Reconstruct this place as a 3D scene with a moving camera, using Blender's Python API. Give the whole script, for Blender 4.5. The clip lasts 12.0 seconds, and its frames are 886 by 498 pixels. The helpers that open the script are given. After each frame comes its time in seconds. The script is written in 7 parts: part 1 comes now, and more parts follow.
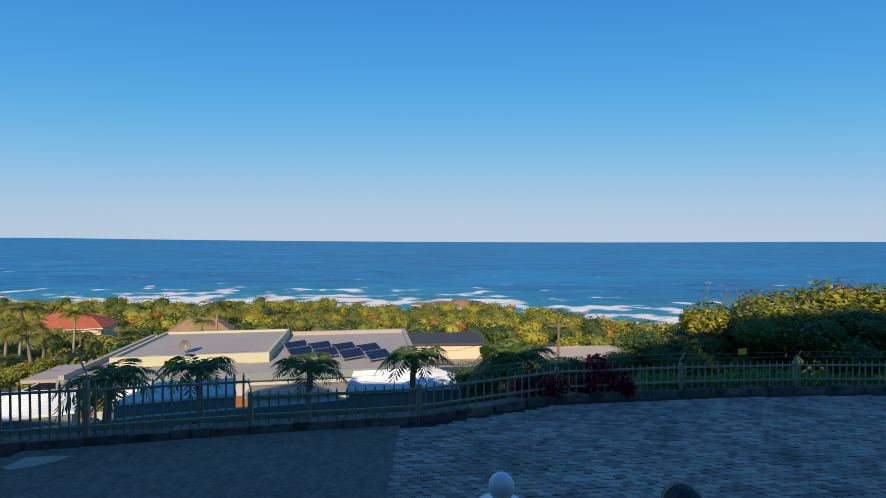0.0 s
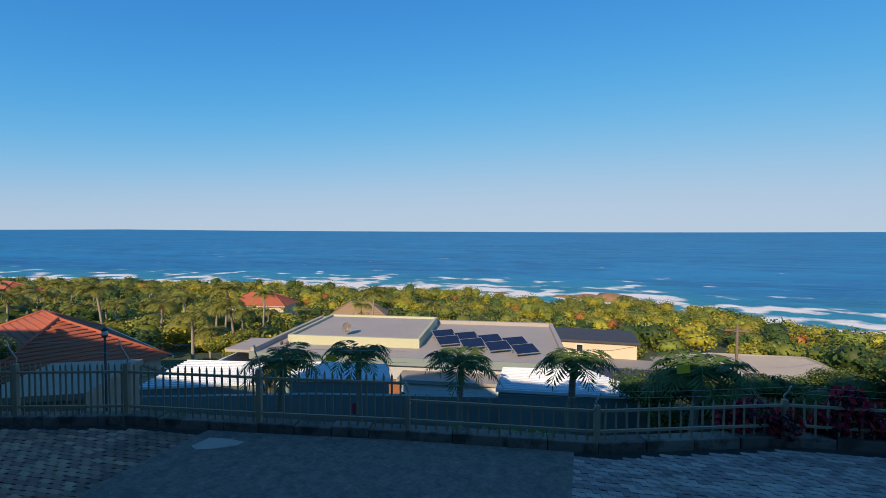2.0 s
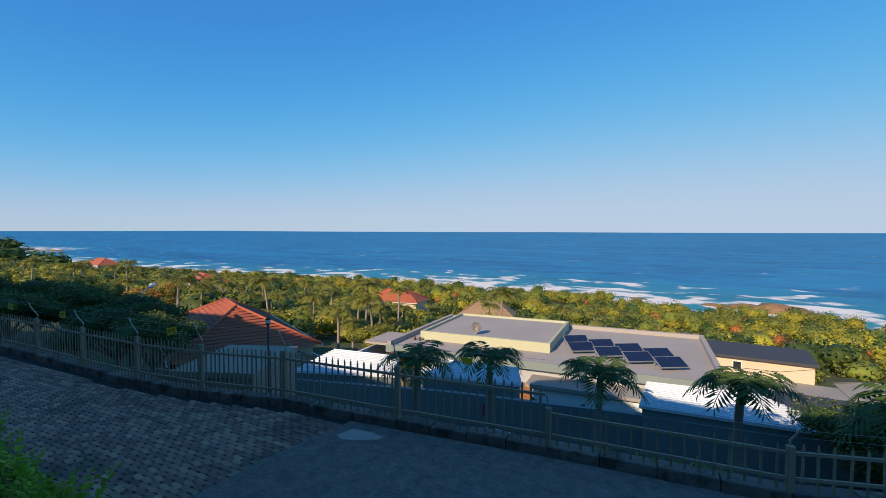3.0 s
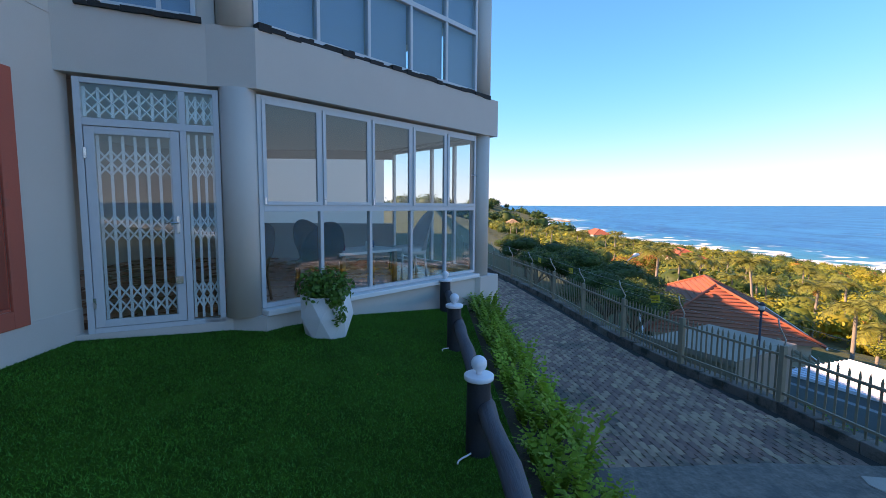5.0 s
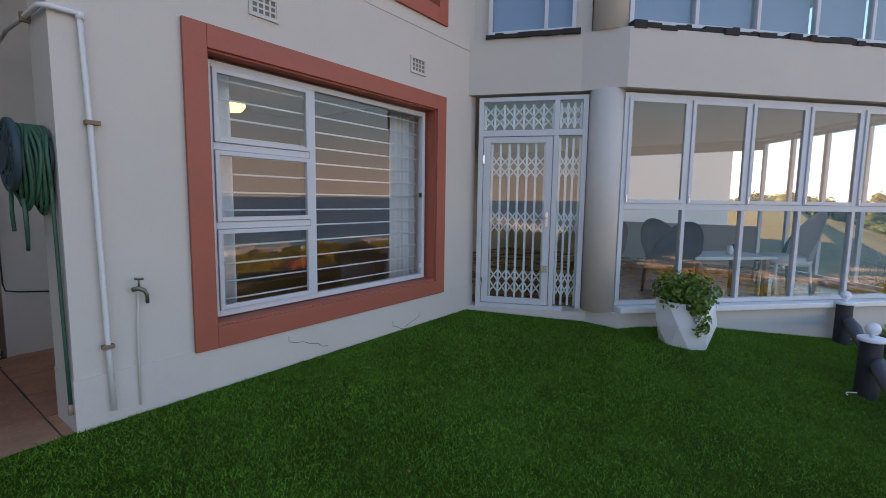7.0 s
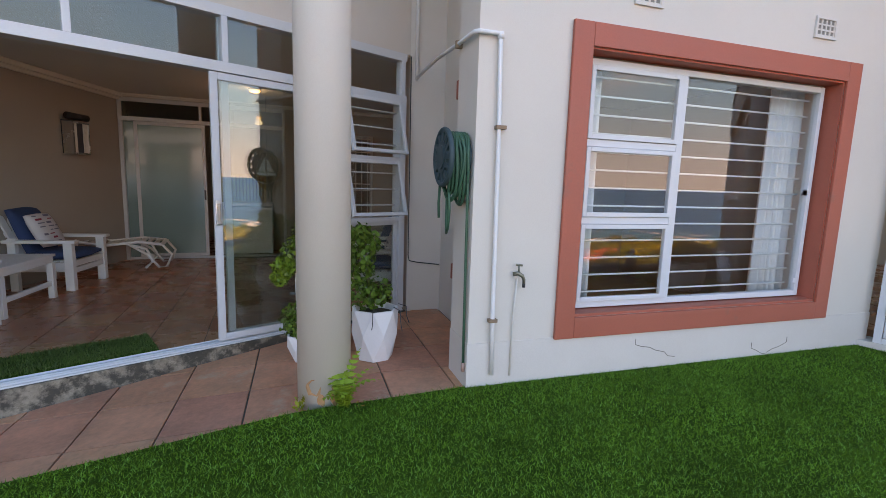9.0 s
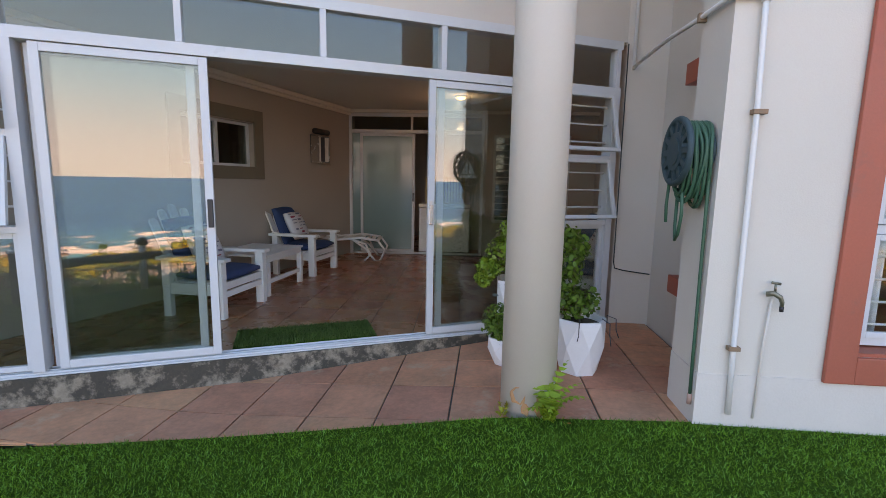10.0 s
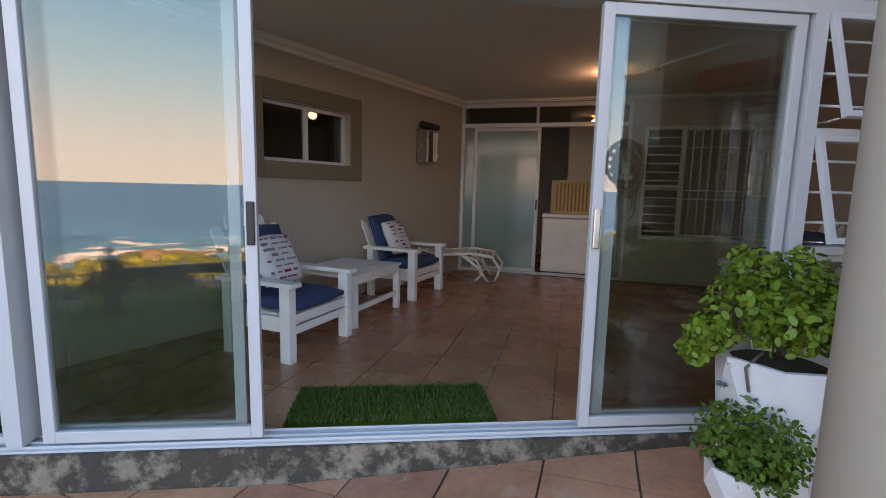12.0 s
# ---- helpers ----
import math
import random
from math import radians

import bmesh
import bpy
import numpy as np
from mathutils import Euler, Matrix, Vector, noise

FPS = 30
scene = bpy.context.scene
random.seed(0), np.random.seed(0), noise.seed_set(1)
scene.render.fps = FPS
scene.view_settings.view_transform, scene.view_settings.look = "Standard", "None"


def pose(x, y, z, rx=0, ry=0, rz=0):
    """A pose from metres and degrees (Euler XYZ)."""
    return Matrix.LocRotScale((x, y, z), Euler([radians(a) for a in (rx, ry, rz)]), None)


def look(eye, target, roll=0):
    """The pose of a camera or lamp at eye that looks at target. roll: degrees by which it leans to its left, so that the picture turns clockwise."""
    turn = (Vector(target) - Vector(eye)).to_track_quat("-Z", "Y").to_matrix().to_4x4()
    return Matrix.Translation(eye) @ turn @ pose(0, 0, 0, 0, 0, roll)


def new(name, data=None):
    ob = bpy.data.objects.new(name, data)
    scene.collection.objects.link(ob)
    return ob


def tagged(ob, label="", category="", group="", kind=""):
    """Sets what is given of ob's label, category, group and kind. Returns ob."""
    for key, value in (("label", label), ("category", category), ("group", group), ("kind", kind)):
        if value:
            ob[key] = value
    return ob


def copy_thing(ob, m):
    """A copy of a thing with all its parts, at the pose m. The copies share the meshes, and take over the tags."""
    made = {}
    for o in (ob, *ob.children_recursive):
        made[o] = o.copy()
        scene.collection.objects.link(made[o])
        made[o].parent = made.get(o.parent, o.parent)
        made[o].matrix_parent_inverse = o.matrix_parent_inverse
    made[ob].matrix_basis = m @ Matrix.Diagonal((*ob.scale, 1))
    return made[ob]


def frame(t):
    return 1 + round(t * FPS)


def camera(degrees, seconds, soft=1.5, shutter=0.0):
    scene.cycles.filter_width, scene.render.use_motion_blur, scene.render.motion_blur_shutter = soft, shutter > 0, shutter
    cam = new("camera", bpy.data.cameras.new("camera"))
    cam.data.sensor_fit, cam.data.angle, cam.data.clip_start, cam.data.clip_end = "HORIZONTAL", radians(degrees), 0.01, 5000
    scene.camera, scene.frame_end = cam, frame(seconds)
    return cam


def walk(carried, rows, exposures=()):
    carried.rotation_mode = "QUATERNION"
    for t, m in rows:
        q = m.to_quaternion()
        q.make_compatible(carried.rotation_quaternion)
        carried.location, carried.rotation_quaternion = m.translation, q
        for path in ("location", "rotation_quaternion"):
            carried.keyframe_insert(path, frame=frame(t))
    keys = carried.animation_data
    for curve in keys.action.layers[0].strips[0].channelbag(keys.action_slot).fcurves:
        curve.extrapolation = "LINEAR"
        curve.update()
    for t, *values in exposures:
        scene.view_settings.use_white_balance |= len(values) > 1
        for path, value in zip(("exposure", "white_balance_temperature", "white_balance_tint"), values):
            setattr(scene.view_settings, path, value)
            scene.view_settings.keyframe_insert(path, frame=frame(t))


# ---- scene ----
cam = camera(88.24, 12.0, 0.5)
PATH = [
    (0, pose(-1.164, 1.450, 1.450, 89.11, -0.28, -180.46)),
    (0.5, pose(-1.092, 1.139, 1.422, 88.11, 0.07, -175.28)),
    (1, pose(-0.967, 0.862, 1.439, 87.79, -0.18, -171.36)),
    (1.5, pose(-0.783, 0.616, 1.457, 88.09, -0.55, -169.25)),
    (2, pose(-0.642, 0.424, 1.448, 87.85, -0.14, -162.83)),
    (2.5, pose(-0.518, 0.258, 1.446, 88.06, -0.19, -156.57)),
    (2.7, pose(-0.443, 0.203, 1.434, 88.0, -0.25, -153.25)),
    (4.3, pose(-0.003, 0.051, 1.365, 86.00, -0.28, -109.09)),
    (4.5, pose(0.012, 0.061, 1.337, 85.08, -0.67, -103.10)),
    (5, pose(-0.001, 0.126, 1.331, 84.51, -0.41, -91.51)),
    (5.5, pose(-0.015, 0.193, 1.340, 84.71, -0.41, -81.69)),
    (6, pose(-0.043, 0.288, 1.336, 83.90, -0.41, -72.22)),
    (6.5, pose(-0.093, 0.382, 1.317, 84.19, -0.45, -61.55)),
    (7, pose(-0.136, 0.482, 1.320, 83.89, -0.79, -52.70)),
    (7.2, pose(-0.159, 0.521, 1.343, 83.27, -1.10, -48.89)),
    (8.8, pose(-0.455, 0.824, 1.338, 81.95, -1.81, -21.64)),
    (9, pose(-0.485, 0.831, 1.340, 82.07, -1.71, -17.33)),
    (9.5, pose(-0.582, 0.863, 1.340, 81.88, -1.12, -5.70)),
    (10, pose(-0.635, 1.005, 1.322, 81.81, -1.07, 5.45)),
    (10.5, pose(-0.675, 1.183, 1.300, 81.97, -1.90, 12.54)),
    (11, pose(-0.807, 1.521, 1.279, 82.19, -1.84, 14.96)),
    (11.5, pose(-0.943, 1.914, 1.276, 82.51, -0.27, 15.46)),
    (12, pose(-1.079, 2.387, 1.251, 82.63, -1.31, 18.85)),
]
walk(cam, PATH, [(0, 0.18, 6600, 12), (2.7, 0.18, 6600, 12), (4.4, 1.0, 7400, 25), (5.5, 1.48, 9400, 35), (6.5, 1.64, 13000, 43), (7.2, 2.06, 15000, 48), (8.8, 2.76, 16000, 49), (9.5, 2.84, 16000, 49), (12.0, 2.95, 15800, 48)])

# ---------------------------------------------------------------- light
SUN_EL, SUN_AZ = 27.0, 2.0          # degrees; azimuth from +y towards +x
world = bpy.data.worlds.new("world")
scene.world = world
world.use_nodes = True
wn = world.node_tree.nodes
sky = wn.new("ShaderNodeTexSky")
sky.sky_type = "NISHITA"
sky.sun_disc = False
sky.sun_elevation = radians(SUN_EL)
sky.sun_rotation = radians(SUN_AZ)
sky.altitude = 1200.0
sky.air_density, sky.dust_density, sky.ozone_density = 0.85, 0.0, 4.0
# a deep blue winter sky that pales towards the horizon: the sky texture is regraded, each channel levelling off on its
# own curve
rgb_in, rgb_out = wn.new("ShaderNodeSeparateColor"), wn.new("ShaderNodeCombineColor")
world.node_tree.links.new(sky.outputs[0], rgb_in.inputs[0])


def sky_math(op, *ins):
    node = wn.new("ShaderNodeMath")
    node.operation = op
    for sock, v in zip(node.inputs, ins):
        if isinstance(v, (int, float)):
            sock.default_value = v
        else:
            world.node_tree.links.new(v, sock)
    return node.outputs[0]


def graded_band(channel, top, half, steep, least):
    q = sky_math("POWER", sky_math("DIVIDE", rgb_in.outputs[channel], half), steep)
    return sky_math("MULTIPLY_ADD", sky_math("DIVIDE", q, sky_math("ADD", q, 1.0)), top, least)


red_band, green_band, blue_band = graded_band(0, 0.45, 2.5, 2.87, 0.03), graded_band(1, 0.5, 2.336, 2.14, 0.12), graded_band(2, 0.9, 1.8, 2.0, 0.0)
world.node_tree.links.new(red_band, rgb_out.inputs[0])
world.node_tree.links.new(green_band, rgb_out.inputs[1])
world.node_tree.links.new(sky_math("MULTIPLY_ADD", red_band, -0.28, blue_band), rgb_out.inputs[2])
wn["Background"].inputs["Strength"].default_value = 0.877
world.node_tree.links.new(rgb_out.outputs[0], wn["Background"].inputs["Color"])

sun = new("sun", bpy.data.lights.new("sun", "SUN"))
sun.data.energy, sun.data.angle, sun.data.color = 5.0, radians(0.6), (1.0, 0.78, 0.52)
sun_way = Vector((math.sin(radians(SUN_AZ)) * math.cos(radians(SUN_EL)), math.cos(radians(SUN_AZ)) * math.cos(radians(SUN_EL)), math.sin(radians(SUN_EL))))
sun.matrix_world = look(sun_way * 60, (0, 0, 0))


# ---------------------------------------------------------------- materials
def surface(name, base, rough=0.6, metal=0.0, vary=0.12, scale=3.0, fine=40.0, bump=0.1, spec=0.5, stain=None, stain_scale=1.5, stain_at=0.62, island=0.0, each=0.0, coords="Object", grain=(1, 1, 1), bump_dist=0.01):
    """A procedural material: broad and fine variation of the base colour, a stain with a shape of its own, and fine relief."""
    m = bpy.data.materials.new(name)
    m.use_nodes = True
    nt = m.node_tree
    n, l = nt.nodes, nt.links
    b = n["Principled BSDF"]
    tc = n.new("ShaderNodeTexCoord")
    mp = n.new("ShaderNodeMapping")
    mp.inputs["Scale"].default_value = grain
    l.new(tc.outputs[coords], mp.inputs["Vector"])

    def tex(s, detail=4.0, rough_=0.6):
        t = n.new("ShaderNodeTexNoise")
        t.inputs["Scale"].default_value, t.inputs["Detail"].default_value, t.inputs["Roughness"].default_value = s, detail, rough_
        l.new(mp.outputs[0], t.inputs["Vector"])
        return t

    def mix(a, c, f):
        x = n.new("ShaderNodeMix")
        x.data_type = "RGBA"
        for sock, v in ((x.inputs[6], a), (x.inputs[7], c)):
            if isinstance(v, tuple):
                sock.default_value = (*v, 1)
            else:
                l.new(v, sock)
        l.new(f, x.inputs[0])
        return x.outputs[2]

    def spread(v, lo, hi, a=0.0, c=1.0):
        r = n.new("ShaderNodeMapRange")
        for i, q in enumerate((lo, hi, a, c)):
            r.inputs[i + 1].default_value = q
        l.new(v, r.inputs[0])
        return r.outputs[0]

    dark, light = tuple(max(0, c * (1 - vary)) for c in base), tuple(min(1, c * (1 + vary)) for c in base)
    big, small = tex(scale), tex(fine, 3.0)
    col = mix(dark, light, spread(big.outputs[0], 0.3, 0.7))
    dk2, lt2 = tuple(c * (1 - 0.7 * vary) for c in base), tuple(min(1, c * (1 + 0.7 * vary)) for c in base)
    fine_col = mix(dk2, lt2, spread(small.outputs[0], 0.3, 0.7))
    half = n.new("ShaderNodeValue")
    half.outputs[0].default_value = 0.45
    col = mix(col, fine_col, half.outputs[0])
    if island or each:
        if island:
            src = n.new("ShaderNodeNewGeometry").outputs["Random Per Island"]
        else:
            src = n.new("ShaderNodeObjectInfo").outputs["Random"]
        h = n.new("ShaderNodeHueSaturation")
        k = island or each
        l.new(spread(src, 0, 1, 1 - k, 1 + k), h.inputs["Value"])
        l.new(spread(src, 0, 1, 0.5 - 0.035 * min(1, 2 * k), 0.5 + 0.02 * min(1, 2 * k)), h.inputs["Hue"])
        l.new(col, h.inputs["Color"])
        col = h.outputs[0]
    if stain:
        st = tex(stain_scale, 6.0, 0.7)
        col = mix(col, tuple(stain), spread(st.outputs[0], stain_at, stain_at + 0.12, 0, 0.8))
    if isinstance(col, tuple):
        b.inputs["Base Color"].default_value = (*col, 1)
    else:
        l.new(col, b.inputs["Base Color"])
    l.new(spread(big.outputs[0], 0.3, 0.7, max(0.02, rough - 0.08), min(1, rough + 0.08)), b.inputs["Roughness"])
    b.inputs["Metallic"].default_value = metal
    b.inputs["Specular IOR Level"].default_value = spec
    if bump:
        bp = n.new("ShaderNodeBump")
        bp.inputs["Strength"].default_value, bp.inputs["Distance"].default_value = bump, bump_dist
        l.new(small.outputs[0], bp.inputs["Height"])
        l.new(bp.outputs[0], b.inputs["Normal"])
    return m


def glass(name, tint=(0.93, 0.96, 0.95), base_gloss=0.05):
    """Thin clear glass: what is behind shows through, and the sky mirrors more at a flat angle."""
    m = bpy.data.materials.new(name)
    m.use_nodes = True
    n, l = m.node_tree.nodes, m.node_tree.links
    n.remove(n["Principled BSDF"])
    clear, gloss, mixed, lw = n.new("ShaderNodeBsdfTransparent"), n.new("ShaderNodeBsdfGlossy"), n.new("ShaderNodeMixShader"), n.new("ShaderNodeLayerWeight")
    clear.inputs[0].default_value = (*tint, 1)
    gloss.inputs["Roughness"].default_value = 0.0
    power, add = n.new("ShaderNodeMath"), n.new("ShaderNodeMath")
    power.operation, add.operation = "POWER", "MULTIPLY_ADD"
    power.inputs[1].default_value = 4.5
    l.new(lw.outputs["Facing"], power.inputs[0])
    l.new(power.outputs[0], add.inputs[0])
    add.inputs[1].default_value, add.inputs[2].default_value = 1 - base_gloss, base_gloss
    l.new(add.outputs[0], mixed.inputs[0])
    l.new(clear.outputs[0], mixed.inputs[1])
    l.new(gloss.outputs[0], mixed.inputs[2])
    l.new(mixed.outputs[0], n["Material Output"].inputs["Surface"])
    return m


def leafy(name, base, vary=0.35, rough=0.55, glow=0.22, coords="Object", scale=0.35, island=0.26):
    """Leaves: each leaf its own tone, with some light through the blade."""
    m = surface(name, base, rough, vary=vary, scale=scale, fine=9.0, bump=0.0, island=island, coords=coords, spec=0.25)
    m.node_tree.nodes["Principled BSDF"].inputs["Transmission Weight"].default_value = 0.0
    b = m.node_tree.nodes["Principled BSDF"]
    tr, mx = m.node_tree.nodes.new("ShaderNodeBsdfTranslucent"), m.node_tree.nodes.new("ShaderNodeMixShader")
    m.node_tree.links.new(b.inputs["Base Color"].links[0].from_socket, tr.inputs[0])
    mx.inputs[0].default_value = glow
    m.node_tree.links.new(b.outputs[0], mx.inputs[1])
    m.node_tree.links.new(tr.outputs[0], mx.inputs[2])
    m.node_tree.links.new(mx.outputs[0], m.node_tree.nodes["Material Output"].inputs["Surface"])
    return m


PLASTER = surface("cream_plaster", (0.62, 0.54, 0.475), 0.85, vary=0.05, scale=1.2, fine=120, bump=0.12, stain=(0.56, 0.48, 0.42), stain_scale=0.9, stain_at=0.66)
PLASTER_LOW = surface("plinth_plaster", (0.62, 0.54, 0.485), 0.8, vary=0.06, scale=2.0, fine=90, bump=0.15, stain=(0.45, 0.36, 0.3), stain_scale=2.4, stain_at=0.68)
RED = surface("red_oxide_paint", (0.55, 0.1, 0.06), 0.55, vary=0.1, scale=2.5, fine=70, bump=0.08, stain=(0.38, 0.1, 0.07), stain_scale=3)
WHITE_ALU = surface("white_powder_coated_aluminium", (0.56, 0.58, 0.59), 0.35, vary=0.03, scale=3, fine=60, bump=0.02)
WHITE_PAINT = surface("white_gloss_paint", (0.78, 0.78, 0.76), 0.4, vary=0.05, scale=4, fine=50, bump=0.05)
WHITE_STEEL = surface("white_painted_steel", (0.75, 0.75, 0.75), 0.4, vary=0.04, scale=5, fine=60, bump=0.02)
GLASS = glass("window_glass")
GLASS_DOOR = glass("sliding_door_glass", (0.8, 0.86, 0.84), 0.085)
GLASS_DIM = glass("tinted_glass", (0.62, 0.7, 0.68), 0.07)
TAUPE = surface("taupe_wall_paint", (0.4, 0.335, 0.285), 0.75, vary=0.06, scale=1.5, fine=110, bump=0.1)
TAUPE_DARK = surface("olive_brown_window_band", (0.2, 0.155, 0.11), 0.75, vary=0.06, scale=2, fine=100, bump=0.1)
CEILING = surface("off_white_ceiling", (0.74, 0.69, 0.62), 0.85, vary=0.04, scale=1, fine=80, bump=0.05)
# dimness of unlit rooms and vent holes is put into this dark colour
DARK_ROOM = surface("darkened_room_colour", (0.2, 0.18, 0.16), 0.85, vary=0.1, scale=1, fine=50, bump=0.05)
DINING_WALL = surface("warm_white_wall", (0.5, 0.44, 0.38), 0.85, vary=0.05, scale=1, fine=60, bump=0.05)
TERRACOTTA = surface("terracotta_tile", (0.7, 0.245, 0.145), 0.6, vary=0.3, scale=4, fine=30, bump=0.16, each=0.1, spec=0.25, stain=(0.62, 0.38, 0.27), stain_scale=2.6, stain_at=0.58)
TERRACOTTA_IN = surface("indoor_terracotta_tile", (0.5, 0.175, 0.095), 0.28, vary=0.14, scale=3, fine=45, bump=0.05, each=0.09)
GROUT = surface("dark_tile_grout", (0.13, 0.09, 0.07), 0.9, vary=0.5, scale=6, fine=60, bump=0.2)
MOULD = surface("mould_stained_concrete", (0.29, 0.22, 0.165), 0.9, vary=0.4, scale=9, fine=40, bump=0.5, stain=(0.015, 0.014, 0.011), stain_scale=6.0, stain_at=0.41)
GRIME = surface("black_weathered_ledge", (0.035, 0.032, 0.03), 0.9, vary=0.4, scale=12, fine=70, bump=0.6)
TURF = surface("artificial_turf_base", (0.009, 0.07, 0.009), 0.9, vary=0.35, scale=2.2, fine=220, bump=0.8, spec=0.05, stain=(0.018, 0.12, 0.014), stain_scale=1.4, stain_at=0.5)
TURF_BLADE = surface("turf_fibre", (0.017, 0.205, 0.016), 0.6, vary=0.4, scale=1.6, fine=12, bump=0.0, spec=0.15, island=0.6)
MAT_BLADE = surface("door_mat_fibre", (0.03, 0.1, 0.015), 0.6, vary=0.3, scale=4, fine=12, bump=0.0, island=0.3)
BLACK_POST = surface("bitumen_black_post", (0.022, 0.024, 0.03), 0.65, vary=0.3, scale=6, fine=50, bump=0.25)
RAIL_WOOD = surface("weathered_log_rail", (0.1, 0.095, 0.105), 0.8, vary=0.3, scale=4, fine=30, bump=0.5, grain=(0.3, 4, 4), stain=(0.04, 0.035, 0.035), stain_scale=3)
FINIAL = surface("white_plastic_cap", (0.78, 0.8, 0.84), 0.4, vary=0.03, scale=6, fine=40, bump=0.02)
PAVER = surface("clay_paver", (0.37, 0.27, 0.235), 0.8, vary=0.3, scale=1.1, fine=60, bump=0.3, island=0.34, coords="Object", stain=(0.13, 0.11, 0.09), stain_scale=0.7, stain_at=0.56)
PAVER_OLD = surface("dirty_clay_paver", (0.38, 0.21, 0.14), 0.85, vary=0.35, scale=1.1, fine=60, bump=0.3, island=0.34, stain=(0.085, 0.075, 0.055), stain_scale=0.7, stain_at=0.52)
PAVER_ONE = surface("clay_paver_single", (0.37, 0.205, 0.137), 0.85, vary=0.3, scale=6, fine=60, bump=0.3, each=0.34)
JOINT = surface("paver_joint_sand", (0.03, 0.027, 0.022), 0.95, vary=0.4, scale=3, fine=80, bump=0.4, stain=(0.035, 0.05, 0.015), stain_scale=1.2, stain_at=0.55)
CONCRETE = surface("worn_driveway_concrete", (0.2, 0.155, 0.125), 0.85, vary=0.6, scale=6, fine=18, bump=0.9, bump_dist=0.02, stain=(0.12, 0.105, 0.09), stain_scale=2.2, stain_at=0.54)
PATCH = surface("cement_patch", (0.46, 0.37, 0.31), 0.9, vary=0.15, scale=5, fine=60, bump=0.3)
KERB = surface("mossy_kerb_concrete", (0.17, 0.14, 0.115), 0.9, vary=0.3, scale=3, fine=50, bump=0.4, stain=(0.03, 0.032, 0.022), stain_scale=2.0, stain_at=0.5, each=0.25)
FENCE = surface("sandy_beige_fence_paint", (0.3, 0.245, 0.165), 0.6, vary=0.15, scale=5, fine=50, bump=0.1, stain=(0.16, 0.1, 0.06), stain_scale=6, stain_at=0.66)
GALV = surface("galvanised_steel", (0.5, 0.48, 0.45), 0.5, metal=0.6, vary=0.12, scale=8, fine=60, bump=0.05)
SOIL = surface("garden_soil", (0.09, 0.06, 0.04), 0.95, vary=0.3, scale=4, fine=60, bump=0.6)
SCRUB = surface("scrub_covered_ground", (0.07, 0.085, 0.028), 0.95, vary=0.4, scale=0.12, fine=1.6, bump=0.5, stain=(0.13, 0.1, 0.05), stain_scale=0.06, stain_at=0.6, bump_dist=0.3)
SAND = surface("beach_sand", (0.45, 0.33, 0.22), 0.95, vary=0.15, scale=0.1, fine=2.0, bump=0.2)
ROCK = surface("brown_shore_rock", (0.25, 0.15, 0.08), 0.9, vary=0.35, scale=0.35, fine=3.0, bump=0.8, bump_dist=0.4, stain=(0.06, 0.05, 0.04), stain_scale=0.4)
LEAF_DARK = leafy("dark_green_leaves", (0.06, 0.105, 0.025))
LEAF_MID = leafy("mid_green_leaves", (0.17, 0.2, 0.035))
# yellowed so that the gold of low sun sits in the leaf colour
LEAF_GOLD = leafy("yellow_green_leaves", (0.33, 0.31, 0.035))
LEAF_DRY = leafy("dry_orange_leaves", (0.4, 0.17, 0.045))
LEAF_RED = leafy("crimson_leaves", (0.5, 0.03, 0.05), glow=0.35)
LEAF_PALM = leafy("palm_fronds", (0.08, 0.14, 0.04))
# far copy of the frond green, sunlight put into its paler colour
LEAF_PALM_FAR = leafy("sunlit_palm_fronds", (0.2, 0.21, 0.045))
LEAF_FERN = leafy("fern_leaves", (0.2, 0.36, 0.04), glow=0.35)
LEAF_JADE = leafy("jade_leaves", (0.12, 0.25, 0.03), rough=0.3, glow=0.15)
LEAF_POT = leafy("pot_plant_leaves", (0.07, 0.19, 0.03), rough=0.35)
GRASS_EDGE = leafy("verge_grass", (0.13, 0.27, 0.03))
BARK = surface("grey_brown_bark", (0.16, 0.12, 0.09), 0.9, vary=0.3, scale=5, fine=30, bump=0.6)
PALM_TRUNK = surface("ringed_palm_trunk", (0.27, 0.23, 0.2), 0.85, vary=0.25, scale=3, fine=20, bump=0.5, grain=(1, 1, 5))
ROOF_CONC = surface("painted_flat_roof", (0.36, 0.33, 0.31), 0.85, vary=0.1, scale=0.35, fine=4, bump=0.1, stain=(0.26, 0.24, 0.23), stain_scale=0.4)
PARAPET = surface("pale_lime_parapet", (0.46, 0.47, 0.33), 0.85, vary=0.08, scale=0.5, fine=8, bump=0.1)
GREY_WALL = surface("grey_green_boundary_wall", (0.2, 0.25, 0.25), 0.85, vary=0.12, scale=0.6, fine=12, bump=0.1)
HOUSE_WALL = surface("pale_grey_house_wall", (0.4, 0.42, 0.46), 0.85, vary=0.08, scale=0.6, fine=8, bump=0.1)
CREAM_WALL = surface("cream_house_wall", (0.6, 0.5, 0.37), 0.85, vary=0.08, scale=0.5, fine=6, bump=0.1)
WHITE_ROOF = surface("white_sheet_roof", (0.68, 0.73, 0.78), 0.5, vary=0.06, scale=0.6, fine=6, bump=0.05)
GREY_ROOF = surface("grey_sheet_roof", (0.3, 0.28, 0.26), 0.8, vary=0.1, scale=0.5, fine=6, bump=0.1)
BROWN_ROOF = surface("brown_tile_roof", (0.3, 0.2, 0.12), 0.85, vary=0.15, scale=1, fine=8, bump=0.2)
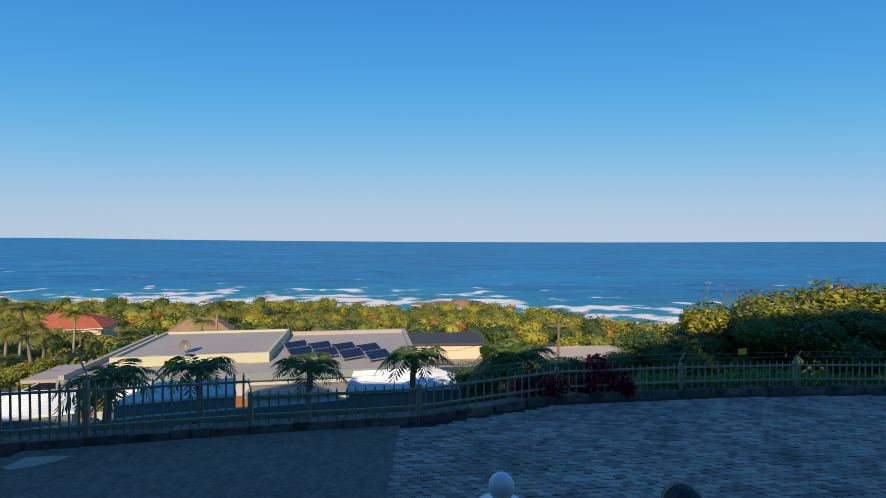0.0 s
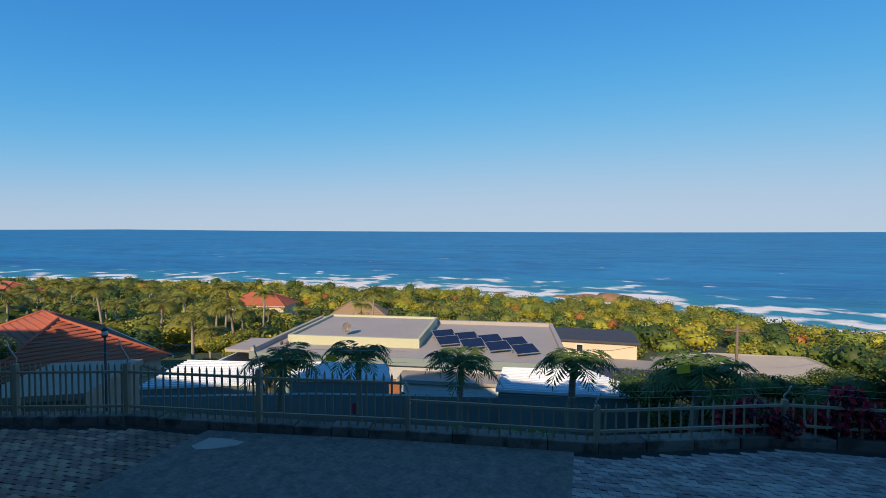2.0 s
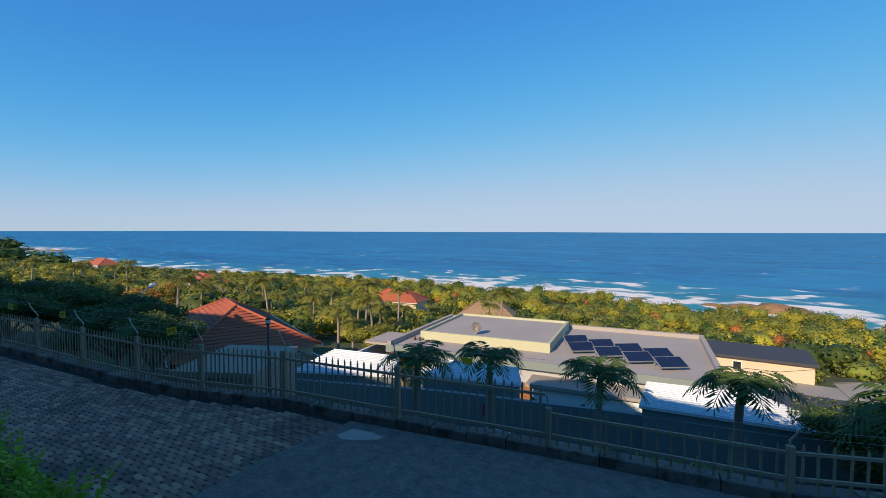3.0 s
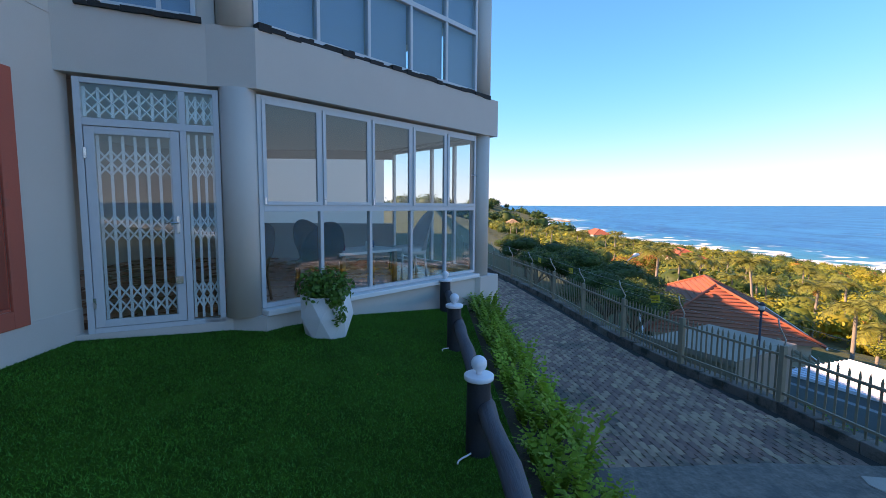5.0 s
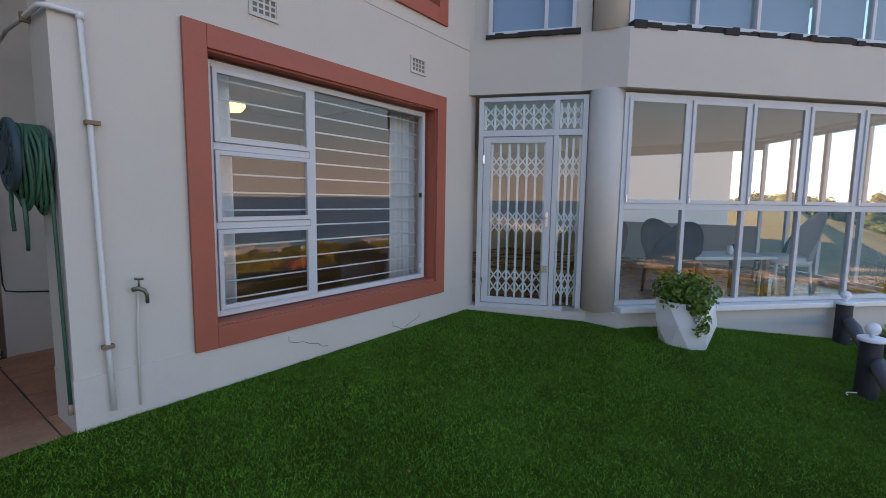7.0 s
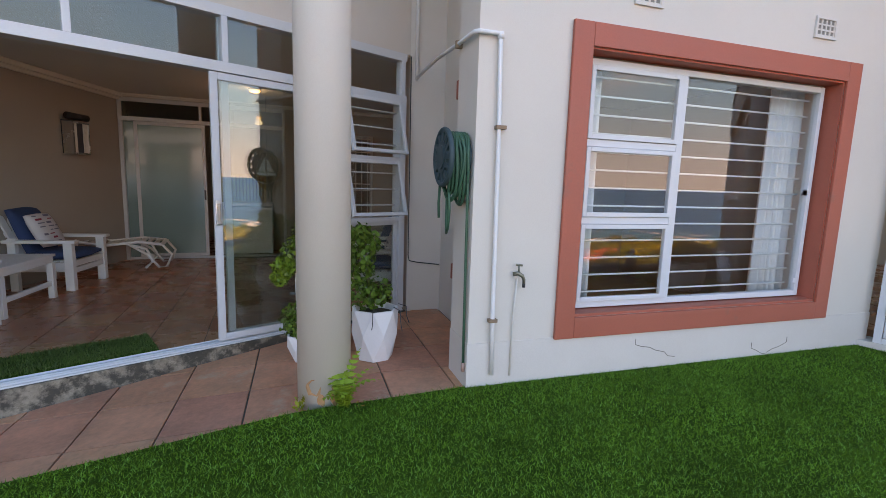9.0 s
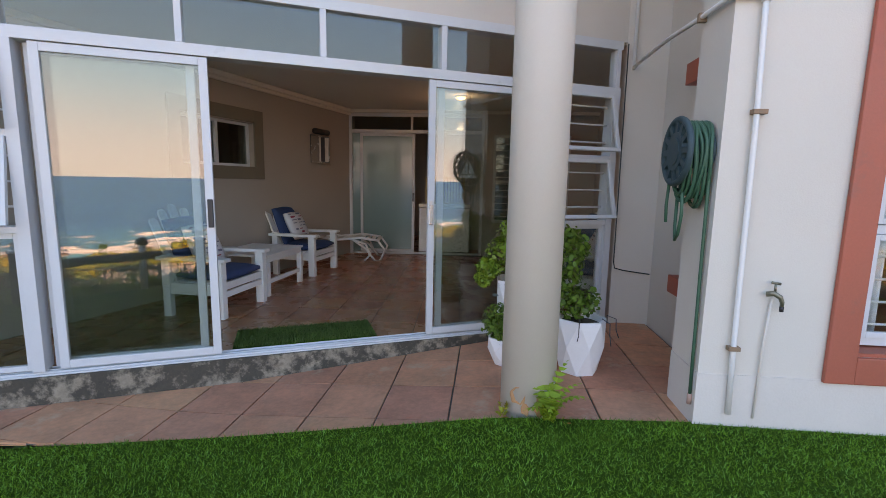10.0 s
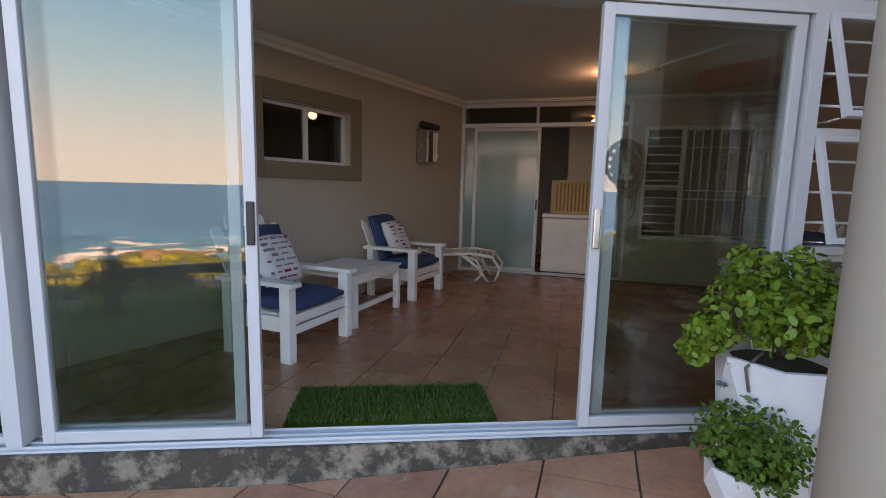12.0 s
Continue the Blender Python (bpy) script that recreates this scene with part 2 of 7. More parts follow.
CLAY_ROOF = surface("orange_clay_roof_tiles", (0.4, 0.12, 0.055), 0.8, vary=0.2, scale=1, fine=9, bump=0.3, island=0.2)
DARK_TRIM = surface("dark_painted_timber", (0.05, 0.05, 0.06), 0.7, vary=0.2, scale=1, fine=8, bump=0.1)
DARK_GLASS = surface("dark_window_glass", (0.02, 0.025, 0.03), 0.12, vary=0.1, scale=1, fine=5, bump=0.0)
SOLAR = surface("solar_cells", (0.012, 0.018, 0.05), 0.22, vary=0.15, scale=2, fine=10, bump=0.0)
TIMBER = surface("varnished_timber", (0.24, 0.1, 0.045), 0.5, vary=0.25, scale=1.5, fine=20, bump=0.15, grain=(1, 1, 6))
YELLOW = surface("yellow_warning_plate", (0.72, 0.5, 0.02), 0.5, vary=0.06, scale=6, fine=40, bump=0.02)
BLACK = surface("black_plastic", (0.018, 0.018, 0.02), 0.45, vary=0.15, scale=6, fine=50, bump=0.05)
CHROME = surface("brushed_chrome", (0.6, 0.6, 0.6), 0.25, metal=1.0, vary=0.05, scale=8, fine=70, bump=0.02)
BRASS = surface("dull_brass_tap", (0.22, 0.2, 0.15), 0.45, metal=0.8, vary=0.2, scale=12, fine=70, bump=0.1)
HOSE = surface("green_garden_hose", (0.004, 0.105, 0.065), 0.45, spec=0.3, vary=0.12, scale=6, fine=60, bump=0.05)
REEL = surface("blue_grey_reel_plastic", (0.018, 0.062, 0.07), 0.55, spec=0.3, vary=0.12, scale=6, fine=60, bump=0.05)
PVC = surface("white_pvc_pipe", (0.7, 0.68, 0.66), 0.5, vary=0.06, scale=4, fine=50, bump=0.05)
BEIGE = surface("stained_beige_render", (0.33, 0.26, 0.2), 0.85, vary=0.15, scale=1.5, fine=40, bump=0.2, stain=(0.2, 0.16, 0.12), stain_scale=1.5, stain_at=0.58)
POT = surface("white_faceted_planter", (0.78, 0.78, 0.78), 0.5, vary=0.05, scale=4, fine=60, bump=0.06, stain=(0.6, 0.57, 0.53), stain_scale=3, stain_at=0.66)
NAVY = surface("navy_canvas_cushion", (0.007, 0.055, 0.145), 0.85, vary=0.18, scale=4, fine=220, bump=0.25)
PRINT = surface("white_cotton_pillow", (0.68, 0.66, 0.67), 0.85, vary=0.06, scale=5, fine=220, bump=0.2)
INK_RED = surface("red_print", (0.45, 0.05, 0.08), 0.85, vary=0.1, bump=0.0)
INK_GREY = surface("grey_print", (0.2, 0.2, 0.26), 0.85, vary=0.1, bump=0.0)
CURTAIN = surface("white_voile_curtain", (0.72, 0.72, 0.74), 0.9, vary=0.05, scale=5, fine=120, bump=0.1)
BLIND = surface("blue_grey_roller_blind", (0.17, 0.3, 0.42), 0.8, vary=0.05, scale=0.6, fine=60, bump=0.05)
FROST = surface("frosted_green_glass", (0.15, 0.27, 0.26), 0.12, vary=0.06, scale=1, fine=40, bump=0.0)
WICKER = surface("brown_wicker", (0.28, 0.12, 0.055), 0.6, vary=0.3, scale=10, fine=60, bump=0.6)
CLOTH = surface("white_table_cloth", (0.66, 0.64, 0.62), 0.9, vary=0.05, scale=4, fine=90, bump=0.15)
TAN = surface("tan_louvre_panel", (0.5, 0.36, 0.17), 0.6, vary=0.12, scale=4, fine=40, bump=0.1)
FRIDGE = surface("white_enamel", (0.72, 0.71, 0.68), 0.3, vary=0.03, scale=2, fine=40, bump=0.02)
BLUE_SHED = surface("blue_grey_cladding", (0.12, 0.16, 0.25), 0.7, vary=0.1, scale=1, fine=8, bump=0.1)
EMBER = surface("warm_lamp_shade", (0.9, 0.6, 0.25), 0.6, vary=0.05, bump=0.0)
EMBER.node_tree.nodes["Principled BSDF"].inputs["Emission Color"].default_value = (1.0, 0.5, 0.14, 1)
EMBER.node_tree.nodes["Principled BSDF"].inputs["Emission Strength"].default_value = 3.0


def sea_material():
    m = bpy.data.materials.new("sea_water")
    m.use_nodes = True
    n, l = m.node_tree.nodes, m.node_tree.links
    b = n["Principled BSDF"]
    geo = n.new("ShaderNodeTexCoord")
    at = n.new("ShaderNodeAttribute")
    at.attribute_name = "shore"

    def tex(s, sx, sy, detail=5.0):
        mp, t = n.new("ShaderNodeMapping"), n.new("ShaderNodeTexNoise")
        mp.inputs["Scale"].default_value = (sx, sy, 1)
        t.inputs["Scale"].default_value, t.inputs["Detail"].default_value = s, detail
        l.new(geo.outputs["Object"], mp.inputs["Vector"])
        l.new(mp.outputs[0], t.inputs["Vector"])
        return t.outputs[0]

    def rng(v, *q):
        r = n.new("ShaderNodeMapRange")
        for i, x in enumerate(q):
            r.inputs[i + 1].default_value = x
        l.new(v, r.inputs[0])
        return r.outputs[0]

    def mix(a, c, f):
        x = n.new("ShaderNodeMix")
        x.data_type = "RGBA"
        for s, v in ((x.inputs[6], a), (x.inputs[7], c)):
            if isinstance(v, tuple):
                s.default_value = (*v, 1)
            else:
                l.new(v, s)
        l.new(f, x.inputs[0])
        return x.outputs[2]

    def math_(op, a, c):
        x = n.new("ShaderNodeMath")
        x.operation = op
        for s, v in zip(x.inputs, (a, c)):
            if isinstance(v, (int, float)):
                s.default_value = v
            else:
                l.new(v, s)
        return x.outputs[0]

    deep = mix((0.0015, 0.1, 0.29), (0.006, 0.19, 0.42), rng(tex(0.012, 0.4, 1.4), 0.35, 0.65, 0, 1))
    swell = mix(deep, (0.001, 0.06, 0.2), rng(tex(0.05, 0.3, 0.8, 4.0), 0.5, 0.64, 0, 0.8))
    ripple = mix(swell, (0.02, 0.26, 0.44), rng(tex(0.1, 0.35, 1.2, 6.0), 0.48, 0.7, 0, 0.8))
    shallow = mix((0.02, 0.24, 0.3), ripple, rng(at.outputs["Fac"], 0.0, 130.0, 0, 1))
    near = rng(at.outputs["Fac"], 10.0, 120.0, 0.19, -0.09)
    foam = rng(math_("ADD", tex(0.07, 0.7, 0.75, 9.0), near), 0.58, 0.66, 0, 1)
    caps = rng(tex(0.12, 0.7, 0.7, 4.0), 0.74, 0.78, 0, 0.8)
    white = math_("MAXIMUM", foam, caps)
    l.new(mix(shallow, (0.75, 0.75, 0.74), white), b.inputs["Base Color"])
    l.new(rng(white, 0, 1, 0.42, 0.9), b.inputs["Roughness"])
    b.inputs["Specular IOR Level"].default_value = 0.22
    bp = n.new("ShaderNodeBump")
    bp.inputs["Strength"].default_value, bp.inputs["Distance"].default_value = 0.6, 1.2
    l.new(tex(0.16, 0.35, 1.4, 6.0), bp.inputs["Height"])
    l.new(bp.outputs[0], b.inputs["Normal"])
    return m


SEA = sea_material()


# ---------------------------------------------------------------- building helpers
def part(name, bm, material, parent=None, label="", smooth=False):
    """Links a bmesh as one mesh object, under a thing or a part where one is given."""
    me = bpy.data.meshes.new(name)
    bm.normal_update()
    bm.to_mesh(me)
    bm.free()
    me.materials.append(material)
    if smooth:
        for p in me.polygons:
            p.use_smooth = True
    ob = new(name, me)
    if parent is not None:
        ob.parent = parent
    if label:
        ob["label"] = label
    return ob


def sheet(name, verts, faces, material, parent=None, smooth=False):
    """One mesh from arrays of places and of equal-sided faces."""
    verts, faces = np.asarray(verts, np.float32), np.asarray(faces, np.int32)
    me = bpy.data.meshes.new(name)
    me.vertices.add(len(verts))
    me.vertices.foreach_set("co", verts.ravel())
    k = faces.shape[1]
    me.loops.add(faces.size)
    me.loops.foreach_set("vertex_index", faces.ravel())
    me.polygons.add(len(faces))
    me.polygons.foreach_set("loop_start", np.arange(len(faces), dtype=np.int32) * k)
    me.polygons.foreach_set("loop_total", np.full(len(faces), k, np.int32))
    if smooth:
        me.polygons.foreach_set("use_smooth", np.ones(len(faces), bool))
    me.update(calc_edges=True)
    me.materials.append(material)
    ob = new(name, me)
    if parent is not None:
        ob.parent = parent
    return ob


def thing(name, m, label, category, group="", kind=""):
    ob = new(name)
    ob.matrix_world = m
    ob.empty_display_size = 0.1
    return tagged(ob, label, category, group, kind)


def structure(ob, label, category="wall"):
    return tagged(ob, label, category, kind="structure")


def bm_box(bm, lo, hi, m=None, bevel=0.0):
    a = bmesh.ops.create_cube(bm, size=1.0)["verts"]
    s, c = [h - l for l, h in zip(lo, hi)], [(h + l) / 2 for l, h in zip(lo, hi)]
    for v in a:
        v.co = Vector((v.co.x * s[0] + c[0], v.co.y * s[1] + c[1], v.co.z * s[2] + c[2]))
    if bevel:
        es = list({e for v in a for e in v.link_edges})
        a = [v for v in bmesh.ops.bevel(bm, geom=es, offset=bevel, segments=2, affect="EDGES", profile=0.6)["verts"]] or a
    if m is not None:
        bmesh.ops.transform(bm, matrix=m, verts=[v for v in a if v.is_valid])
    return a


def boxes(name, spans, material, parent=None, label="", bevel=0.0, m=None):
    bm = bmesh.new()
    for lo, hi in spans:
        bm_box(bm, lo, hi, m, bevel)
    return part(name, bm, material, parent, label)


def bm_tube(bm, pts, radius, sides=8, close=False, cap=True):
    """A round bar along points; radius may be one number or one a point."""
    pts = [Vector(p) for p in pts]
    n = len(pts)
    rs = radius if isinstance(radius, (list, tuple)) else [radius] * n
    rings, up = [], Vector((0, 0, 1))
    for i, p in enumerate(pts):
        a, b = pts[(i - 1) % n] if (close or i) else p, pts[(i + 1) % n] if (close or i < n - 1) else p
        d = (b - a).normalized()
        if abs(d.dot(up)) > 0.95:
            up = Vector((1, 0, 0)) if abs(d.x) < 0.9 else Vector((0, 1, 0))
        x = d.cross(up).normalized()
        up = x.cross(d).normalized()
        rings.append([bm.verts.new(p + rs[i] * (math.cos(t) * x + math.sin(t) * up)) for t in (2 * math.pi * k / sides for k in range(sides))])
    for i in range(n if close else n - 1):
        r, s = rings[i], rings[(i + 1) % n]
        for k in range(sides):
            bm.faces.new((r[k], r[(k + 1) % sides], s[(k + 1) % sides], s[k]))
    if cap and not close:
        bm.faces.new(rings[0][::-1])
        bm.faces.new(rings[-1])


def tube(name, pts, radius, material, parent=None, sides=8, close=False, label=""):
    bm = bmesh.new()
    bm_tube(bm, pts, radius, sides, close)
    return part(name, bm, material, parent, label, smooth=True)


def lathe(name, prof, material, parent=None, sides=24, label="", at=(0, 0, 0), smooth=True):
    """A turned body from (radius, height) pairs."""
    bm = bmesh.new()
    rings = []
    for r, z in prof:
        rings.append([bm.verts.new((at[0] + r * math.cos(2 * math.pi * k / sides), at[1] + r * math.sin(2 * math.pi * k / sides), at[2] + z)) for k in range(sides)])
    for r, s in zip(rings, rings[1:]):
        for k in range(sides):
            bm.faces.new((r[k], r[(k + 1) % sides], s[(k + 1) % sides], s[k]))
    bm.faces.new(rings[0][::-1])
    bm.faces.new(rings[-1])
    return part(name, bm, material, parent, label, smooth)


def prism(name, plan, z0, z1, material, parent=None, label=""):
    """A plan outline raised from z0 to z1."""
    bm = bmesh.new()
    a, b = [bm.verts.new((*p[:2], z0)) for p in plan], [bm.verts.new((*p[:2], z1)) for p in plan]
    for i in range(len(plan)):
        j = (i + 1) % len(plan)
        bm.faces.new((a[i], a[j], b[j], b[i]))
    bm.faces.new(a[::-1])
    bm.faces.new(b)
    bmesh.ops.recalc_face_normals(bm, faces=bm.faces)
    return part(name, bm, material, parent, label)


def frame_bars(x0, x1, z0, z1, w, y0, y1):
    """The four bars of a frame, butted end to end."""
    return [((x0, y0, z0), (x0 + w, y1, z1)), ((x1 - w, y0, z0), (x1, y1, z1)), ((x0 + w, y0, z0), (x1 - w, y1, z0 + w)), ((x0 + w, y0, z1 - w), (x1 - w, y1, z1))]


def pane(name, x0, x1, z0, z1, y, parent, material=None):
    ob = boxes(name, [((x0, y - 0.003, z0), (x1, y + 0.003, z1))], material or GLASS, parent)
    ob.visible_shadow = False
    return ob


def leaves(centres, radii, count, size, rng, flat=0.0, shell=0.55, loose=0.7, wide=0.5):
    """Leaf blades (four-sided) spread through round clumps."""
    centres, radii = np.asarray(centres, float), np.asarray(radii, float)
    k = len(centres)
    d = rng.normal(size=(k, count, 3))
    d /= np.linalg.norm(d, axis=2, keepdims=True)
    r = shell + (1 - shell) * rng.random((k, count, 1)) ** 0.6
    if radii.ndim == 1:
        radii = radii[:, None].repeat(3, 1)
    p = (centres[:, None, :] + d * r * radii[:, None, :]).reshape(-1, 3)
    nrm = d.reshape(-1, 3) * 0.9 + rng.normal(size=p.shape) * loose + [0, 0, flat]
    nrm /= np.linalg.norm(nrm, axis=1, keepdims=True)
    t = np.cross(nrm, rng.normal(size=p.shape))
    t /= np.linalg.norm(t, axis=1, keepdims=True)
    b = np.cross(nrm, t)
    s = (size * (0.6 + 0.8 * rng.random(len(p))))[:, None]
    v = np.stack([p - t * s, p - b * s * wide, p + t * s, p + b * s * wide], 1).reshape(-1, 3)
    return v, np.arange(len(v)).reshape(-1, 4)


def crown_cores(centres, radii, rng, shrink=0.86):
    """Uneven solid hearts of leaf masses, so that no light falls straight through a crown."""
    bm = bmesh.new()
    bmesh.ops.create_icosphere(bm, subdivisions=2, radius=1.0)
    bm.verts.index_update()
    ball = np.array([v.co[:] for v in bm.verts])
    tri = np.array([[v.index for v in f.verts] for f in bm.faces])
    bm.free()
    centres, radii = np.asarray(centres, float), np.asarray(radii, float)
    if radii.ndim == 1:
        radii = radii[:, None].repeat(3, 1)
    lump = 1 + rng.uniform(-0.22, 0.1, (len(centres), len(ball), 1))
    v = (centres[:, None, :] + ball[None] * lump * radii[:, None, :] * shrink).reshape(-1, 3)
    f = (tri[None] + (np.arange(len(centres)) * len(ball))[:, None, None]).reshape(-1, 3)
    return v, f


def round_leaves(centres, radii, count, size, rng):
    """Plump oval leaves, six-sided, spread through round clumps."""
    v, f = leaves(centres, radii, count, size, rng, flat=0.5, shell=0.35, wide=0.62)
    q = v.reshape(-1, 4, 3)
    a, b, c, d = q[:, 0], q[:, 1], q[:, 2], q[:, 3]
    mid, t, w = (a + c) / 2, (c - a) / 2, (d - b) / 2
    ring = np.stack([a, mid - 0.45 * t - w * 0.85, mid + 0.5 * t - w * 0.9, c, mid + 0.5 * t + w * 0.9, mid - 0.45 * t + w * 0.85], 1)
    return ring.reshape(-1, 3), np.arange(len(ring) * 6).reshape(-1, 6)


def stack(*parts_):
    vs, fs, n = [], [], 0
    for v, f in parts_:
        vs.append(v)
        fs.append(f + n)
        n += len(v)
    return np.concatenate(vs), np.concatenate(fs)


# ---------------------------------------------------------------- the ground, the drive and the sea
SEA_Z, DRIVE_Z = -30.0, -1.5
FENCE_LINE = [(24.0, -1.6), (21.6, -2.1), (19.2, -2.55), (17.1, -2.95), (15.15, -3.28), (13.25, -3.52), (11.2, -3.7), (9.3, -3.92), (7.68, -4.27), (6.1, -4.82), (3.96, -5.2), (1.76, -5.64), (-0.84, -6.05), (-3.38, -7.08), (-5.9, -7.42), (-8.3, -7.6), (-10.7, -7.65), (-13.1, -7.6), (-15.5, -7.5)]
COAST = [(-900, -190), (-300, -170), (-115, -150), (-82, -157), (-52, -182), (-26, -203), (70, -219), (165, -217), (240, -200), (360, -172), (500, -150), (780, -125), (860, -155), (930, -240), (1000, -264), (1100, -235), (1800, -200)]


def fence_y(x):
    return np.interp(x, [p[0] for p in FENCE_LINE[::-1]], [p[1] for p in FENCE_LINE[::-1]])


def coast_y(x):
    return np.interp(x, [p[0] for p in COAST], [p[1] for p in COAST]) + 5 * np.sin(np.asarray(x) * 0.07) + 3 * np.sin(np.asarray(x) * 0.19 + 1)


def land_z(x, y):
    """Height of the hillside that falls from the drive to the shore."""
    x, y = np.asarray(x, float), np.asarray(y, float)
    fy, cy = fence_y(x) - 0.35, coast_y(x)
    d = fy - y
    full = fy - cy
    q = np.clip(d / full, 0, 1.3)
    near = np.interp(d, [0, 0.6, 3, 9, 14, 30, 60, 100], [-1.6, -1.75, -3.6, -6.4, -7.2, -11.2, -15.5, -19.5])
    far = np.interp(q, [0.0, 0.5, 0.8, 0.97, 1.0, 1.3], [-14, -20.5, -26, -29, -30.2, -34])
    w = np.clip((d - 60) / 40, 0, 1)
    z = near * (1 - w) + np.minimum(far, -19.5 + 0 * far) * w
    z = z + 40 * np.exp(-(((x - 1060) / 120) ** 2 + ((y + 60) / 130) ** 2)) * np.clip((d - 60) / 60, 0, 1)
    return np.where(d <= 0, -1.62, z)


xs = np.unique(np.concatenate([np.linspace(-900, -120, 30), np.linspace(-120, 260, 150), np.linspace(260, 1800, 80), np.linspace(-18, 26, 60)]))
ys = np.unique(np.concatenate([np.linspace(-330, -120, 50), np.linspace(-120, -25, 45), np.linspace(-25, -1, 60), np.linspace(-1, 60, 8), np.linspace(60, 500, 6)]))
gx, gy = np.meshgrid(xs, ys)
gz = land_z(gx, gy)
rough_ = np.random.default_rng(3).normal(size=gx.shape) * 0.25 * (gz < -8)
gi = np.arange(gx.size).reshape(gx.shape)
quads = np.stack([gi[:-1, :-1], gi[:-1, 1:], gi[1:, 1:], gi[1:, :-1]], -1).reshape(-1, 4)
ground = sheet("ground", np.stack([gx, gy, gz + rough_], -1).reshape(-1, 3), quads, SCRUB, smooth=True)
structure(ground, "green scrub hillside falling to the shore", "ground")

xs = np.unique(np.concatenate([np.linspace(-4800, -300, 26), np.linspace(-300, 500, 161), np.linspace(500, 1400, 61), np.linspace(1400, 4800, 18)]))
ys = np.unique(np.concatenate([np.linspace(-4800, -900, 24), np.linspace(-900, -330, 30), np.linspace(-330, -110, 111)]))
gx, gy = np.meshgrid(xs, ys)
rr = np.hypot(gx, gy)
gi = np.arange(gx.size).reshape(gx.shape)
quads = np.stack([gi[:-1, :-1], gi[:-1, 1:], gi[1:, 1:], gi[1:, :-1]], -1).reshape(-1, 4)
sea = sheet("water", np.stack([gx, gy, SEA_Z + 31.0 * np.clip(rr / 4800, 0, 1.3) ** 2], -1).reshape(-1, 3), quads, SEA, smooth=True)
shore = sea.data.attributes.new("shore", "FLOAT", "POINT")
shore.data.foreach_set("value", np.clip(coast_y(gx) - gy, 0, 400).astype(np.float32).ravel())
structure(sea, "blue sea with white surf along the shore", "sea")

# drive: joint bed under the pavers, a cast concrete apron, a cement patch
drive_edge = [(x, float(fence_y(x)) + 0.16) for x in np.linspace(-15.4, 23.5, 60)]
drive = prism("road", [(23.5, -0.9), *reversed([(p[0], p[1]) for p in drive_edge]), (-15.4, -0.9)][::-1], DRIVE_Z - 0.1, DRIVE_Z - 0.012, JOINT)
structure(drive, "sandy bed of a brick-paved driveway", "driveway")
AP0, AP1 = -0.55, 4.64
apron = prism("road_apron", [(AP0, -1.0)] + [(x, float(fence_y(x)) + 0.17) for x in np.linspace(AP0, AP1, 9)] + [(AP1 + 0.08, -3.6), (AP1 + 0.03, -2.5), (AP1, -1.0)], DRIVE_Z - 0.08, DRIVE_Z + 0.009, CONCRETE)
structure(apron, "dark worn concrete apron across the driveway", "driveway")
patch = prism("cement_patch", [(4.45, -4.42), (4.3, -4.36), (4.08, -4.46), (3.87, -4.62), (3.84, -4.73), (4.1, -4.76), (4.4, -4.7)], DRIVE_Z + 0.006, DRIVE_Z + 0.02, PATCH)
tagged(patch, "pale irregular cement patch on dark concrete", "patch")

# lawn terrace
def lawn_z(x, y):
    a = -0.09 * (3.56 - y)
    b = np.interp(y, [-0.6, -0.2, 1.2, 3.56, 6], [-0.37, -0.34, -0.095, 0.0, 0.0])
    w = np.clip((x - 2.6) / 2.0, 0, 1)
    w = w * w * (3 - 2 * w)
    left = -0.07 * np.clip(-0.6 - x, 0, 3) * np.clip((y - 1.0) / 2.2, 0, 1)
    return a * (1 - w) + b * w + left


def patio_edge(x):
    return np.interp(x, [-6, -3.8, -2.9, -2.1, -1.27, -0.42, 0.57, 0.6], [2.95, 3.12, 3.22, 3.29, 3.39, 3.5, 3.57, 3.57])


def lawn_top(x):
    """Where the lawn ends towards the house."""
    e = patio_edge(x)
    e = np.where(x > 0.57, 3.56, e)
    e = np.where(x > 4.45, 3.5 - (x - 4.45) * 2.26, e)
    return np.where(x > 4.95, 2.1 - (x - 5.0) * 0.936, e)


LAWN_Y0 = -0.48
cols = np.unique(np.concatenate([np.linspace(-7.0, 7.7, 120), [0.569, 0.571, 4.45, 4.95]]))
tt = np.linspace(0, 1, 40)
gx = np.repeat(cols[None, :], 40, 0)
top = np.maximum(lawn_top(cols), LAWN_Y0 + 0.02)
gy = LAWN_Y0 + (top - LAWN_Y0)[None, :] * tt[:, None]
gz = lawn_z(gx, gy)
gi = np.arange(gx.size).reshape(gx.shape)
quads = np.stack([gi[:-1, :-1], gi[:-1, 1:], gi[1:, 1:], gi[1:, :-1]], -1).reshape(-1, 4)
lawn = sheet("lawn", np.stack([gx, gy, gz], -1).reshape(-1, 3), quads, TURF, smooth=True)
structure(lawn, "green artificial turf lawn sloping towards the driveway", "lawn")
rng = np.random.default_rng(11)
N = 640000
bx, bt = rng.uniform(-5.2, 7.6, N), rng.random(N)
keep = rng.random(N) < np.clip(1.25 - 0.13 * np.abs(bx + 0.3), 0.35, 1)
bx, bt = bx[keep], bt[keep]
by = LAWN_Y0 + (np.maximum(lawn_top(bx), LAWN_Y0 + 0.02) - LAWN_Y0) * bt
bz = lawn_z(bx, by)
h, a, ln = rng.uniform(0.009, 0.021, len(bx)), rng.uniform(0, 6.283, len(bx)), rng.normal(0, 0.012, (len(bx), 2))
w = 0.0026
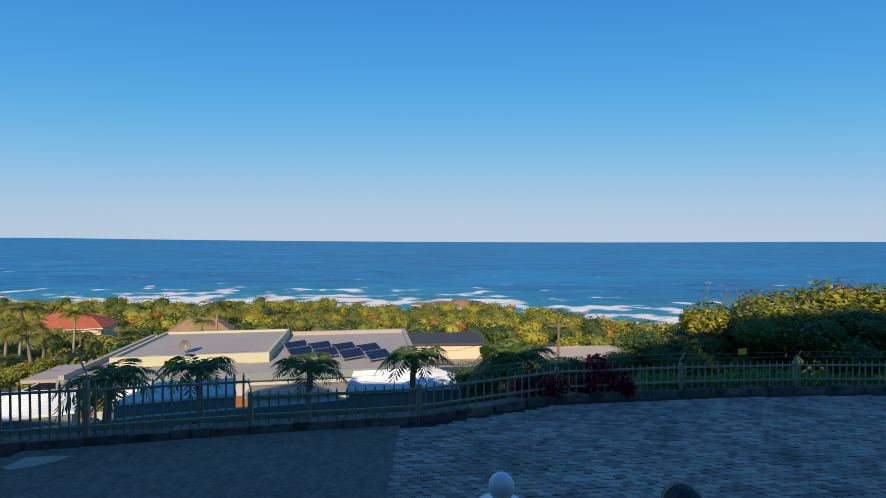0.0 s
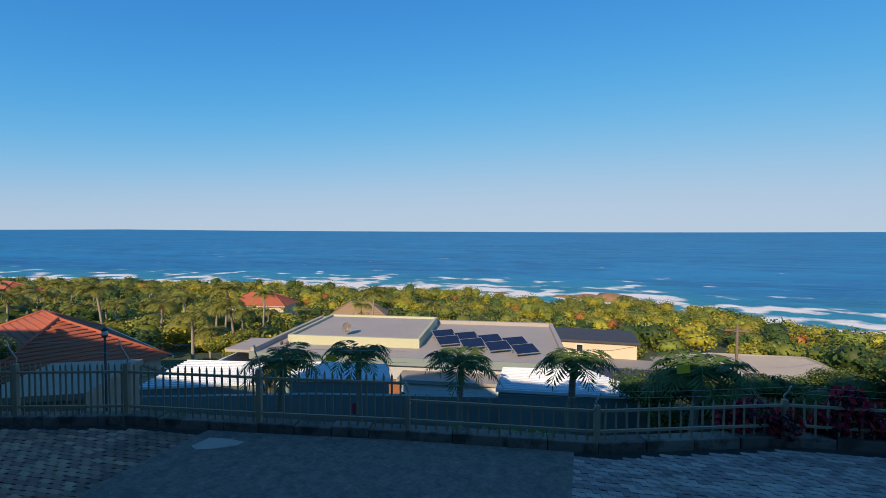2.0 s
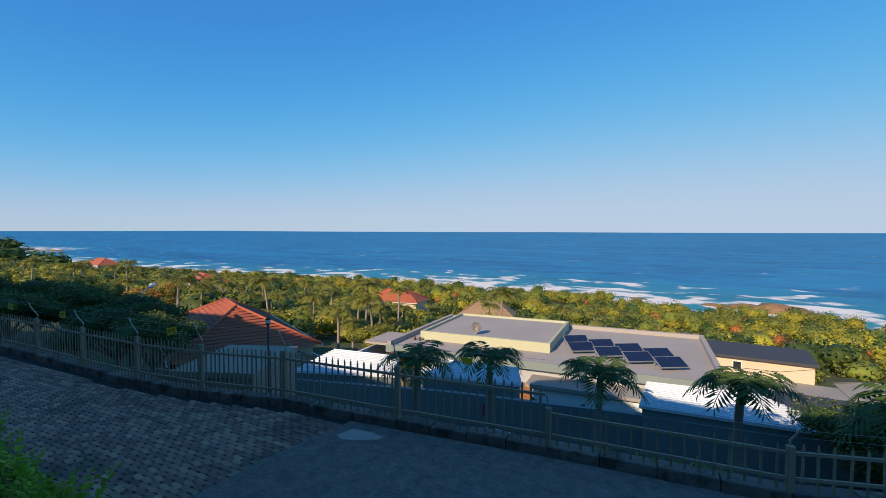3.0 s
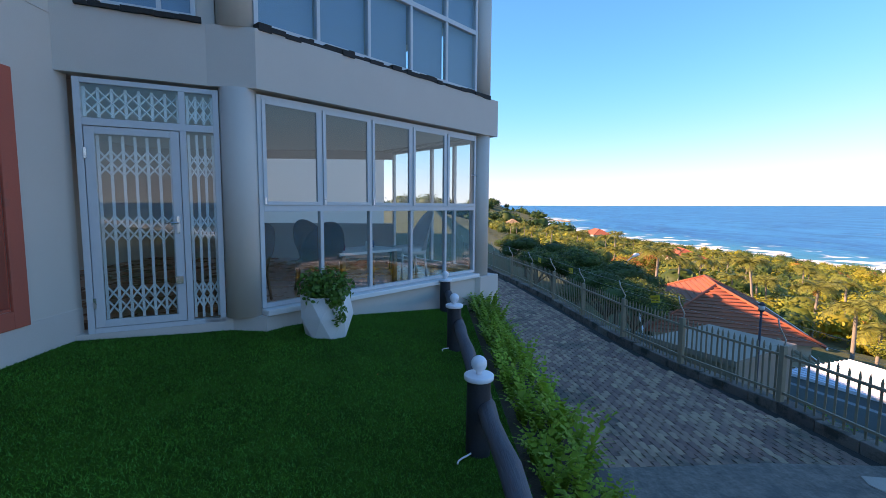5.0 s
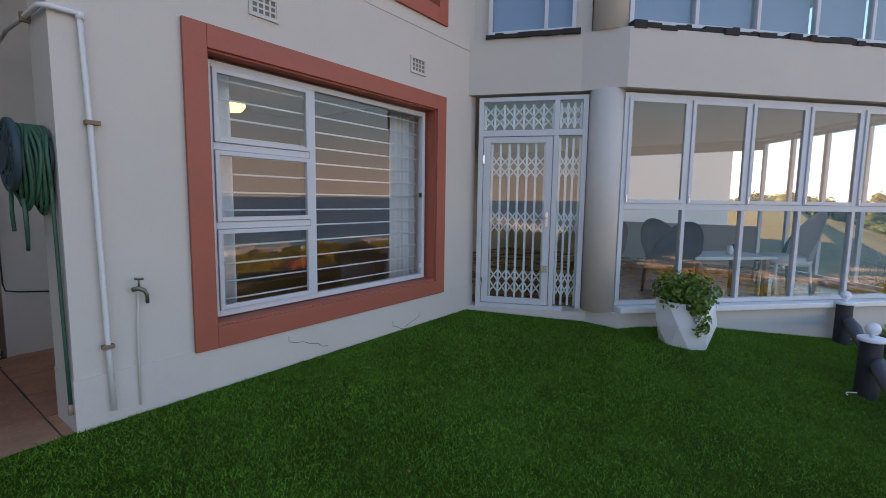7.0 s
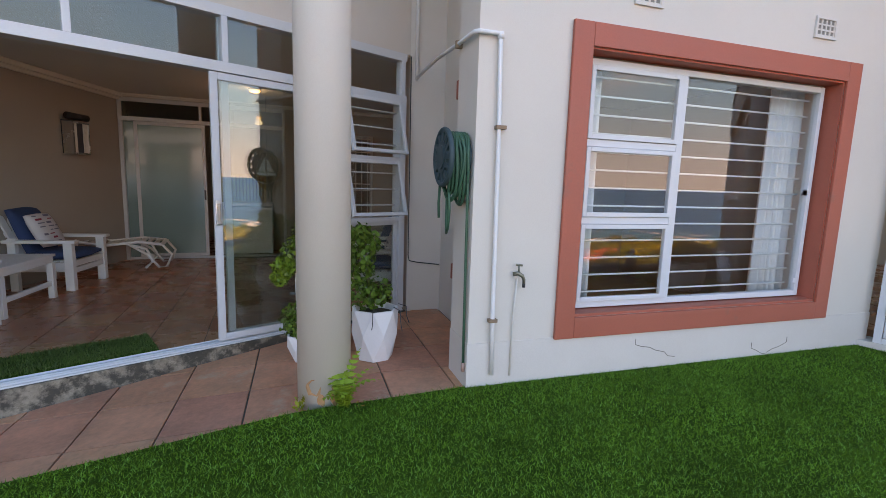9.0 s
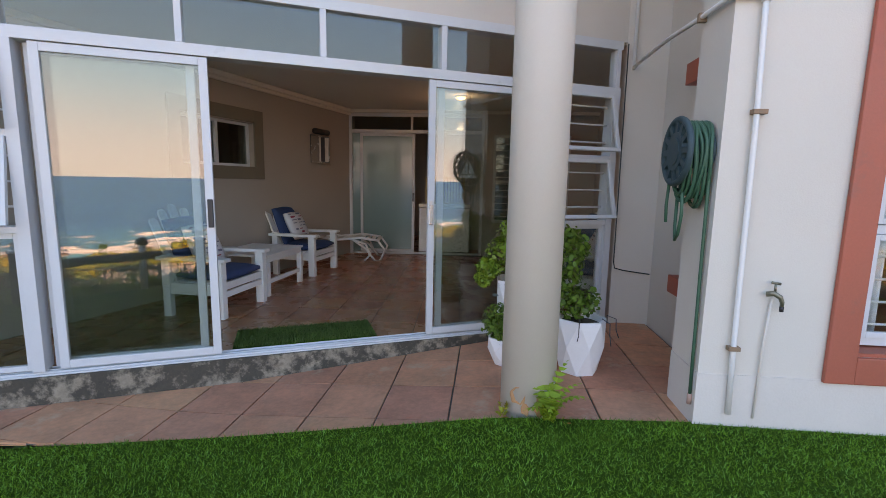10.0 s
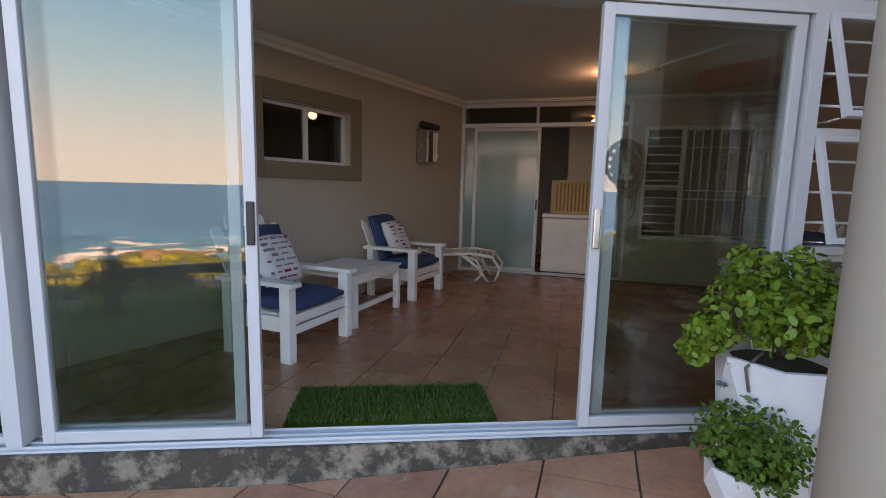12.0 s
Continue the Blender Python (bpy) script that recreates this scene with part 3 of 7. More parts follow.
p = np.stack([bx, by, bz], -1)
side = np.stack([np.cos(a) * w, np.sin(a) * w, 0 * a], -1)
tip = p + np.stack([ln[:, 0], ln[:, 1], h], -1)
sheet_v = np.stack([p - side, p + side, tip], 1).reshape(-1, 3)
blades = sheet("turf_pile", sheet_v, np.arange(len(sheet_v)).reshape(-1, 3), TURF_BLADE)
tagged(blades, "short green plastic fibres of the turf lawn", "turf", kind="stuff")

# retaining edge and planting bed between lawn and drive
bed = prism("planting_bed", [(-7.2, -0.47), (8.6, -0.47), (8.6, -1.0), (-7.2, -1.0)], -1.6, -0.46, SOIL)
structure(bed, "dark soil bed along the lawn edge", "planting bed")
ledge = prism("retaining_wall", [(-7.2, -1.0), (8.6, -1.0), (8.6, -1.12), (-7.2, -1.12)], -1.6, -0.52, KERB)
structure(ledge, "low dark retaining wall beside the driveway", "wall")

# ---------------------------------------------------------------- the house
G = pose(-2.56, 4.10, 0, 0, 0, 24.6)          # sliding glass front, x along it, y inwards
B = pose(5.05, 2.02, 0, 0, 0, -43.1)          # glazed bay
D = pose(4.45, 3.50, 0, 0, 0, -66.1)          # security door
ROOF_Z = 5.8


def plan(m, *pts):
    return [tuple((m @ Vector((x, y, 0)))[:2]) for x, y in pts]


# main wall with the large window
WX0, WX1, WZ0, WZ1 = 1.36, 3.76, 0.44, 2.27
UX0, UX1, UZ0, UZ1 = 1.36, 3.77, 3.3, 4.9
bm = bmesh.new()
y0, y1 = 3.56, 3.92
for lo, hi in (((0.57, y0, 0.3), (WX0, y1, ROOF_Z)), ((WX1, y0, 0.3), (4.52, y1, ROOF_Z)), ((WX0, y0, WZ1), (WX1, y1, UZ0)), ((WX0, y0, UZ1), (WX1, y1, ROOF_Z)), ((WX0, y0, 0.3), (WX1, y1, WZ0))):
    bm_box(bm, lo, hi)
wall_w = structure(part("wall_garden", bm, PLASTER), "cream plastered garden wall of the house")
structure(boxes("wall_garden_foot", [((0.565, 3.552, -0.5), (4.52, 3.92, 0.3))], PLASTER_LOW), "paler damp-stained foot of the garden wall")
structure(boxes("trim", [((0.57, 3.553, 3.02), (4.5, 3.56, 3.035))], PLASTER_LOW), "thin slab joint line in the plaster", "trim")


def red_surround(name, x0, x1, z0, z1, w, y0, y1, m, label):
    t = thing(name, m, label, "window surround", kind="structure")
    for nm, lo, hi in (("jamb", (x0 - w, y0, z0 - w), (x0, y1, z1 + w)), ("jamb", (x1, y0, z0 - w), (x1 + w, y1, z1 + w)), ("head", (x0, y0, z1), (x1, y1, z1 + w)), ("sill", (x0, y0, z0 - w), (x1, y1, z0))):
        boxes(nm, [(lo, hi)], RED, t, bevel=0.006)
    for nm, lo, hi in (("reveal", (x0, y1, z0), (x0 + 0.012, 3.7, z1)), ("reveal", (x1 - 0.012, y1, z0), (x1, 3.7, z1)), ("reveal", (x0 + 0.012, y1, z1 - 0.012), (x1 - 0.012, 3.7, z1)), ("reveal", (x0 + 0.012, y1, z0), (x1 - 0.012, 3.7, z0 + 0.02))):
        boxes(nm, [(lo, hi)], RED, t)
    return t


I4 = Matrix.Identity(4)
red_surround("window_surround", WX0, WX1, WZ0, WZ1, 0.15, 3.53, 3.556, I4, "red painted plaster surround of the garden window")
red_surround("window_surround", UX0, UX1, UZ0, UZ1, 0.15, 3.53, 3.556, I4, "red painted plaster surround of an upstairs window")


def lattice_window(name, x0, x1, z0, z1, split, mids, label, bars=True):
    t = thing(name, pose(0, 3.7, 0), label, "window", kind="structure")
    boxes("window_frame", frame_bars(x0, x1, z0, z1, 0.045, -0.03, 0.03), WHITE_ALU, t, bevel=0.004)
    boxes("mullion", [((split - 0.03, -0.032, z0 + 0.045), (split + 0.03, 0.028, z1 - 0.045))], WHITE_ALU, t, bevel=0.004)
    zz = [z0 + 0.045, *mids, z1 - 0.045]
    for zm in mids:
        boxes("transom", [((x0 + 0.045, -0.03, zm - 0.025), (split - 0.03, 0.027, zm + 0.025))], WHITE_ALU, t, bevel=0.004)
    for i, (a, b) in enumerate(zip(zz, zz[1:])):
        a2, b2 = a + (0.025 if i else 0), b - (0.025 if i < len(mids) else 0)
        sash = boxes("sash", frame_bars(x0 + 0.048, split - 0.033, a2 + 0.003, b2 - 0.003, 0.032, -0.045, -0.012), WHITE_ALU, t, bevel=0.003)
        pane("pane", x0 + 0.08, split - 0.065, a2 + 0.035, b2 - 0.035, -0.028, sash)
    pane("pane", split + 0.03, x1 - 0.045, z0 + 0.045, z1 - 0.045, 0.0, t)
    if bars:
        k = 13
        for i in range(k):
            z = z0 + 0.1 + (z1 - z0 - 0.2) * i / (k - 1)
            tube("burglar_bar", [(x0 + 0.05, 0.055, z), (x1 - 0.05, 0.055, z)], 0.0075, WHITE_STEEL, t, 6)
    boxes("window_stay", [((x1 - 0.1, -0.05, 1.35), (x1 - 0.075, -0.03, 1.39)), ((x1 - 0.1, -0.05, z0 + 0.12), (x1 - 0.075, -0.03, z0 + 0.16))], WHITE_ALU, t)
    return t


lattice_window("window_1", 1.40, 3.72, 0.47, 2.24, 2.26, (1.12, 1.67), "white aluminium window with horizontal burglar bars")
lattice_window("window_2", 1.40, 3.72, 3.33, 4.87, 2.26, (3.85, 4.35), "white aluminium upstairs window", bars=False)

# wall end beside the patio, recess behind it
structure(boxes("wall_recess_side", [((0.97, 3.92, -0.3), (1.3, 4.1, ROOF_Z)), ((0.97, 4.1, -0.3), (1.3, 4.75, 0.62)), ((0.97, 4.1, 2.1), (1.3, 4.75, ROOF_Z)), ((0.97, 4.75, -0.3), (1.3, 5.52, ROOF_Z))], PLASTER), "cream plastered side wall of the patio recess")
structure(boxes("wall_recess_back", [((0.6, 5.52, -0.3), (1.3, 5.8, ROOF_Z))], PLASTER), "cream plastered back wall of the patio recess")
rw = thing("window_surround", I4, "red painted surround of a small side window", "window surround", kind="structure")
boxes("head", [((0.86, 4.02, 2.1), (0.97, 4.83, 2.26))], RED, rw, bevel=0.006)
boxes("sill", [((0.86, 4.02, 0.48), (0.97, 4.83, 0.62))], RED, rw, bevel=0.006)
sw = thing("window_3", pose(1.1, 4.425, 0, 0, 0, -90), "small white side window with security bars", "window", kind="structure")
boxes("window_frame", frame_bars(-0.32, 0.32, 0.63, 2.09, 0.04, -0.03, 0.03), WHITE_ALU, sw, bevel=0.003)
pane("pane", -0.28, 0.28, 0.67, 2.05, 0.0, sw)
for i in range(8):
    tube("burglar_bar", [(-0.29, -0.05, 0.75 + 0.17 * i), (0.29, -0.05, 0.75 + 0.17 * i)], 0.007, WHITE_STEEL, sw, 6)

# door wall, band, bay
band = prism("wall_band", plan(D, (-0.1, -0.05), (1.16, -0.05)) + plan(B, (-0.02, -0.11), (4.36, -0.11), (4.36, 0.3), (0.1, 0.3)) + plan(D, (1.1, 0.3), (-0.1, 0.3)), 2.53, 3.14, PLASTER)
structure(band, "cream plastered slab band above the bay windows")
upper = prism("wall_upper", plan(D, (-0.1, 0.05), (1.2, 0.05)) + plan(B, (0.0, 0.02), (4.3, 0.02), (4.3, 0.3), (0.1, 0.3)) + plan(D, (1.1, 0.3), (-0.1, 0.3)), 4.75, ROOF_Z, PLASTER)
structure(upper, "cream plastered upper wall of the bay")
sillwall = prism("wall_bay_foot", plan(D, (1.05, -0.02), (1.32, -0.02)) + plan(B, (0.0, -0.14), (0.28, -0.08), (3.8, -0.08), (3.86, -0.16), (4.38, -0.16), (4.38, 0.25), (0.1, 0.25)), -1.6, 0.1, PLASTER_LOW)
structure(sillwall, "pale plastered foot wall under the bay windows")
structure(boxes("door_step", [((-0.1, -0.035, -0.4), (1.05, 0.2, 0.05))], PLASTER_LOW, m=D), "pale plastered step under the security door", "step")
sill = thing("window_sill_ledge", B, "sloping blue-white window ledge of the bay", "window sill", kind="structure")
boxes("sill", [((0.02, -0.15, 0.1), (3.85, 0.1, 0.165))], WHITE_PAINT, sill, bevel=0.012)
for nm, z0, z1 in (("column", 0.1, 2.53), ("column", 3.14, 4.75)):
    for cx, cy, r in ((-0.11, 0.13, 0.185), (4.1, 0.08, 0.17)):
        c = lathe(nm, [(r, z0), (r, z1)], PLASTER, None, 28)
        c.matrix_world = B @ Matrix.Translation((cx, cy, 0))
        structure(c, "round cream plastered column of the bay", "column")
grime = thing("weathered_ledge", B, "black weathered ledge under the upstairs windows", "ledge", kind="structure")
rg = random.Random(5)
bm = bmesh.new()
x = 0.02
while x < 3.95:
    wdt = rg.uniform(0.05, 0.2)
    bm_box(bm, (x, -0.1 - rg.uniform(0.0, 0.03), 3.14 - rg.uniform(0, 0.018)), (x + wdt, 0.0, 3.14 + rg.uniform(0.03, 0.07)))
    x += wdt
part("ledge", bm, GRIME, grime)
bm = bmesh.new()
x = 0.1
while x < 1.1:
    wdt = rg.uniform(0.05, 0.16)
    bm_box(bm, (x, -0.07 - rg.uniform(0, 0.03), 3.14 - rg.uniform(0, 0.012)), (x + wdt, 0.0, 3.14 + rg.uniform(0.02, 0.05)), B.inverted() @ D)
    x += wdt
part("ledge", bm, GRIME, grime)


def bay_window(name, z0, zm, z1, label, openers, blind=False):
    t = thing(name, B, label, "window", kind="structure")
    boxes("window_frame", frame_bars(0.02, 3.87, z0, z1, 0.05, -0.02, 0.05), WHITE_ALU, t, bevel=0.004)
    boxes("transom", [((0.07, -0.022, zm - 0.035), (3.82, 0.048, zm + 0.035))], WHITE_ALU, t, bevel=0.004)
    for i in range(5):
        a, b = 0.045 + i * 0.765, 0.045 + (i + 1) * 0.765
        if i:
            boxes("mullion", [((a - 0.022, -0.018, z0 + 0.05), (a + 0.022, 0.044, zm - 0.035))], WHITE_ALU, t, bevel=0.003)
            boxes("mullion", [((a - 0.022, -0.018, zm + 0.035), (a + 0.022, 0.044, z1 - 0.05))], WHITE_ALU, t, bevel=0.003)
        if openers:
            s = boxes("sash", frame_bars(a + 0.024, b - 0.024, zm + 0.037, z1 - 0.052, 0.042, -0.035, -0.003), WHITE_ALU, t, bevel=0.003)
            pane("pane", a + 0.066, b - 0.066, zm + 0.079, z1 - 0.094, -0.018, s)
            boxes("hinge", [((a + 0.03, -0.045, zm + 0.05), (a + 0.045, -0.035, zm + 0.12))], CHROME, s)
        else:
            pane("pane", a + 0.022, b - 0.022, zm + 0.035, z1 - 0.05, 0.012, t)
        pane("pane", a + 0.022, b - 0.022, z0 + 0.05, zm - 0.035, 0.012, t)
        if blind:
            boxes("blind", [((a + 0.02, 0.08, z0 + 0.05), (b - 0.02, 0.085, z1 - 0.05))], BLIND, t, "blue-grey roller blind drawn down")
    return t


bw = bay_window("window_4", 0.17, 1.28, 2.5, "row of five white aluminium bay windows", True)
tube("window_stay", [(3.72, -0.04, 1.85), (3.8, -0.1, 1.82), (3.6, -0.12, 1.83)], 0.007, CHROME, bw, 6)
bay_window("window_5", 3.2, 4.16, 4.75, "upstairs row of bay windows with drawn blinds", False, True)
uw = thing("window_6", D, "narrow upstairs window beside the bay", "window", kind="structure")
boxes("window_frame", frame_bars(0.12, 1.08, 3.18, 4.75, 0.045, -0.02, 0.05), WHITE_ALU, uw, bevel=0.004)
boxes("mullion", [((0.74, -0.018, 3.225), (0.78, 0.046, 4.705))], WHITE_ALU, uw)
pane("pane", 0.165, 0.74, 3.225, 4.705, 0.01, uw)
pane("pane", 0.78, 1.035, 3.225, 4.705, 0.01, uw)
boxes("blind", [((0.165, 0.08, 3.225), (1.035, 0.085, 4.705))], BLIND, uw)

boxes("jamb", [((-0.1, 0.052, 3.14), (0.12, 0.3, 4.75)), ((1.08, 0.052, 3.14), (1.25, 0.3, 4.75))], PLASTER, uw)

# security door with its trellis gate
DD = D @ Matrix.Diagonal((1.14, 1, 1, 1))
door = thing("door_1", DD, "white aluminium glass door behind a trellis security gate", "door", kind="structure")
boxes("door_frame", frame_bars(0.03, 1.1, 0.05, 2.5, 0.05, -0.02, 0.06), WHITE_ALU, door, bevel=0.004)
boxes("transom", [((0.08, -0.022, 2.06), (1.05, 0.06, 2.13))], WHITE_ALU, door, bevel=0.004)
boxes("mullion", [((0.78, -0.02, 0.1), (0.83, 0.058, 2.06)), ((0.78, -0.02, 2.13), (0.83, 0.058, 2.45))], WHITE_ALU, door, bevel=0.003)
leaf_ = boxes("door_leaf", frame_bars(0.085, 0.775, 0.105, 2.055, 0.07, -0.01, 0.035), WHITE_ALU, door, bevel=0.004)
pane("pane", 0.155, 0.705, 0.175, 1.985, 0.012, leaf_)
pane("pane", 0.83, 1.05, 0.1, 2.06, 0.012, door)
pane("pane", 0.08, 0.78, 2.13, 2.45, 0.012, door)
pane("pane", 0.83, 1.05, 2.13, 2.45, 0.012, door)
h_ = boxes("handle_plate", [((0.725, -0.022, 1.02), (0.75, -0.01, 1.2))], CHROME, leaf_, bevel=0.003)
tube("handle", [(0.738, -0.02, 1.13), (0.738, -0.06, 1.13), (0.64, -0.062, 1.13)], 0.009, CHROME, leaf_)
boxes("lock", [((0.7, -0.028, 0.5), (0.76, -0.008, 0.58))], CHROME, leaf_, bevel=0.003)
boxes("hinge", [((0.08, -0.03, 1.75), (0.1, -0.012, 1.85)), ((0.08, -0.03, 0.3), (0.1, -0.012, 0.4))], CHROME, door)


def trellis(t, x0, x1, z0, z1, bands, n):
    for i in range(n + 1):
        x = x0 + (x1 - x0) * i / n
        boxes("gate_slat", [((x - 0.011, 0.061, z0), (x + 0.011, 0.071, z1))], WHITE_STEEL, t)
    bm = bmesh.new()
    for za, zb in bands:
        rows = max(1, round((zb - za) / 0.12))
        for r in range(rows):
            a, b = za + (zb - za) * r / rows, za + (zb - za) * (r + 1) / rows
            for i in range(n):
                p, q = x0 + (x1 - x0) * i / n, x0 + (x1 - x0) * (i + 1) / n
                for u, v in (((p, a), (q, b)), ((p, b), (q, a))):
                    bm_tube(bm, [(u[0], 0.066, u[1]), (v[0], 0.066, v[1])], 0.0085, 4)
    part("gate_lattice", bm, WHITE_STEEL, t)["kind"] = "stuff"


gate = thing("trellis_gate", DD, "white expanding trellis security gate, closed", "security gate")
trellis(gate, 0.165, 0.7, 0.17, 1.98, [(0.22, 0.5), (0.95, 1.2), (1.6, 1.84)], 6)
trellis(gate, 0.845, 1.04, 0.11, 2.04, [(0.22, 0.5), (0.95, 1.2), (1.6, 1.84)], 3)
trellis(gate, 0.09, 0.77, 2.15, 2.43, [(2.17, 2.41)], 7)
trellis(gate, 0.845, 1.04, 2.15, 2.43, [(2.17, 2.41)], 3)

# wall air vents
def air_vent(m):
    t = thing("air_vent", m, "cream pierced terracotta air brick in the wall", "air vent", "wall vents")
    boxes("vent_frame", frame_bars(-0.115, 0.115, -0.08, 0.08, 0.02, -0.012, 0.01), PLASTER_LOW, t)
    # dark sheet colours in the shade behind the holes
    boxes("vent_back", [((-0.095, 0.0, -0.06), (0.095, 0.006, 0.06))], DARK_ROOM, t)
    for r in range(3):
        bars = []
        z = -0.06 + 0.04 * r
        for c in range(5):
            x = -0.095 + 0.047 * c - 0.006
            bars.append(((max(-0.095, x), -0.006, z), (min(0.095, x + 0.014), 0.0, z + 0.04)))
        bars.append(((-0.095, -0.008, z - 0.005), (0.095, -0.0062, z + 0.007)))
        boxes("vent_bar", bars, PLASTER_LOW, t)
    return t


v0 = air_vent(pose(3.46, 3.556, 2.645))
copy_thing(v0, pose(1.78, 3.556, 2.655))

# ---------------------------------------------------------------- sliding glass front
G0, G1 = -3.4, 3.42
structure(boxes("wall_over_glass", [((G0 - 0.2, -0.02, 2.62), (G1 + 0.12, 0.2, ROOF_Z))], PLASTER, m=G), "cream plastered wall above the glass front")
thr = structure(boxes("threshold", [((G0, -0.05, -0.5), (G1, 0.14, 0.0))], MOULD, m=G), "mould-stained concrete threshold under the glass front", "threshold")
front = thing("window_7", G, "white aluminium glass front with open sliding doors", "sliding doors", kind="structure")
boxes("window_frame", [((G0, -0.03, 0.0), (G1, 0.1, 0.012)), ((G0, -0.012, 0.012), (G1, -0.006, 0.026)), ((G0, 0.028, 0.012), (G1, 0.034, 0.026)), ((G0, 0.086, 0.012), (G1, 0.092, 0.026)), ((G0, -0.03, 2.14), (G1, 0.1, 2.215)), ((G0, -0.03, 2.545), (G1, 0.1, 2.62))], WHITE_ALU, front, bevel=0.003)
for x in (-1.095, 2.68, 3.38, -2.35):
    boxes("mullion", [((x - 0.035, -0.035, 0.035), (x + 0.035, 0.095, 2.14))], WHITE_ALU, front, bevel=0.003)
lights = [G0, -2.35, -1.13, -0.16, 0.77, 1.7, 2.68, 3.38]
for a, b in zip(lights, lights[1:]):
    boxes("mullion", [((b - 0.022, -0.03, 2.215), (b + 0.022, 0.07, 2.545))], WHITE_ALU, front, bevel=0.003)
    pane("pane", a + 0.022, b - 0.022, 2.215, 2.545, 0.01, front)


def slider(x0, x1, y, handle_x, name="sliding_door"):
    s = boxes(name, frame_bars(x0, x1, 0.04, 2.135, 0.055, y - 0.018, y + 0.018), WHITE_ALU, front, bevel=0.004)
    pane("pane", x0 + 0.055, x1 - 0.055, 0.095, 2.08, y, s, GLASS_DOOR)
    if handle_x is not None:
        boxes("pull_handle", [((handle_x - 0.018, y - 0.034, 0.98), (handle_x + 0.018, y - 0.018, 1.18))], BLACK if handle_x < 0.5 else CHROME, s, bevel=0.006)
    return s


slider(-0.985, 0.0, 0.0, -0.025)
slider(-1.03, -0.09, 0.06, None)
slider(1.585, 2.62, 0.0, 1.61)
slider(1.68, 2.64, 0.06, None)


def awning_bay(x0, x1, openings):
    """A column of top-hung windows: open ones lean out at the foot."""
    for z in (0.98, 1.58):
        boxes("transom", [((x0, -0.03, z - 0.022), (x1, 0.06, z + 0.022))], WHITE_ALU, front, bevel=0.003)
    pane("pane", x0 + 0.03, x1 - 0.03, 0.08, 0.93, 0.02, front, GLASS_DOOR)
    boxes("sash", frame_bars(x0 + 0.002, x1 - 0.002, 0.038, 0.956, 0.035, 0.0, 0.04), WHITE_ALU, front, bevel=0.003)
    for (a, b), tilt in zip(((1.004, 1.556), (1.604, 2.136)), openings):
        m = pose(0, 0, b, -tilt)
        s = boxes("sash", frame_bars(x0 + 0.003, x1 - 0.003, a - b, -0.003, 0.032, -0.05, -0.018), WHITE_ALU, front, bevel=0.003)
        s.matrix_local = m
        pane("pane", x0 + 0.035, x1 - 0.035, a - b + 0.03, -0.035, -0.034, s)
        for i in range(3):
            z = a + 0.12 + 0.16 * i
            tube("burglar_bar", [(x0, 0.045, z), (x1, 0.045, z)], 0.008, WHITE_STEEL, front, 6)
        tube("window_stay", [(x0 + 0.03, 0.0, a + 0.02), (x0 + 0.03, -0.12, a + 0.03)], 0.006, CHROME, front, 6)


awning_bay(2.715, 3.345, (15, 15))
awning_bay(-2.315, -1.13, (9, 9))
awning_bay(-3.365, -2.385, (9, 0))
# the veranda's outer wall and slab overhead
structure(boxes("wall_left_wing", [((G0 - 0.25, -1.2, -0.5), (G0, 0.2, ROOF_Z))], PLASTER, m=G), "cream plastered wall at the far end of the glass front")
slab = prism("balcony_slab", plan(G, (G0, -0.02), (3.3, -0.02)) + [(0.57, 3.4), (-4.9, 2.2)], 5.5, 5.78, CEILING)
structure(slab, "balcony slab above the patio", "ceiling")

# patio pillar
pil = lathe("pillar", [(0.165, -0.3), (0.165, 5.5)], PLASTER, None, 36)
pil.matrix_world = pose(-0.345, 3.71, 0)
structure(pil, "smooth cream plastered round patio pillar with peeling foot", "pillar")
rp = random.Random(8)
for a0, z0, w0, h0 in ((-2.05, 0.1, 0.17, 0.07), (-1.2, 0.04, 0.1, 0.09), (-1.75, 0.02, 0.08, 0.05)):
    bm = bmesh.new()
    ring = [bm.verts.new((0.167 * math.cos(a0 + w0 * 2.2 * math.cos(t) * rp.uniform(0.7, 1.1)), 0.167 * math.sin(a0 + w0 * 2.2 * math.cos(t) * rp.uniform(0.7, 1.1)), z0 + h0 * math.sin(t) * rp.uniform(0.5, 1.0))) for t in [2 * math.pi * k / 11 for k in range(11)]]
    bm.faces.new(ring)
    pk = part("paint_peel", bm, surface("orange_undercoat", (0.55, 0.22, 0.1), 0.8, vary=0.15, bump=0.1), pil, "orange undercoat where paint peeled")

# patio floor
def patio_z(x, y):
    return -0.075 * min(2.6, max(0.0, 0.2 - x)) * 0.9 - 0.01


patio = thing("floor_patio", I4, "terracotta tiled patio floor with dark joints", "floor", kind="structure")
gv = []
for i, x in enumerate(np.linspace(-6.0, 0.97, 24)):
    gv.append((x, float(patio_edge(x)), patio_z(x, 0) - 0.012))
    gv.append((x, 5.6, patio_z(x, 0) - 0.012))
sheet("bed", gv, [(2 * i, 2 * i + 2, 2 * i + 3, 2 * i + 1) for i in range(23)], GROUT, patio)


def glass_y(x):
    return 4.10 + (x + 2.56) * math.tan(radians(24.6)) - 0.06


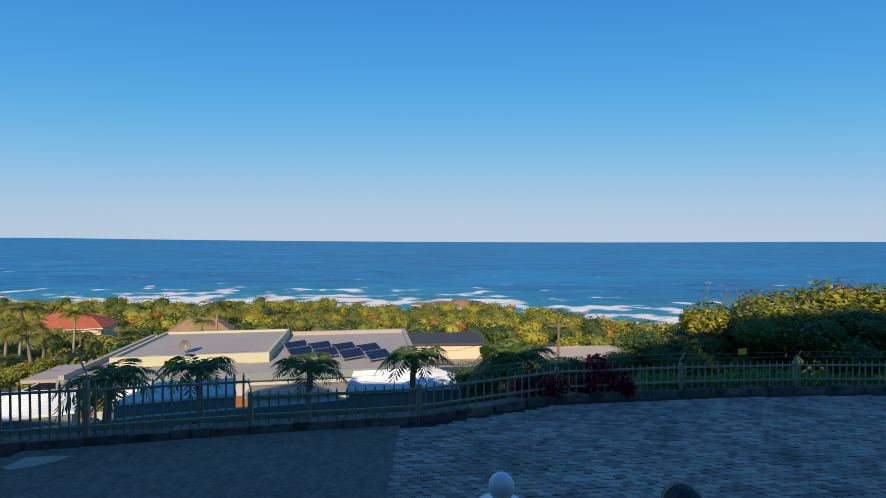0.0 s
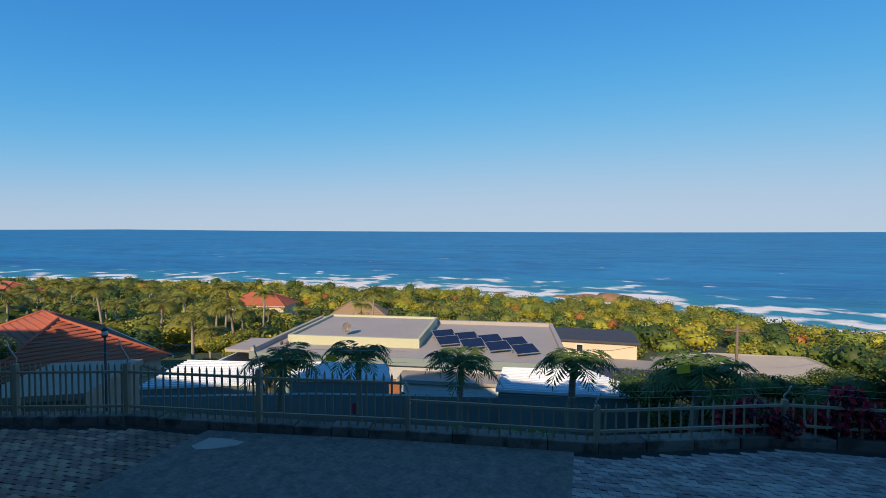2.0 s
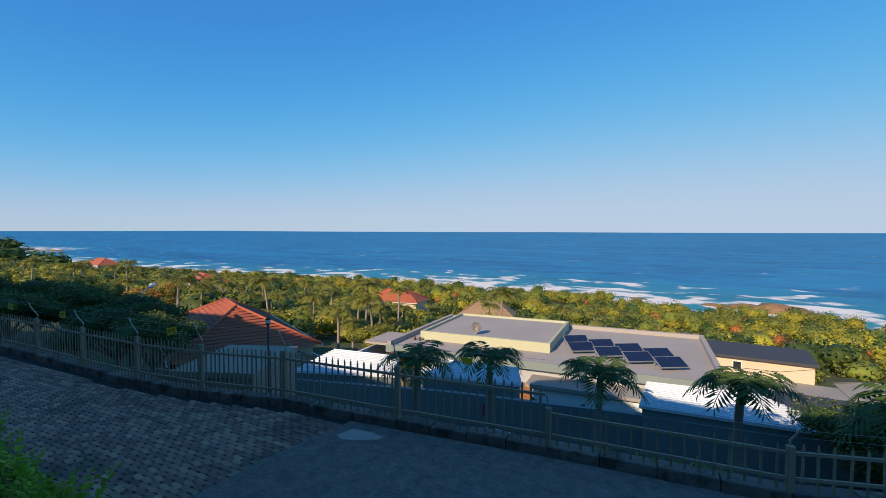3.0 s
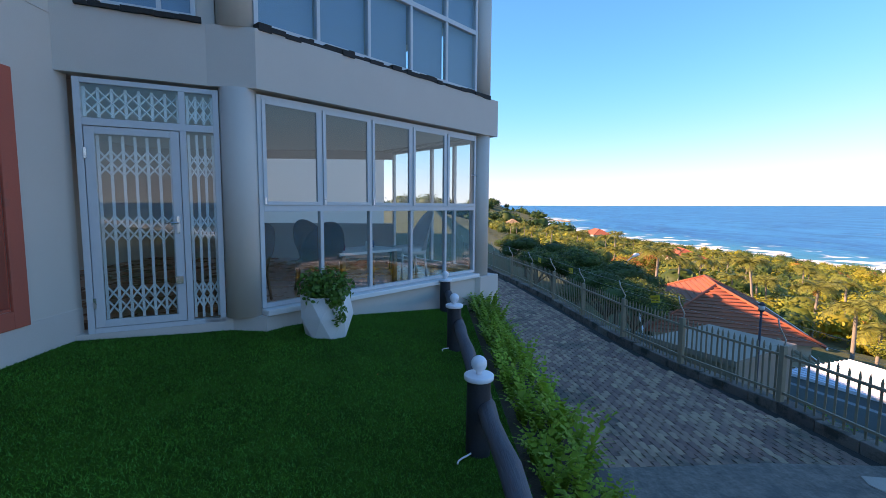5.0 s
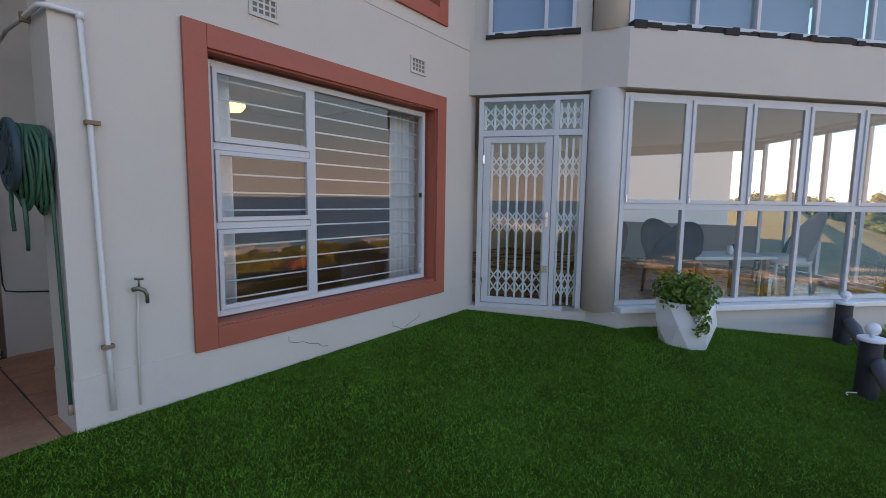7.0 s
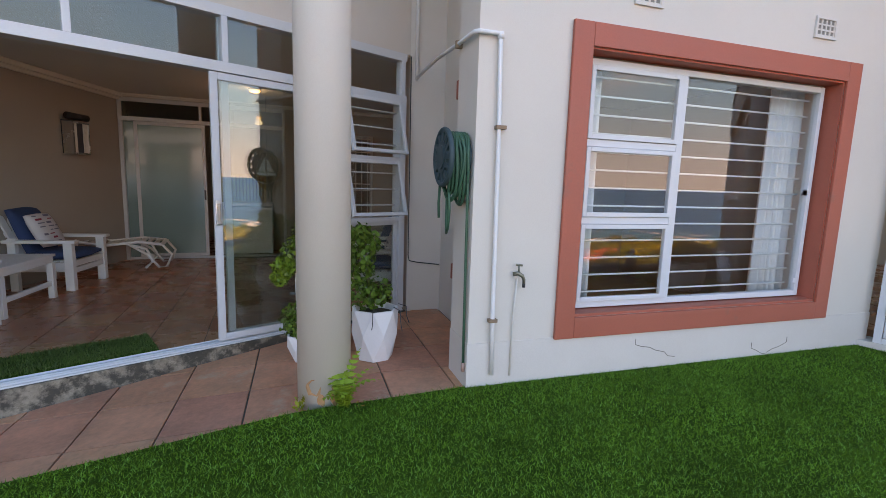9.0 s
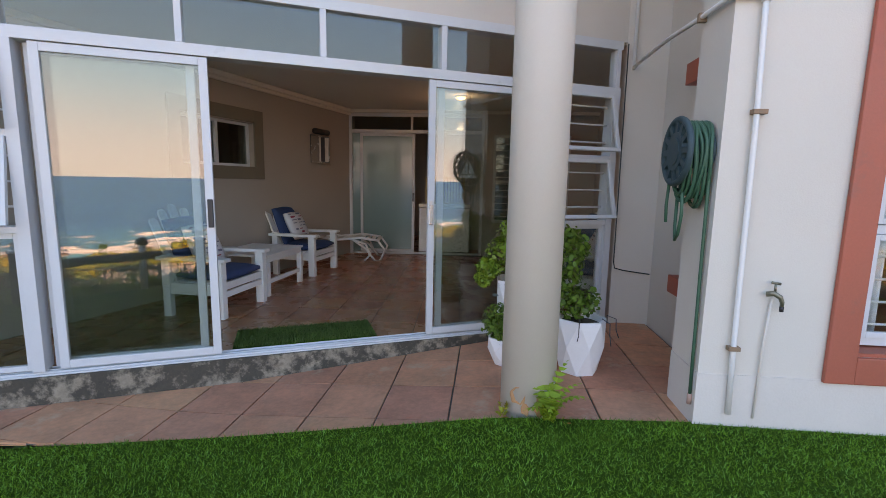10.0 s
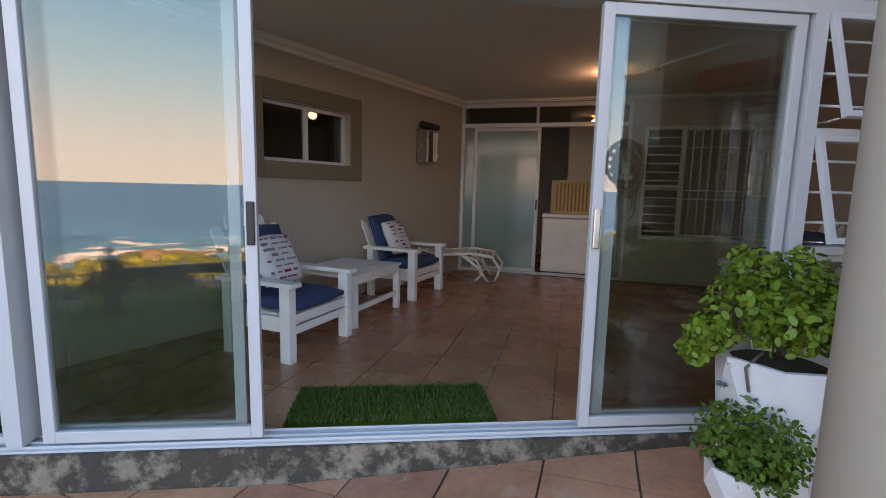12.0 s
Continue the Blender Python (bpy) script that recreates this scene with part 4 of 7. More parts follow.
def clip_poly(poly, a, b, c):
    """Keeps the side of a plan outline where a x + b y <= c."""
    out = []
    for i, p in enumerate(poly):
        q = poly[(i + 1) % len(poly)]
        dp, dq = a * p[0] + b * p[1] - c, a * q[0] + b * q[1] - c
        if dp <= 0:
            out.append(p)
        if dp * dq < 0:
            s = dp / (dp - dq)
            out.append((p[0] + s * (q[0] - p[0]), p[1] + s * (q[1] - p[1])))
    return out


tg = math.tan(radians(24.6))
for j in range(-2, 6):
    for i in range(-11, 8):
        x0, y0 = -1.265 + 0.444 * i + 0.006, 3.573 + 0.472 * j
        poly = [(x0, y0 + 0.006), (x0 + 0.432, y0 + 0.006), (x0 + 0.432, y0 + 0.466), (x0, y0 + 0.466)]
        poly = [(x + rp.uniform(-0.002, 0.002), y - (x + 1.265) * 0.049 + rp.uniform(-0.002, 0.002)) for x, y in poly]
        poly = clip_poly(poly, -tg, 1, glass_y(0) - 0.0)
        poly = clip_poly(poly, 1, 0, 0.96)
        poly = clip_poly(poly, -1, 0, 5.4)
        xc = x0 + 0.2
        ed = float(patio_edge(xc))
        slope = float(patio_edge(xc + 0.1) - patio_edge(xc - 0.1)) / 0.2
        poly = clip_poly(poly, slope, -1, -(ed - slope * xc) - 0.004)
        if x0 > 0.15:
            poly = clip_poly(poly, 0, -1, -3.575)
        if len(poly) < 3 or max(p[0] for p in poly) - min(p[0] for p in poly) < 0.03 or max(p[1] for p in poly) - min(p[1] for p in poly) < 0.02:
            continue
        bm = bmesh.new()
        tv = [bm.verts.new((x, y, patio_z(x, y) + rp.uniform(-0.001, 0.001))) for x, y in poly]
        bv = [bm.verts.new((x, y, patio_z(x, y) - 0.02)) for x, y in poly]
        bm.faces.new(tv)
        for k in range(len(poly)):
            bm.faces.new((tv[k - 1], bv[k - 1], bv[k], tv[k]))
        part("tile", bm, TERRACOTTA, patio)

# ---------------------------------------------------------------- rooms behind the glass
LWM = Matrix.Translation((-3.15, 9.3, 0)) @ Matrix.Rotation(math.atan2(-0.967, -0.255), 4, "Z")   # x from the far corner to the glass, y away from the wall's back
# in this frame the room lies at y > 0
L0, L1, LZ0, LZ1 = 2.4, 3.5, 1.49, 2.06
structure(boxes("wall_veranda_long", [((-0.2, -0.25, 0), (L0, 0, 2.6)), ((L1, -0.25, 0), (7.5, 0, 2.6)), ((L0, -0.25, 0), (L1, 0, LZ0)), ((L0, -0.25, LZ1), (L1, 0, 2.6))], TAUPE, m=LWM), "taupe painted wall inside the veranda")
ws = thing("window_surround", LWM, "olive brown painted band round a veranda window", "window surround", kind="structure")
boxes("band", frame_bars(L0 - 0.17, L1 + 0.17, LZ0 - 0.16, LZ1 + 0.17, 0.16, 0.0, 0.025), TAUPE_DARK, ws, bevel=0.004)
vw = thing("window_8", LWM, "dark aluminium sliding window between the rooms", "window", kind="structure")
boxes("window_frame", frame_bars(L0, L1, LZ0, LZ1, 0.035, -0.12, -0.07), WHITE_ALU, vw)
boxes("sash", [(((L0 + L1) / 2 - 0.02, -0.11, LZ0 + 0.035), ((L0 + L1) / 2 + 0.02, -0.06, LZ1 - 0.035))], WHITE_ALU, vw)
pane("pane", L0 + 0.035, (L0 + L1) / 2 - 0.02, LZ0 + 0.035, LZ1 - 0.035, -0.095, vw, GLASS_DIM)
pane("pane", (L0 + L1) / 2 + 0.02, L1 - 0.035, LZ0 + 0.035, LZ1 - 0.035, -0.095, vw, GLASS_DIM)
structure(boxes("wall_behind_window", [((L0 - 0.5, -0.9, 0.8), (L1 + 0.5, -0.85, 2.6)), ((L0 - 0.5, -0.85, 0.8), (L0 - 0.45, -0.25, 2.6)), ((L1 + 0.45, -0.85, 0.8), (L1 + 0.5, -0.25, 2.6)), ((L0 - 0.45, -0.85, 0.8), (L1 + 0.45, -0.25, 0.85)), ((L0 - 0.45, -0.85, 2.55), (L1 + 0.45, -0.25, 2.6))], DARK_ROOM, m=LWM), "shallow dark-coloured box standing in for the room behind the inner window")

BK = Matrix.Translation((-3.15, 9.3, 0)) @ Matrix.Rotation(radians(3.4), 4, "Z")     # far wall, x to the right, y away
structure(boxes("wall_veranda_far", [((-0.1, 0, 2.55), (4.8, 0.2, 2.62)), ((2.45, 0, 0), (2.62, 0.2, 2.55)), ((2.62, 0, 0), (4.8, 0.2, 0.62)), ((2.62, 0, 2.2), (4.8, 0.2, 2.55)), ((4.0, 0, 0.62), (4.8, 0.2, 2.2))], TAUPE, m=BK), "taupe far wall of the veranda")
bd = thing("door_2", BK, "white framed sliding glass door to the inner room, half open", "door", kind="structure")
boxes("door_frame", [((0.0, -0.02, 0.0), (0.05, 0.06, 2.55)), ((2.4, -0.02, 0.0), (2.45, 0.06, 2.55)), ((0.05, -0.02, 2.2), (2.4, 0.06, 2.26)), ((0.05, -0.02, 2.49), (2.4, 0.06, 2.55)), ((1.12, -0.02, 2.26), (1.16, 0.06, 2.49)), ((0.05, -0.02, 0.0), (2.4, 0.06, 0.035))], WHITE_ALU, bd, bevel=0.003)
pane("pane", 0.05, 1.12, 2.26, 2.49, 0.02, bd, GLASS_DIM)
pane("pane", 1.16, 2.4, 2.26, 2.49, 0.02, bd, GLASS_DIM)
sl = boxes("door_leaf", frame_bars(0.2, 1.2, 0.04, 2.195, 0.05, -0.015, 0.02), WHITE_ALU, bd, bevel=0.003)
boxes("frosted_pane", [((0.25, 0.0, 0.09), (1.15, 0.008, 2.145))], FROST, sl)
boxes("pull_handle", [((1.16, -0.03, 0.98), (1.185, -0.015, 1.14))], BLACK, sl)
boxes("frosted_pane", [((0.05, 0.035, 0.04), (0.2, 0.043, 2.195))], FROST, bd)
# inner hall behind the half-open door
structure(boxes("wall_hall", [((-0.6, 3.2, 0), (4.9, 3.3, 2.62)), ((-0.7, 0.2, 0), (-0.6, 3.3, 2.62)), ((4.8, 0.0, 0), (4.9, 3.3, 2.62)), ((1.6, 0.75, 0.0), (2.6, 0.8, 2.62))], DINING_WALL, m=BK), "plain walls of the inner hall")
structure(boxes("floor_hall", [((-0.6, 0.2, -0.1), (4.8, 3.2, -0.004))], TERRACOTTA_IN, m=BK), "terracotta floor of the inner hall", "floor")
structure(boxes("ceiling_hall", [((-0.6, 0.0, 2.625), (4.8, 3.3, 2.7))], CEILING, m=BK), "plain ceiling of the inner hall", "ceiling")
gw = thing("window_9", BK, "white barred window and ornamental security gate", "window", kind="structure")
boxes("window_frame", frame_bars(2.62, 4.0, 0.62, 2.2, 0.05, 0.02, 0.07), WHITE_ALU, gw)
boxes("mullion", [((3.1, 0.02, 0.67), (3.16, 0.07, 2.15)), ((2.67, 0.02, 1.35), (3.1, 0.07, 1.39))], WHITE_ALU, gw)
pane("pane", 2.67, 3.1, 0.67, 2.15, 0.05, gw, GLASS_DIM)
for i in range(12):
    tube("burglar_bar", [(2.67, 0.0, 0.74 + 0.118 * i), (3.1, 0.0, 0.74 + 0.118 * i)], 0.009, WHITE_STEEL, gw, 6)
for i in range(7):
    tube("gate_bar", [(3.24 + 0.11 * i, 0.0, 0.64), (3.24 + 0.11 * i, 0.0, 2.18)], 0.009, WHITE_STEEL, gw, 6)
for z in (0.7, 1.2, 1.32, 1.9, 2.14):
    tube("gate_rail", [(3.18, 0.0, z), (3.95, 0.0, z)], 0.011, WHITE_STEEL, gw, 6)
for zc in (1.5, 1.72):
    tube("scroll", [(3.6 + 0.07 * (1 - k / 26) * math.cos(k * 0.5), -0.01, zc + 0.1 * (1 - k / 26) * math.sin(k * 0.5)) for k in range(22)], 0.007, WHITE_STEEL, gw, 5)
structure(boxes("wall_veranda_right", [((1.3, 5.6, 0), (1.5, 9.7, 2.62))], TAUPE), "taupe right-hand wall inside the veranda")
cv = prism("ceiling_veranda", plan(G, (3.45, 0.0)) + [(1.4, 5.9), (1.4, 9.58), (-3.15, 9.31)], 2.602, 2.66, CEILING)
structure(cv, "off-white veranda ceiling", "ceiling")
cv = prism("ceiling_veranda_near", plan(G, (G0, 0.0), (3.45, 0.0)) + [(-3.15, 9.31)], 2.602, 2.66, CEILING)
structure(cv, "off-white veranda ceiling behind the glass front", "ceiling")
cor = thing("cornice", LWM, "white plaster cornice along the veranda ceiling", "cornice", kind="structure")
boxes("moulding", [((0.0, 0.0, 2.5), (6.6, 0.05, 2.6)), ((0.0, 0.05, 2.54), (6.6, 0.1, 2.6))], CEILING, cor, bevel=0.01)
cor2 = thing("cornice", BK, "white plaster cornice above the inner door", "cornice", kind="structure")
boxes("moulding", [((0.05, -0.06, 2.555), (4.6, -0.003, 2.6)), ((0.05, -0.1, 2.57), (4.6, -0.06, 2.6))], CEILING, cor2, bevel=0.008)

vfloor = thing("floor_veranda", I4, "polished dark terracotta veranda floor", "floor", kind="structure")
prism("bed", plan(G, (G0, 0.14), (3.45, 0.14)) + [(1.4, 5.9), (1.4, 9.58), (-3.15, 9.3), (-4.9, 2.66)], -0.12, -0.006, GROUT, vfloor)
for j in range(14):
    for i in range(-12, 8):
        x0, y0 = -3.0 + 0.42 * i, 3.9 + 0.42 * j
        poly = [(x0 + 0.004, y0 + 0.004), (x0 + 0.416, y0 + 0.004), (x0 + 0.416, y0 + 0.416), (x0 + 0.004, y0 + 0.416)]
        rot = Matrix.Translation((-1.5, 6, 0)) @ Matrix.Rotation(radians(3.4), 4, "Z") @ Matrix.Translation((1.5, -6, 0))
        poly = [tuple((rot @ Vector((*p, 0)))[:2]) for p in poly]
        poly = clip_poly(poly, tg, -1, -(glass_y(0) + 0.2))
        poly = clip_poly(poly, 0, 1, 9.28)
        poly = clip_poly(poly, 1, 0, 1.3)
        poly = clip_poly(poly, -0.967, 0.255, -0.967 * -3.15 + 0.255 * 9.3)
        if len(poly) < 3 or max(p[0] for p in poly) - min(p[0] for p in poly) < 0.03:
            continue
        bm = bmesh.new()
        tv, bv = [bm.verts.new((x, y, 0.0)) for x, y in poly], [bm.verts.new((x, y, -0.01)) for x, y in poly]
        bm.faces.new(tv)
        for k in range(len(poly)):
            bm.faces.new((tv[k - 1], bv[k - 1], bv[k], tv[k]))
        part("tile", bm, TERRACOTTA_IN, vfloor)

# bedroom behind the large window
structure(boxes("wall_bedroom", [((0.9, 7.0, 0), (4.6, 7.1, 2.62)), ((4.5, 3.92, 0), (4.6, 7.0, 2.62)), ((1.5, 5.8, 0), (1.6, 7.0, 2.62))], DARK_ROOM), "plain bedroom walls coloured dark for an unlit room")
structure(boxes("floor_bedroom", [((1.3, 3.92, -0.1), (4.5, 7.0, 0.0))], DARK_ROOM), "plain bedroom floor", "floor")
structure(boxes("ceiling_bedroom", [((1.3, 3.92, 2.6), (4.5, 7.0, 2.66))], CEILING), "plain bedroom ceiling", "ceiling")


def curtain(m, w, h, folds, label):
    bm = bmesh.new()
    n = folds * 8
    cols = []
    for i in range(n + 1):
        u = i / n
        y = 0.035 * math.sin(u * folds * 2 * math.pi) + 0.012 * math.sin(u * 17)
        cols.append([bm.verts.new((u * w + 0.01 * math.sin(7 * u + v), y * (0.6 + 0.4 * v), h * (1 - v))) for v in (0.0, 0.35, 0.7, 1.0)])
    for a, b in zip(cols, cols[1:]):
        for k in range(3):
            bm.faces.new((a[k], a[k + 1], b[k + 1], b[k]))
    ob = part("curtain", bm, CURTAIN, None, smooth=True)
    ob.matrix_world = m
    so = ob.modifiers.new("thick", "SOLIDIFY")
    so.thickness = 0.004
    return tagged(ob, label, "curtain", "bedroom curtains")


curtain(pose(1.34, 3.86, 0.3), 0.32, 2.05, 4, "white voile curtain drawn aside in the bedroom")
curtain(pose(3.38, 3.86, 0.3), 0.36, 2.05, 5, "white voile curtain gathered at the bedroom window")
bl = thing("ceiling_lamp", pose(2.54, 5.5, 2.37), "glowing amber glass ceiling lamp in the bedroom", "lamp")
lathe("shade", [(0.02, -0.12), (0.13, -0.1), (0.17, -0.05), (0.16, -0.02)], EMBER, bl)
lathe("rim", [(0.18, -0.02), (0.18, 0.0)], WHITE_PAINT, bl)
lathe("rod", [(0.012, 0.0), (0.012, 0.232)], BRASS, bl, 8)

# dining room behind the bay
structure(prism("floor_dining", plan(B, (0.1, 0.05), (4.3, 0.05)) + [(10.5, 1.0), (10.5, 6.5), (4.7, 6.5), (4.7, 3.2)], 0.0, 0.1, TERRACOTTA_IN), "terracotta floor of the dining room", "floor")
structure(prism("ceiling_dining", plan(D, (0.0, 0.1), (1.15, 0.1)) + plan(B, (0.1, 0.06), (4.3, 0.06)) + [(10.5, 1.0), (10.5, 6.5), (4.6, 6.5), (4.6, 3.6)], 2.54, 2.62, CEILING), "off-white dining room ceiling", "ceiling")
structure(boxes("wall_dining", [((4.6, 6.5, 0), (10.6, 6.6, 2.62)), ((10.5, 1.0, 0.0), (10.6, 6.5, 0.9)), ((10.5, 1.0, 2.35), (10.6, 6.5, 2.62)), ((10.5, 4.2, 0.9), (10.6, 6.5, 2.35))], DINING_WALL), "warm white walls of the dining room")
corner = B @ Vector((4.3, 0.0, 0))
E_ANG = math.degrees(math.atan2(1.0 - corner.y, 10.6 - corner.x))
E = pose(corner.x, corner.y, 0, 0, 0, E_ANG)
ELEN = math.hypot(10.6 - corner.x, 1.0 - corner.y)
structure(boxes("wall_sea_side", [((0.1, 0.0, -1.6), (ELEN, 0.25, 0.15)), ((0.1, 0.0, 2.5), (ELEN, 0.25, 3.2)), ((0.1, 0.0, 4.6), (ELEN, 0.25, ROOF_Z))], PLASTER, m=E), "cream plastered sea-facing wall")
ew = thing("window_10", E, "white aluminium sea-facing windows", "window", kind="structure")
boxes("window_frame", frame_bars(0.2, ELEN - 0.1, 0.15, 2.5, 0.05, 0.02, 0.08), WHITE_ALU, ew)
for i in range(1, 4):
    x = 0.2 + (ELEN - 0.3) * i / 4
    boxes("mullion", [((x - 0.03, 0.02, 0.2), (x + 0.03, 0.08, 2.45))], WHITE_ALU, ew)
for i in range(4):
    x = 0.2 + (ELEN - 0.3) * i / 4
    pane("pane", x + 0.04, x + (ELEN - 0.3) / 4 - 0.04, 0.2, 2.45, 0.05, ew)
structure(boxes("wall_upper_room", [((4.6, 5.0, 3.15), (10.6, 5.1, 4.75))], BLIND), "plain wall of the upstairs room")

# the rest of the shell: unseen roof and outer walls, their height set by the shadow they cast
structure(prism("roof", plan(G, (G0, -0.1), (3.3, -0.1)) + [(0.57, 3.5), (4.5, 3.5)] + plan(B, (0.0, -0.1), (4.35, -0.1)) + [(10.65, 1.0), (10.65, 16), (-7.5, 16), (-7.5, 3.0)], ROOF_Z, ROOF_Z + 0.3, ROOF_CONC), "flat concrete roof of the house", "roof")
structure(boxes("wall_outer", [((10.6, 1.0, -1.6), (10.7, 16, 0)), ((10.6, 6.6, 0.0), (10.7, 16, ROOF_Z)), ((10.6, 1.0, 2.62), (10.7, 6.6, ROOF_Z)), ((-7.5, 16, -1.6), (10.7, 16.2, ROOF_Z)), ((-7.5, 3.0, -1.6), (-7.3, 16, ROOF_Z))], PLASTER), "plain outer walls of the house")
# two added walls beside the house, sized only to block the sun
structure(boxes("wall_left_row", [((-26, 6.0, -1.6), (-7.5, 6.3, 7.8))], PLASTER), "plain wall added to shade the drive and the hedge foot")
structure(boxes("wall_neighbour", [((10.66, 5.0, -1.6), (20, 5.4, 5.0)), ((20, 5.0, -1.6), (48, 5.4, 7.5))], PLASTER), "plain wall added to shade the drive and the houses below")


# ---------------------------------------------------------------- garden: posts, rail, borders
def rail_y(x):
    return float(np.interp(x, [-6, -1.42, 2.95, 7.2], [-0.46, -0.38, -0.2, -0.1]))


def fence_post(x, z_base, z_cap):
    t = thing("bollard_post", pose(x, rail_y(x), z_base), "black timber garden post with a white ball finial", "post", "lawn edge posts")
    h = z_cap - z_base
    lathe("shaft", [(0.086, -0.1), (0.084, 0.0), (0.08, h - 0.05), (0.078, h - 0.035)], BLACK_POST, t, 20)
    lathe("cap", [(0.096, h - 0.035), (0.1, h - 0.03), (0.1, h - 0.004), (0.094, h)], FINIAL, t, 28)
    prof = [(0.02, h), (0.02, h + 0.02)] + [(max(0.004, 0.054 * math.sin(a)), h + 0.072 - 0.054 * math.cos(a)) for a in np.linspace(0.4, math.pi, 10)]
    lathe("finial", prof, FINIAL, t, 20)
    return t


POSTS = [(-5.8, -0.2, 0.35), (-3.6, -0.24, 0.36), (-1.42, -0.26, 0.39), (0.76, -0.36, 0.22), (2.95, -0.36, 0.21), (5.15, -0.36, 0.2), (7.02, -0.35, 0.19)]
for x, zb, zc in POSTS[1:]:
    fence_post(x, zb, zc)
for (xa, za, ca), (xb, zb, cb) in zip(POSTS[1:], POSTS[2:]):
    n = 9
    pts = [(xa + (xb - xa) * k / n, rail_y(xa + (xb - xa) * k / n) - 0.05 + 0.006 * math.sin(k * 1.7 + xa), (ca - 0.23) * (1 - k / n) + (cb - 0.23) * k / n + 0.006 * math.sin(k * 2.3)) for k in range(n + 1)]
    r = tube("log_rail", pts, [0.062 + 0.004 * math.sin(k * 1.9 + xb) for k in range(n + 1)], RAIL_WOOD, None, 14)
    tagged(r, "weathered dark round log rail between garden posts", "rail", "lawn edge rails")
gl = thing("garden_light", pose(-2.2, -0.46, -0.28), "black domed garden light on a white stem", "garden light")
lathe("stem", [(0.05, -0.1), (0.05, 0.6)], FINIAL, gl, 16)
lathe("dome", [(0.085, 0.6), (0.088, 0.64), (0.07, 0.68), (0.04, 0.705), (0.01, 0.712)], BLACK, gl, 8, smooth=False)
# pale cord on the turf round the posts
for i, (x0, ang) in enumerate(((5.0, 0.3), (2.8, 1.0))):
    pts = []
    for k in range(22):
        x, y = x0 - 0.05 + 0.035 * k, rail_y(x0) + 0.13 - 0.012 * k + 0.03 * math.sin(k * 0.8 + ang)
        pts.append((x, y, float(lawn_z(np.array(x), np.array(y))) + 0.022))
    tagged(tube("cord", pts, 0.006, FINIAL, None, 6), "loose white cord lying on the turf", "cord", "cords on the turf")


def fronds(base, count, length, rng, lift=0.9, width=0.035, seg=9, spread=1.0):
    """Arching pinnate leaves from one crown."""
    vs, fs, n = [], [], 0
    for i in range(count):
        a = rng.uniform(0, 2 * math.pi)
        L = length * rng.uniform(0.6, 1.1)
        out = np.array([math.cos(a), math.sin(a), 0]) * spread
        side = np.array([-math.sin(a), math.cos(a), 0])
        up = lift * rng.uniform(0.75, 1.2)
        prev = None
        for k in range(seg + 1):
            u = k / seg
            p = base + out * L * (0.25 * u + 0.55 * u * u) + np.array([0, 0, L * (up * u - 0.55 * u ** 2.4)])
            if prev is not None:
                w = width * math.sin(math.pi * min(1, 0.18 + 0.8 * u)) * rng.uniform(0.8, 1.15)
                d = p - prev
                for s in (-1, 1):
                    tip = prev + side * s * w + d * 0.9 + np.array([0, 0, -0.25 * w])
                    vs += [prev, prev + d * 0.75, tip, prev + side * s * w * 0.6 + d * 0.15]
                    fs.append([n, n + 1, n + 2, n + 3])
                    n += 4
            prev = p
    return np.array(vs), np.array(fs)


rng = np.random.default_rng(21)
plants = []
for i in range(330):
    x = -7.0 + 15.5 * (i + rng.random()) / 330
    y = rng.uniform(-0.94, -0.6)
    plants.append(fronds(np.array([x, y, -0.47]), 8, rng.uniform(0.24, 0.44), rng, 1.35, 0.034, 8, 0.8))
fb = sheet("fern_border", *stack(*plants), LEAF_FERN)
tagged(fb, "dense green sword fern border along the lawn", "ferns", kind="stuff")
# broad-leaved plants among the ferns
for k, (x, y) in enumerate(((7.6, -0.62), (7.9, -0.5), (6.4, -1.0), (3.6, -1.02))):
    pl = fronds(np.array([0, 0, 0.0]), 9, 0.5 if k < 2 else 0.3, np.random.default_rng(40 + k), 0.9, 0.07, 7)
    ob = sheet("strap_leaf_plant", *pl, LEAF_PALM if k < 2 else LEAF_FERN)
    ob.matrix_world = pose(x, y, -0.47)
    tagged(ob, "green strap-leaved plant in the fern border", "plant", "border plants")


# ---------------------------------------------------------------- planters
def faceted_pot(name, m, r0, rm, r1, h, label, sides=7, twist=0.45):
    t = thing(name, m, label, "planter", "white planters")
    bm = bmesh.new()
    rings = []
    for j, (r, z, tw) in enumerate(((r0, 0, 0), (rm, h * 0.52, twist), (r1, h, 2 * twist))):
        rings.append([bm.verts.new((r * math.cos(2 * math.pi * k / sides + tw), r * math.sin(2 * math.pi * k / sides + tw), z)) for k in range(sides)])
    inner = [bm.verts.new((v.co.x * 0.9, v.co.y * 0.9, h)) for v in rings[-1]]
    low = [bm.verts.new((v.co.x * 0.85, v.co.y * 0.85, h - 0.06)) for v in rings[-1]]
    for a, b in zip(rings, rings[1:]):
        for k in range(sides):
            j = (k + 1) % sides
            bm.faces.new((a[k], a[j], b[k]))
            bm.faces.new((a[j], b[j], b[k]))
    for a, b in ((rings[-1], inner), (inner, low)):
        for k in range(sides):
            j = (k + 1) % sides
            bm.faces.new((a[k], a[j], b[j], b[k]))
    bm.faces.new(rings[0][::-1])
    es = [e for e in bm.edges if e.calc_length() > 0.08 and len(e.link_faces) == 2]
    part("pot", bm, POT, t)
    lathe("soil", [(r1 * 0.86, h - 0.07), (r1 * 0.8, h - 0.045)], SOIL, t, 14)
    return t


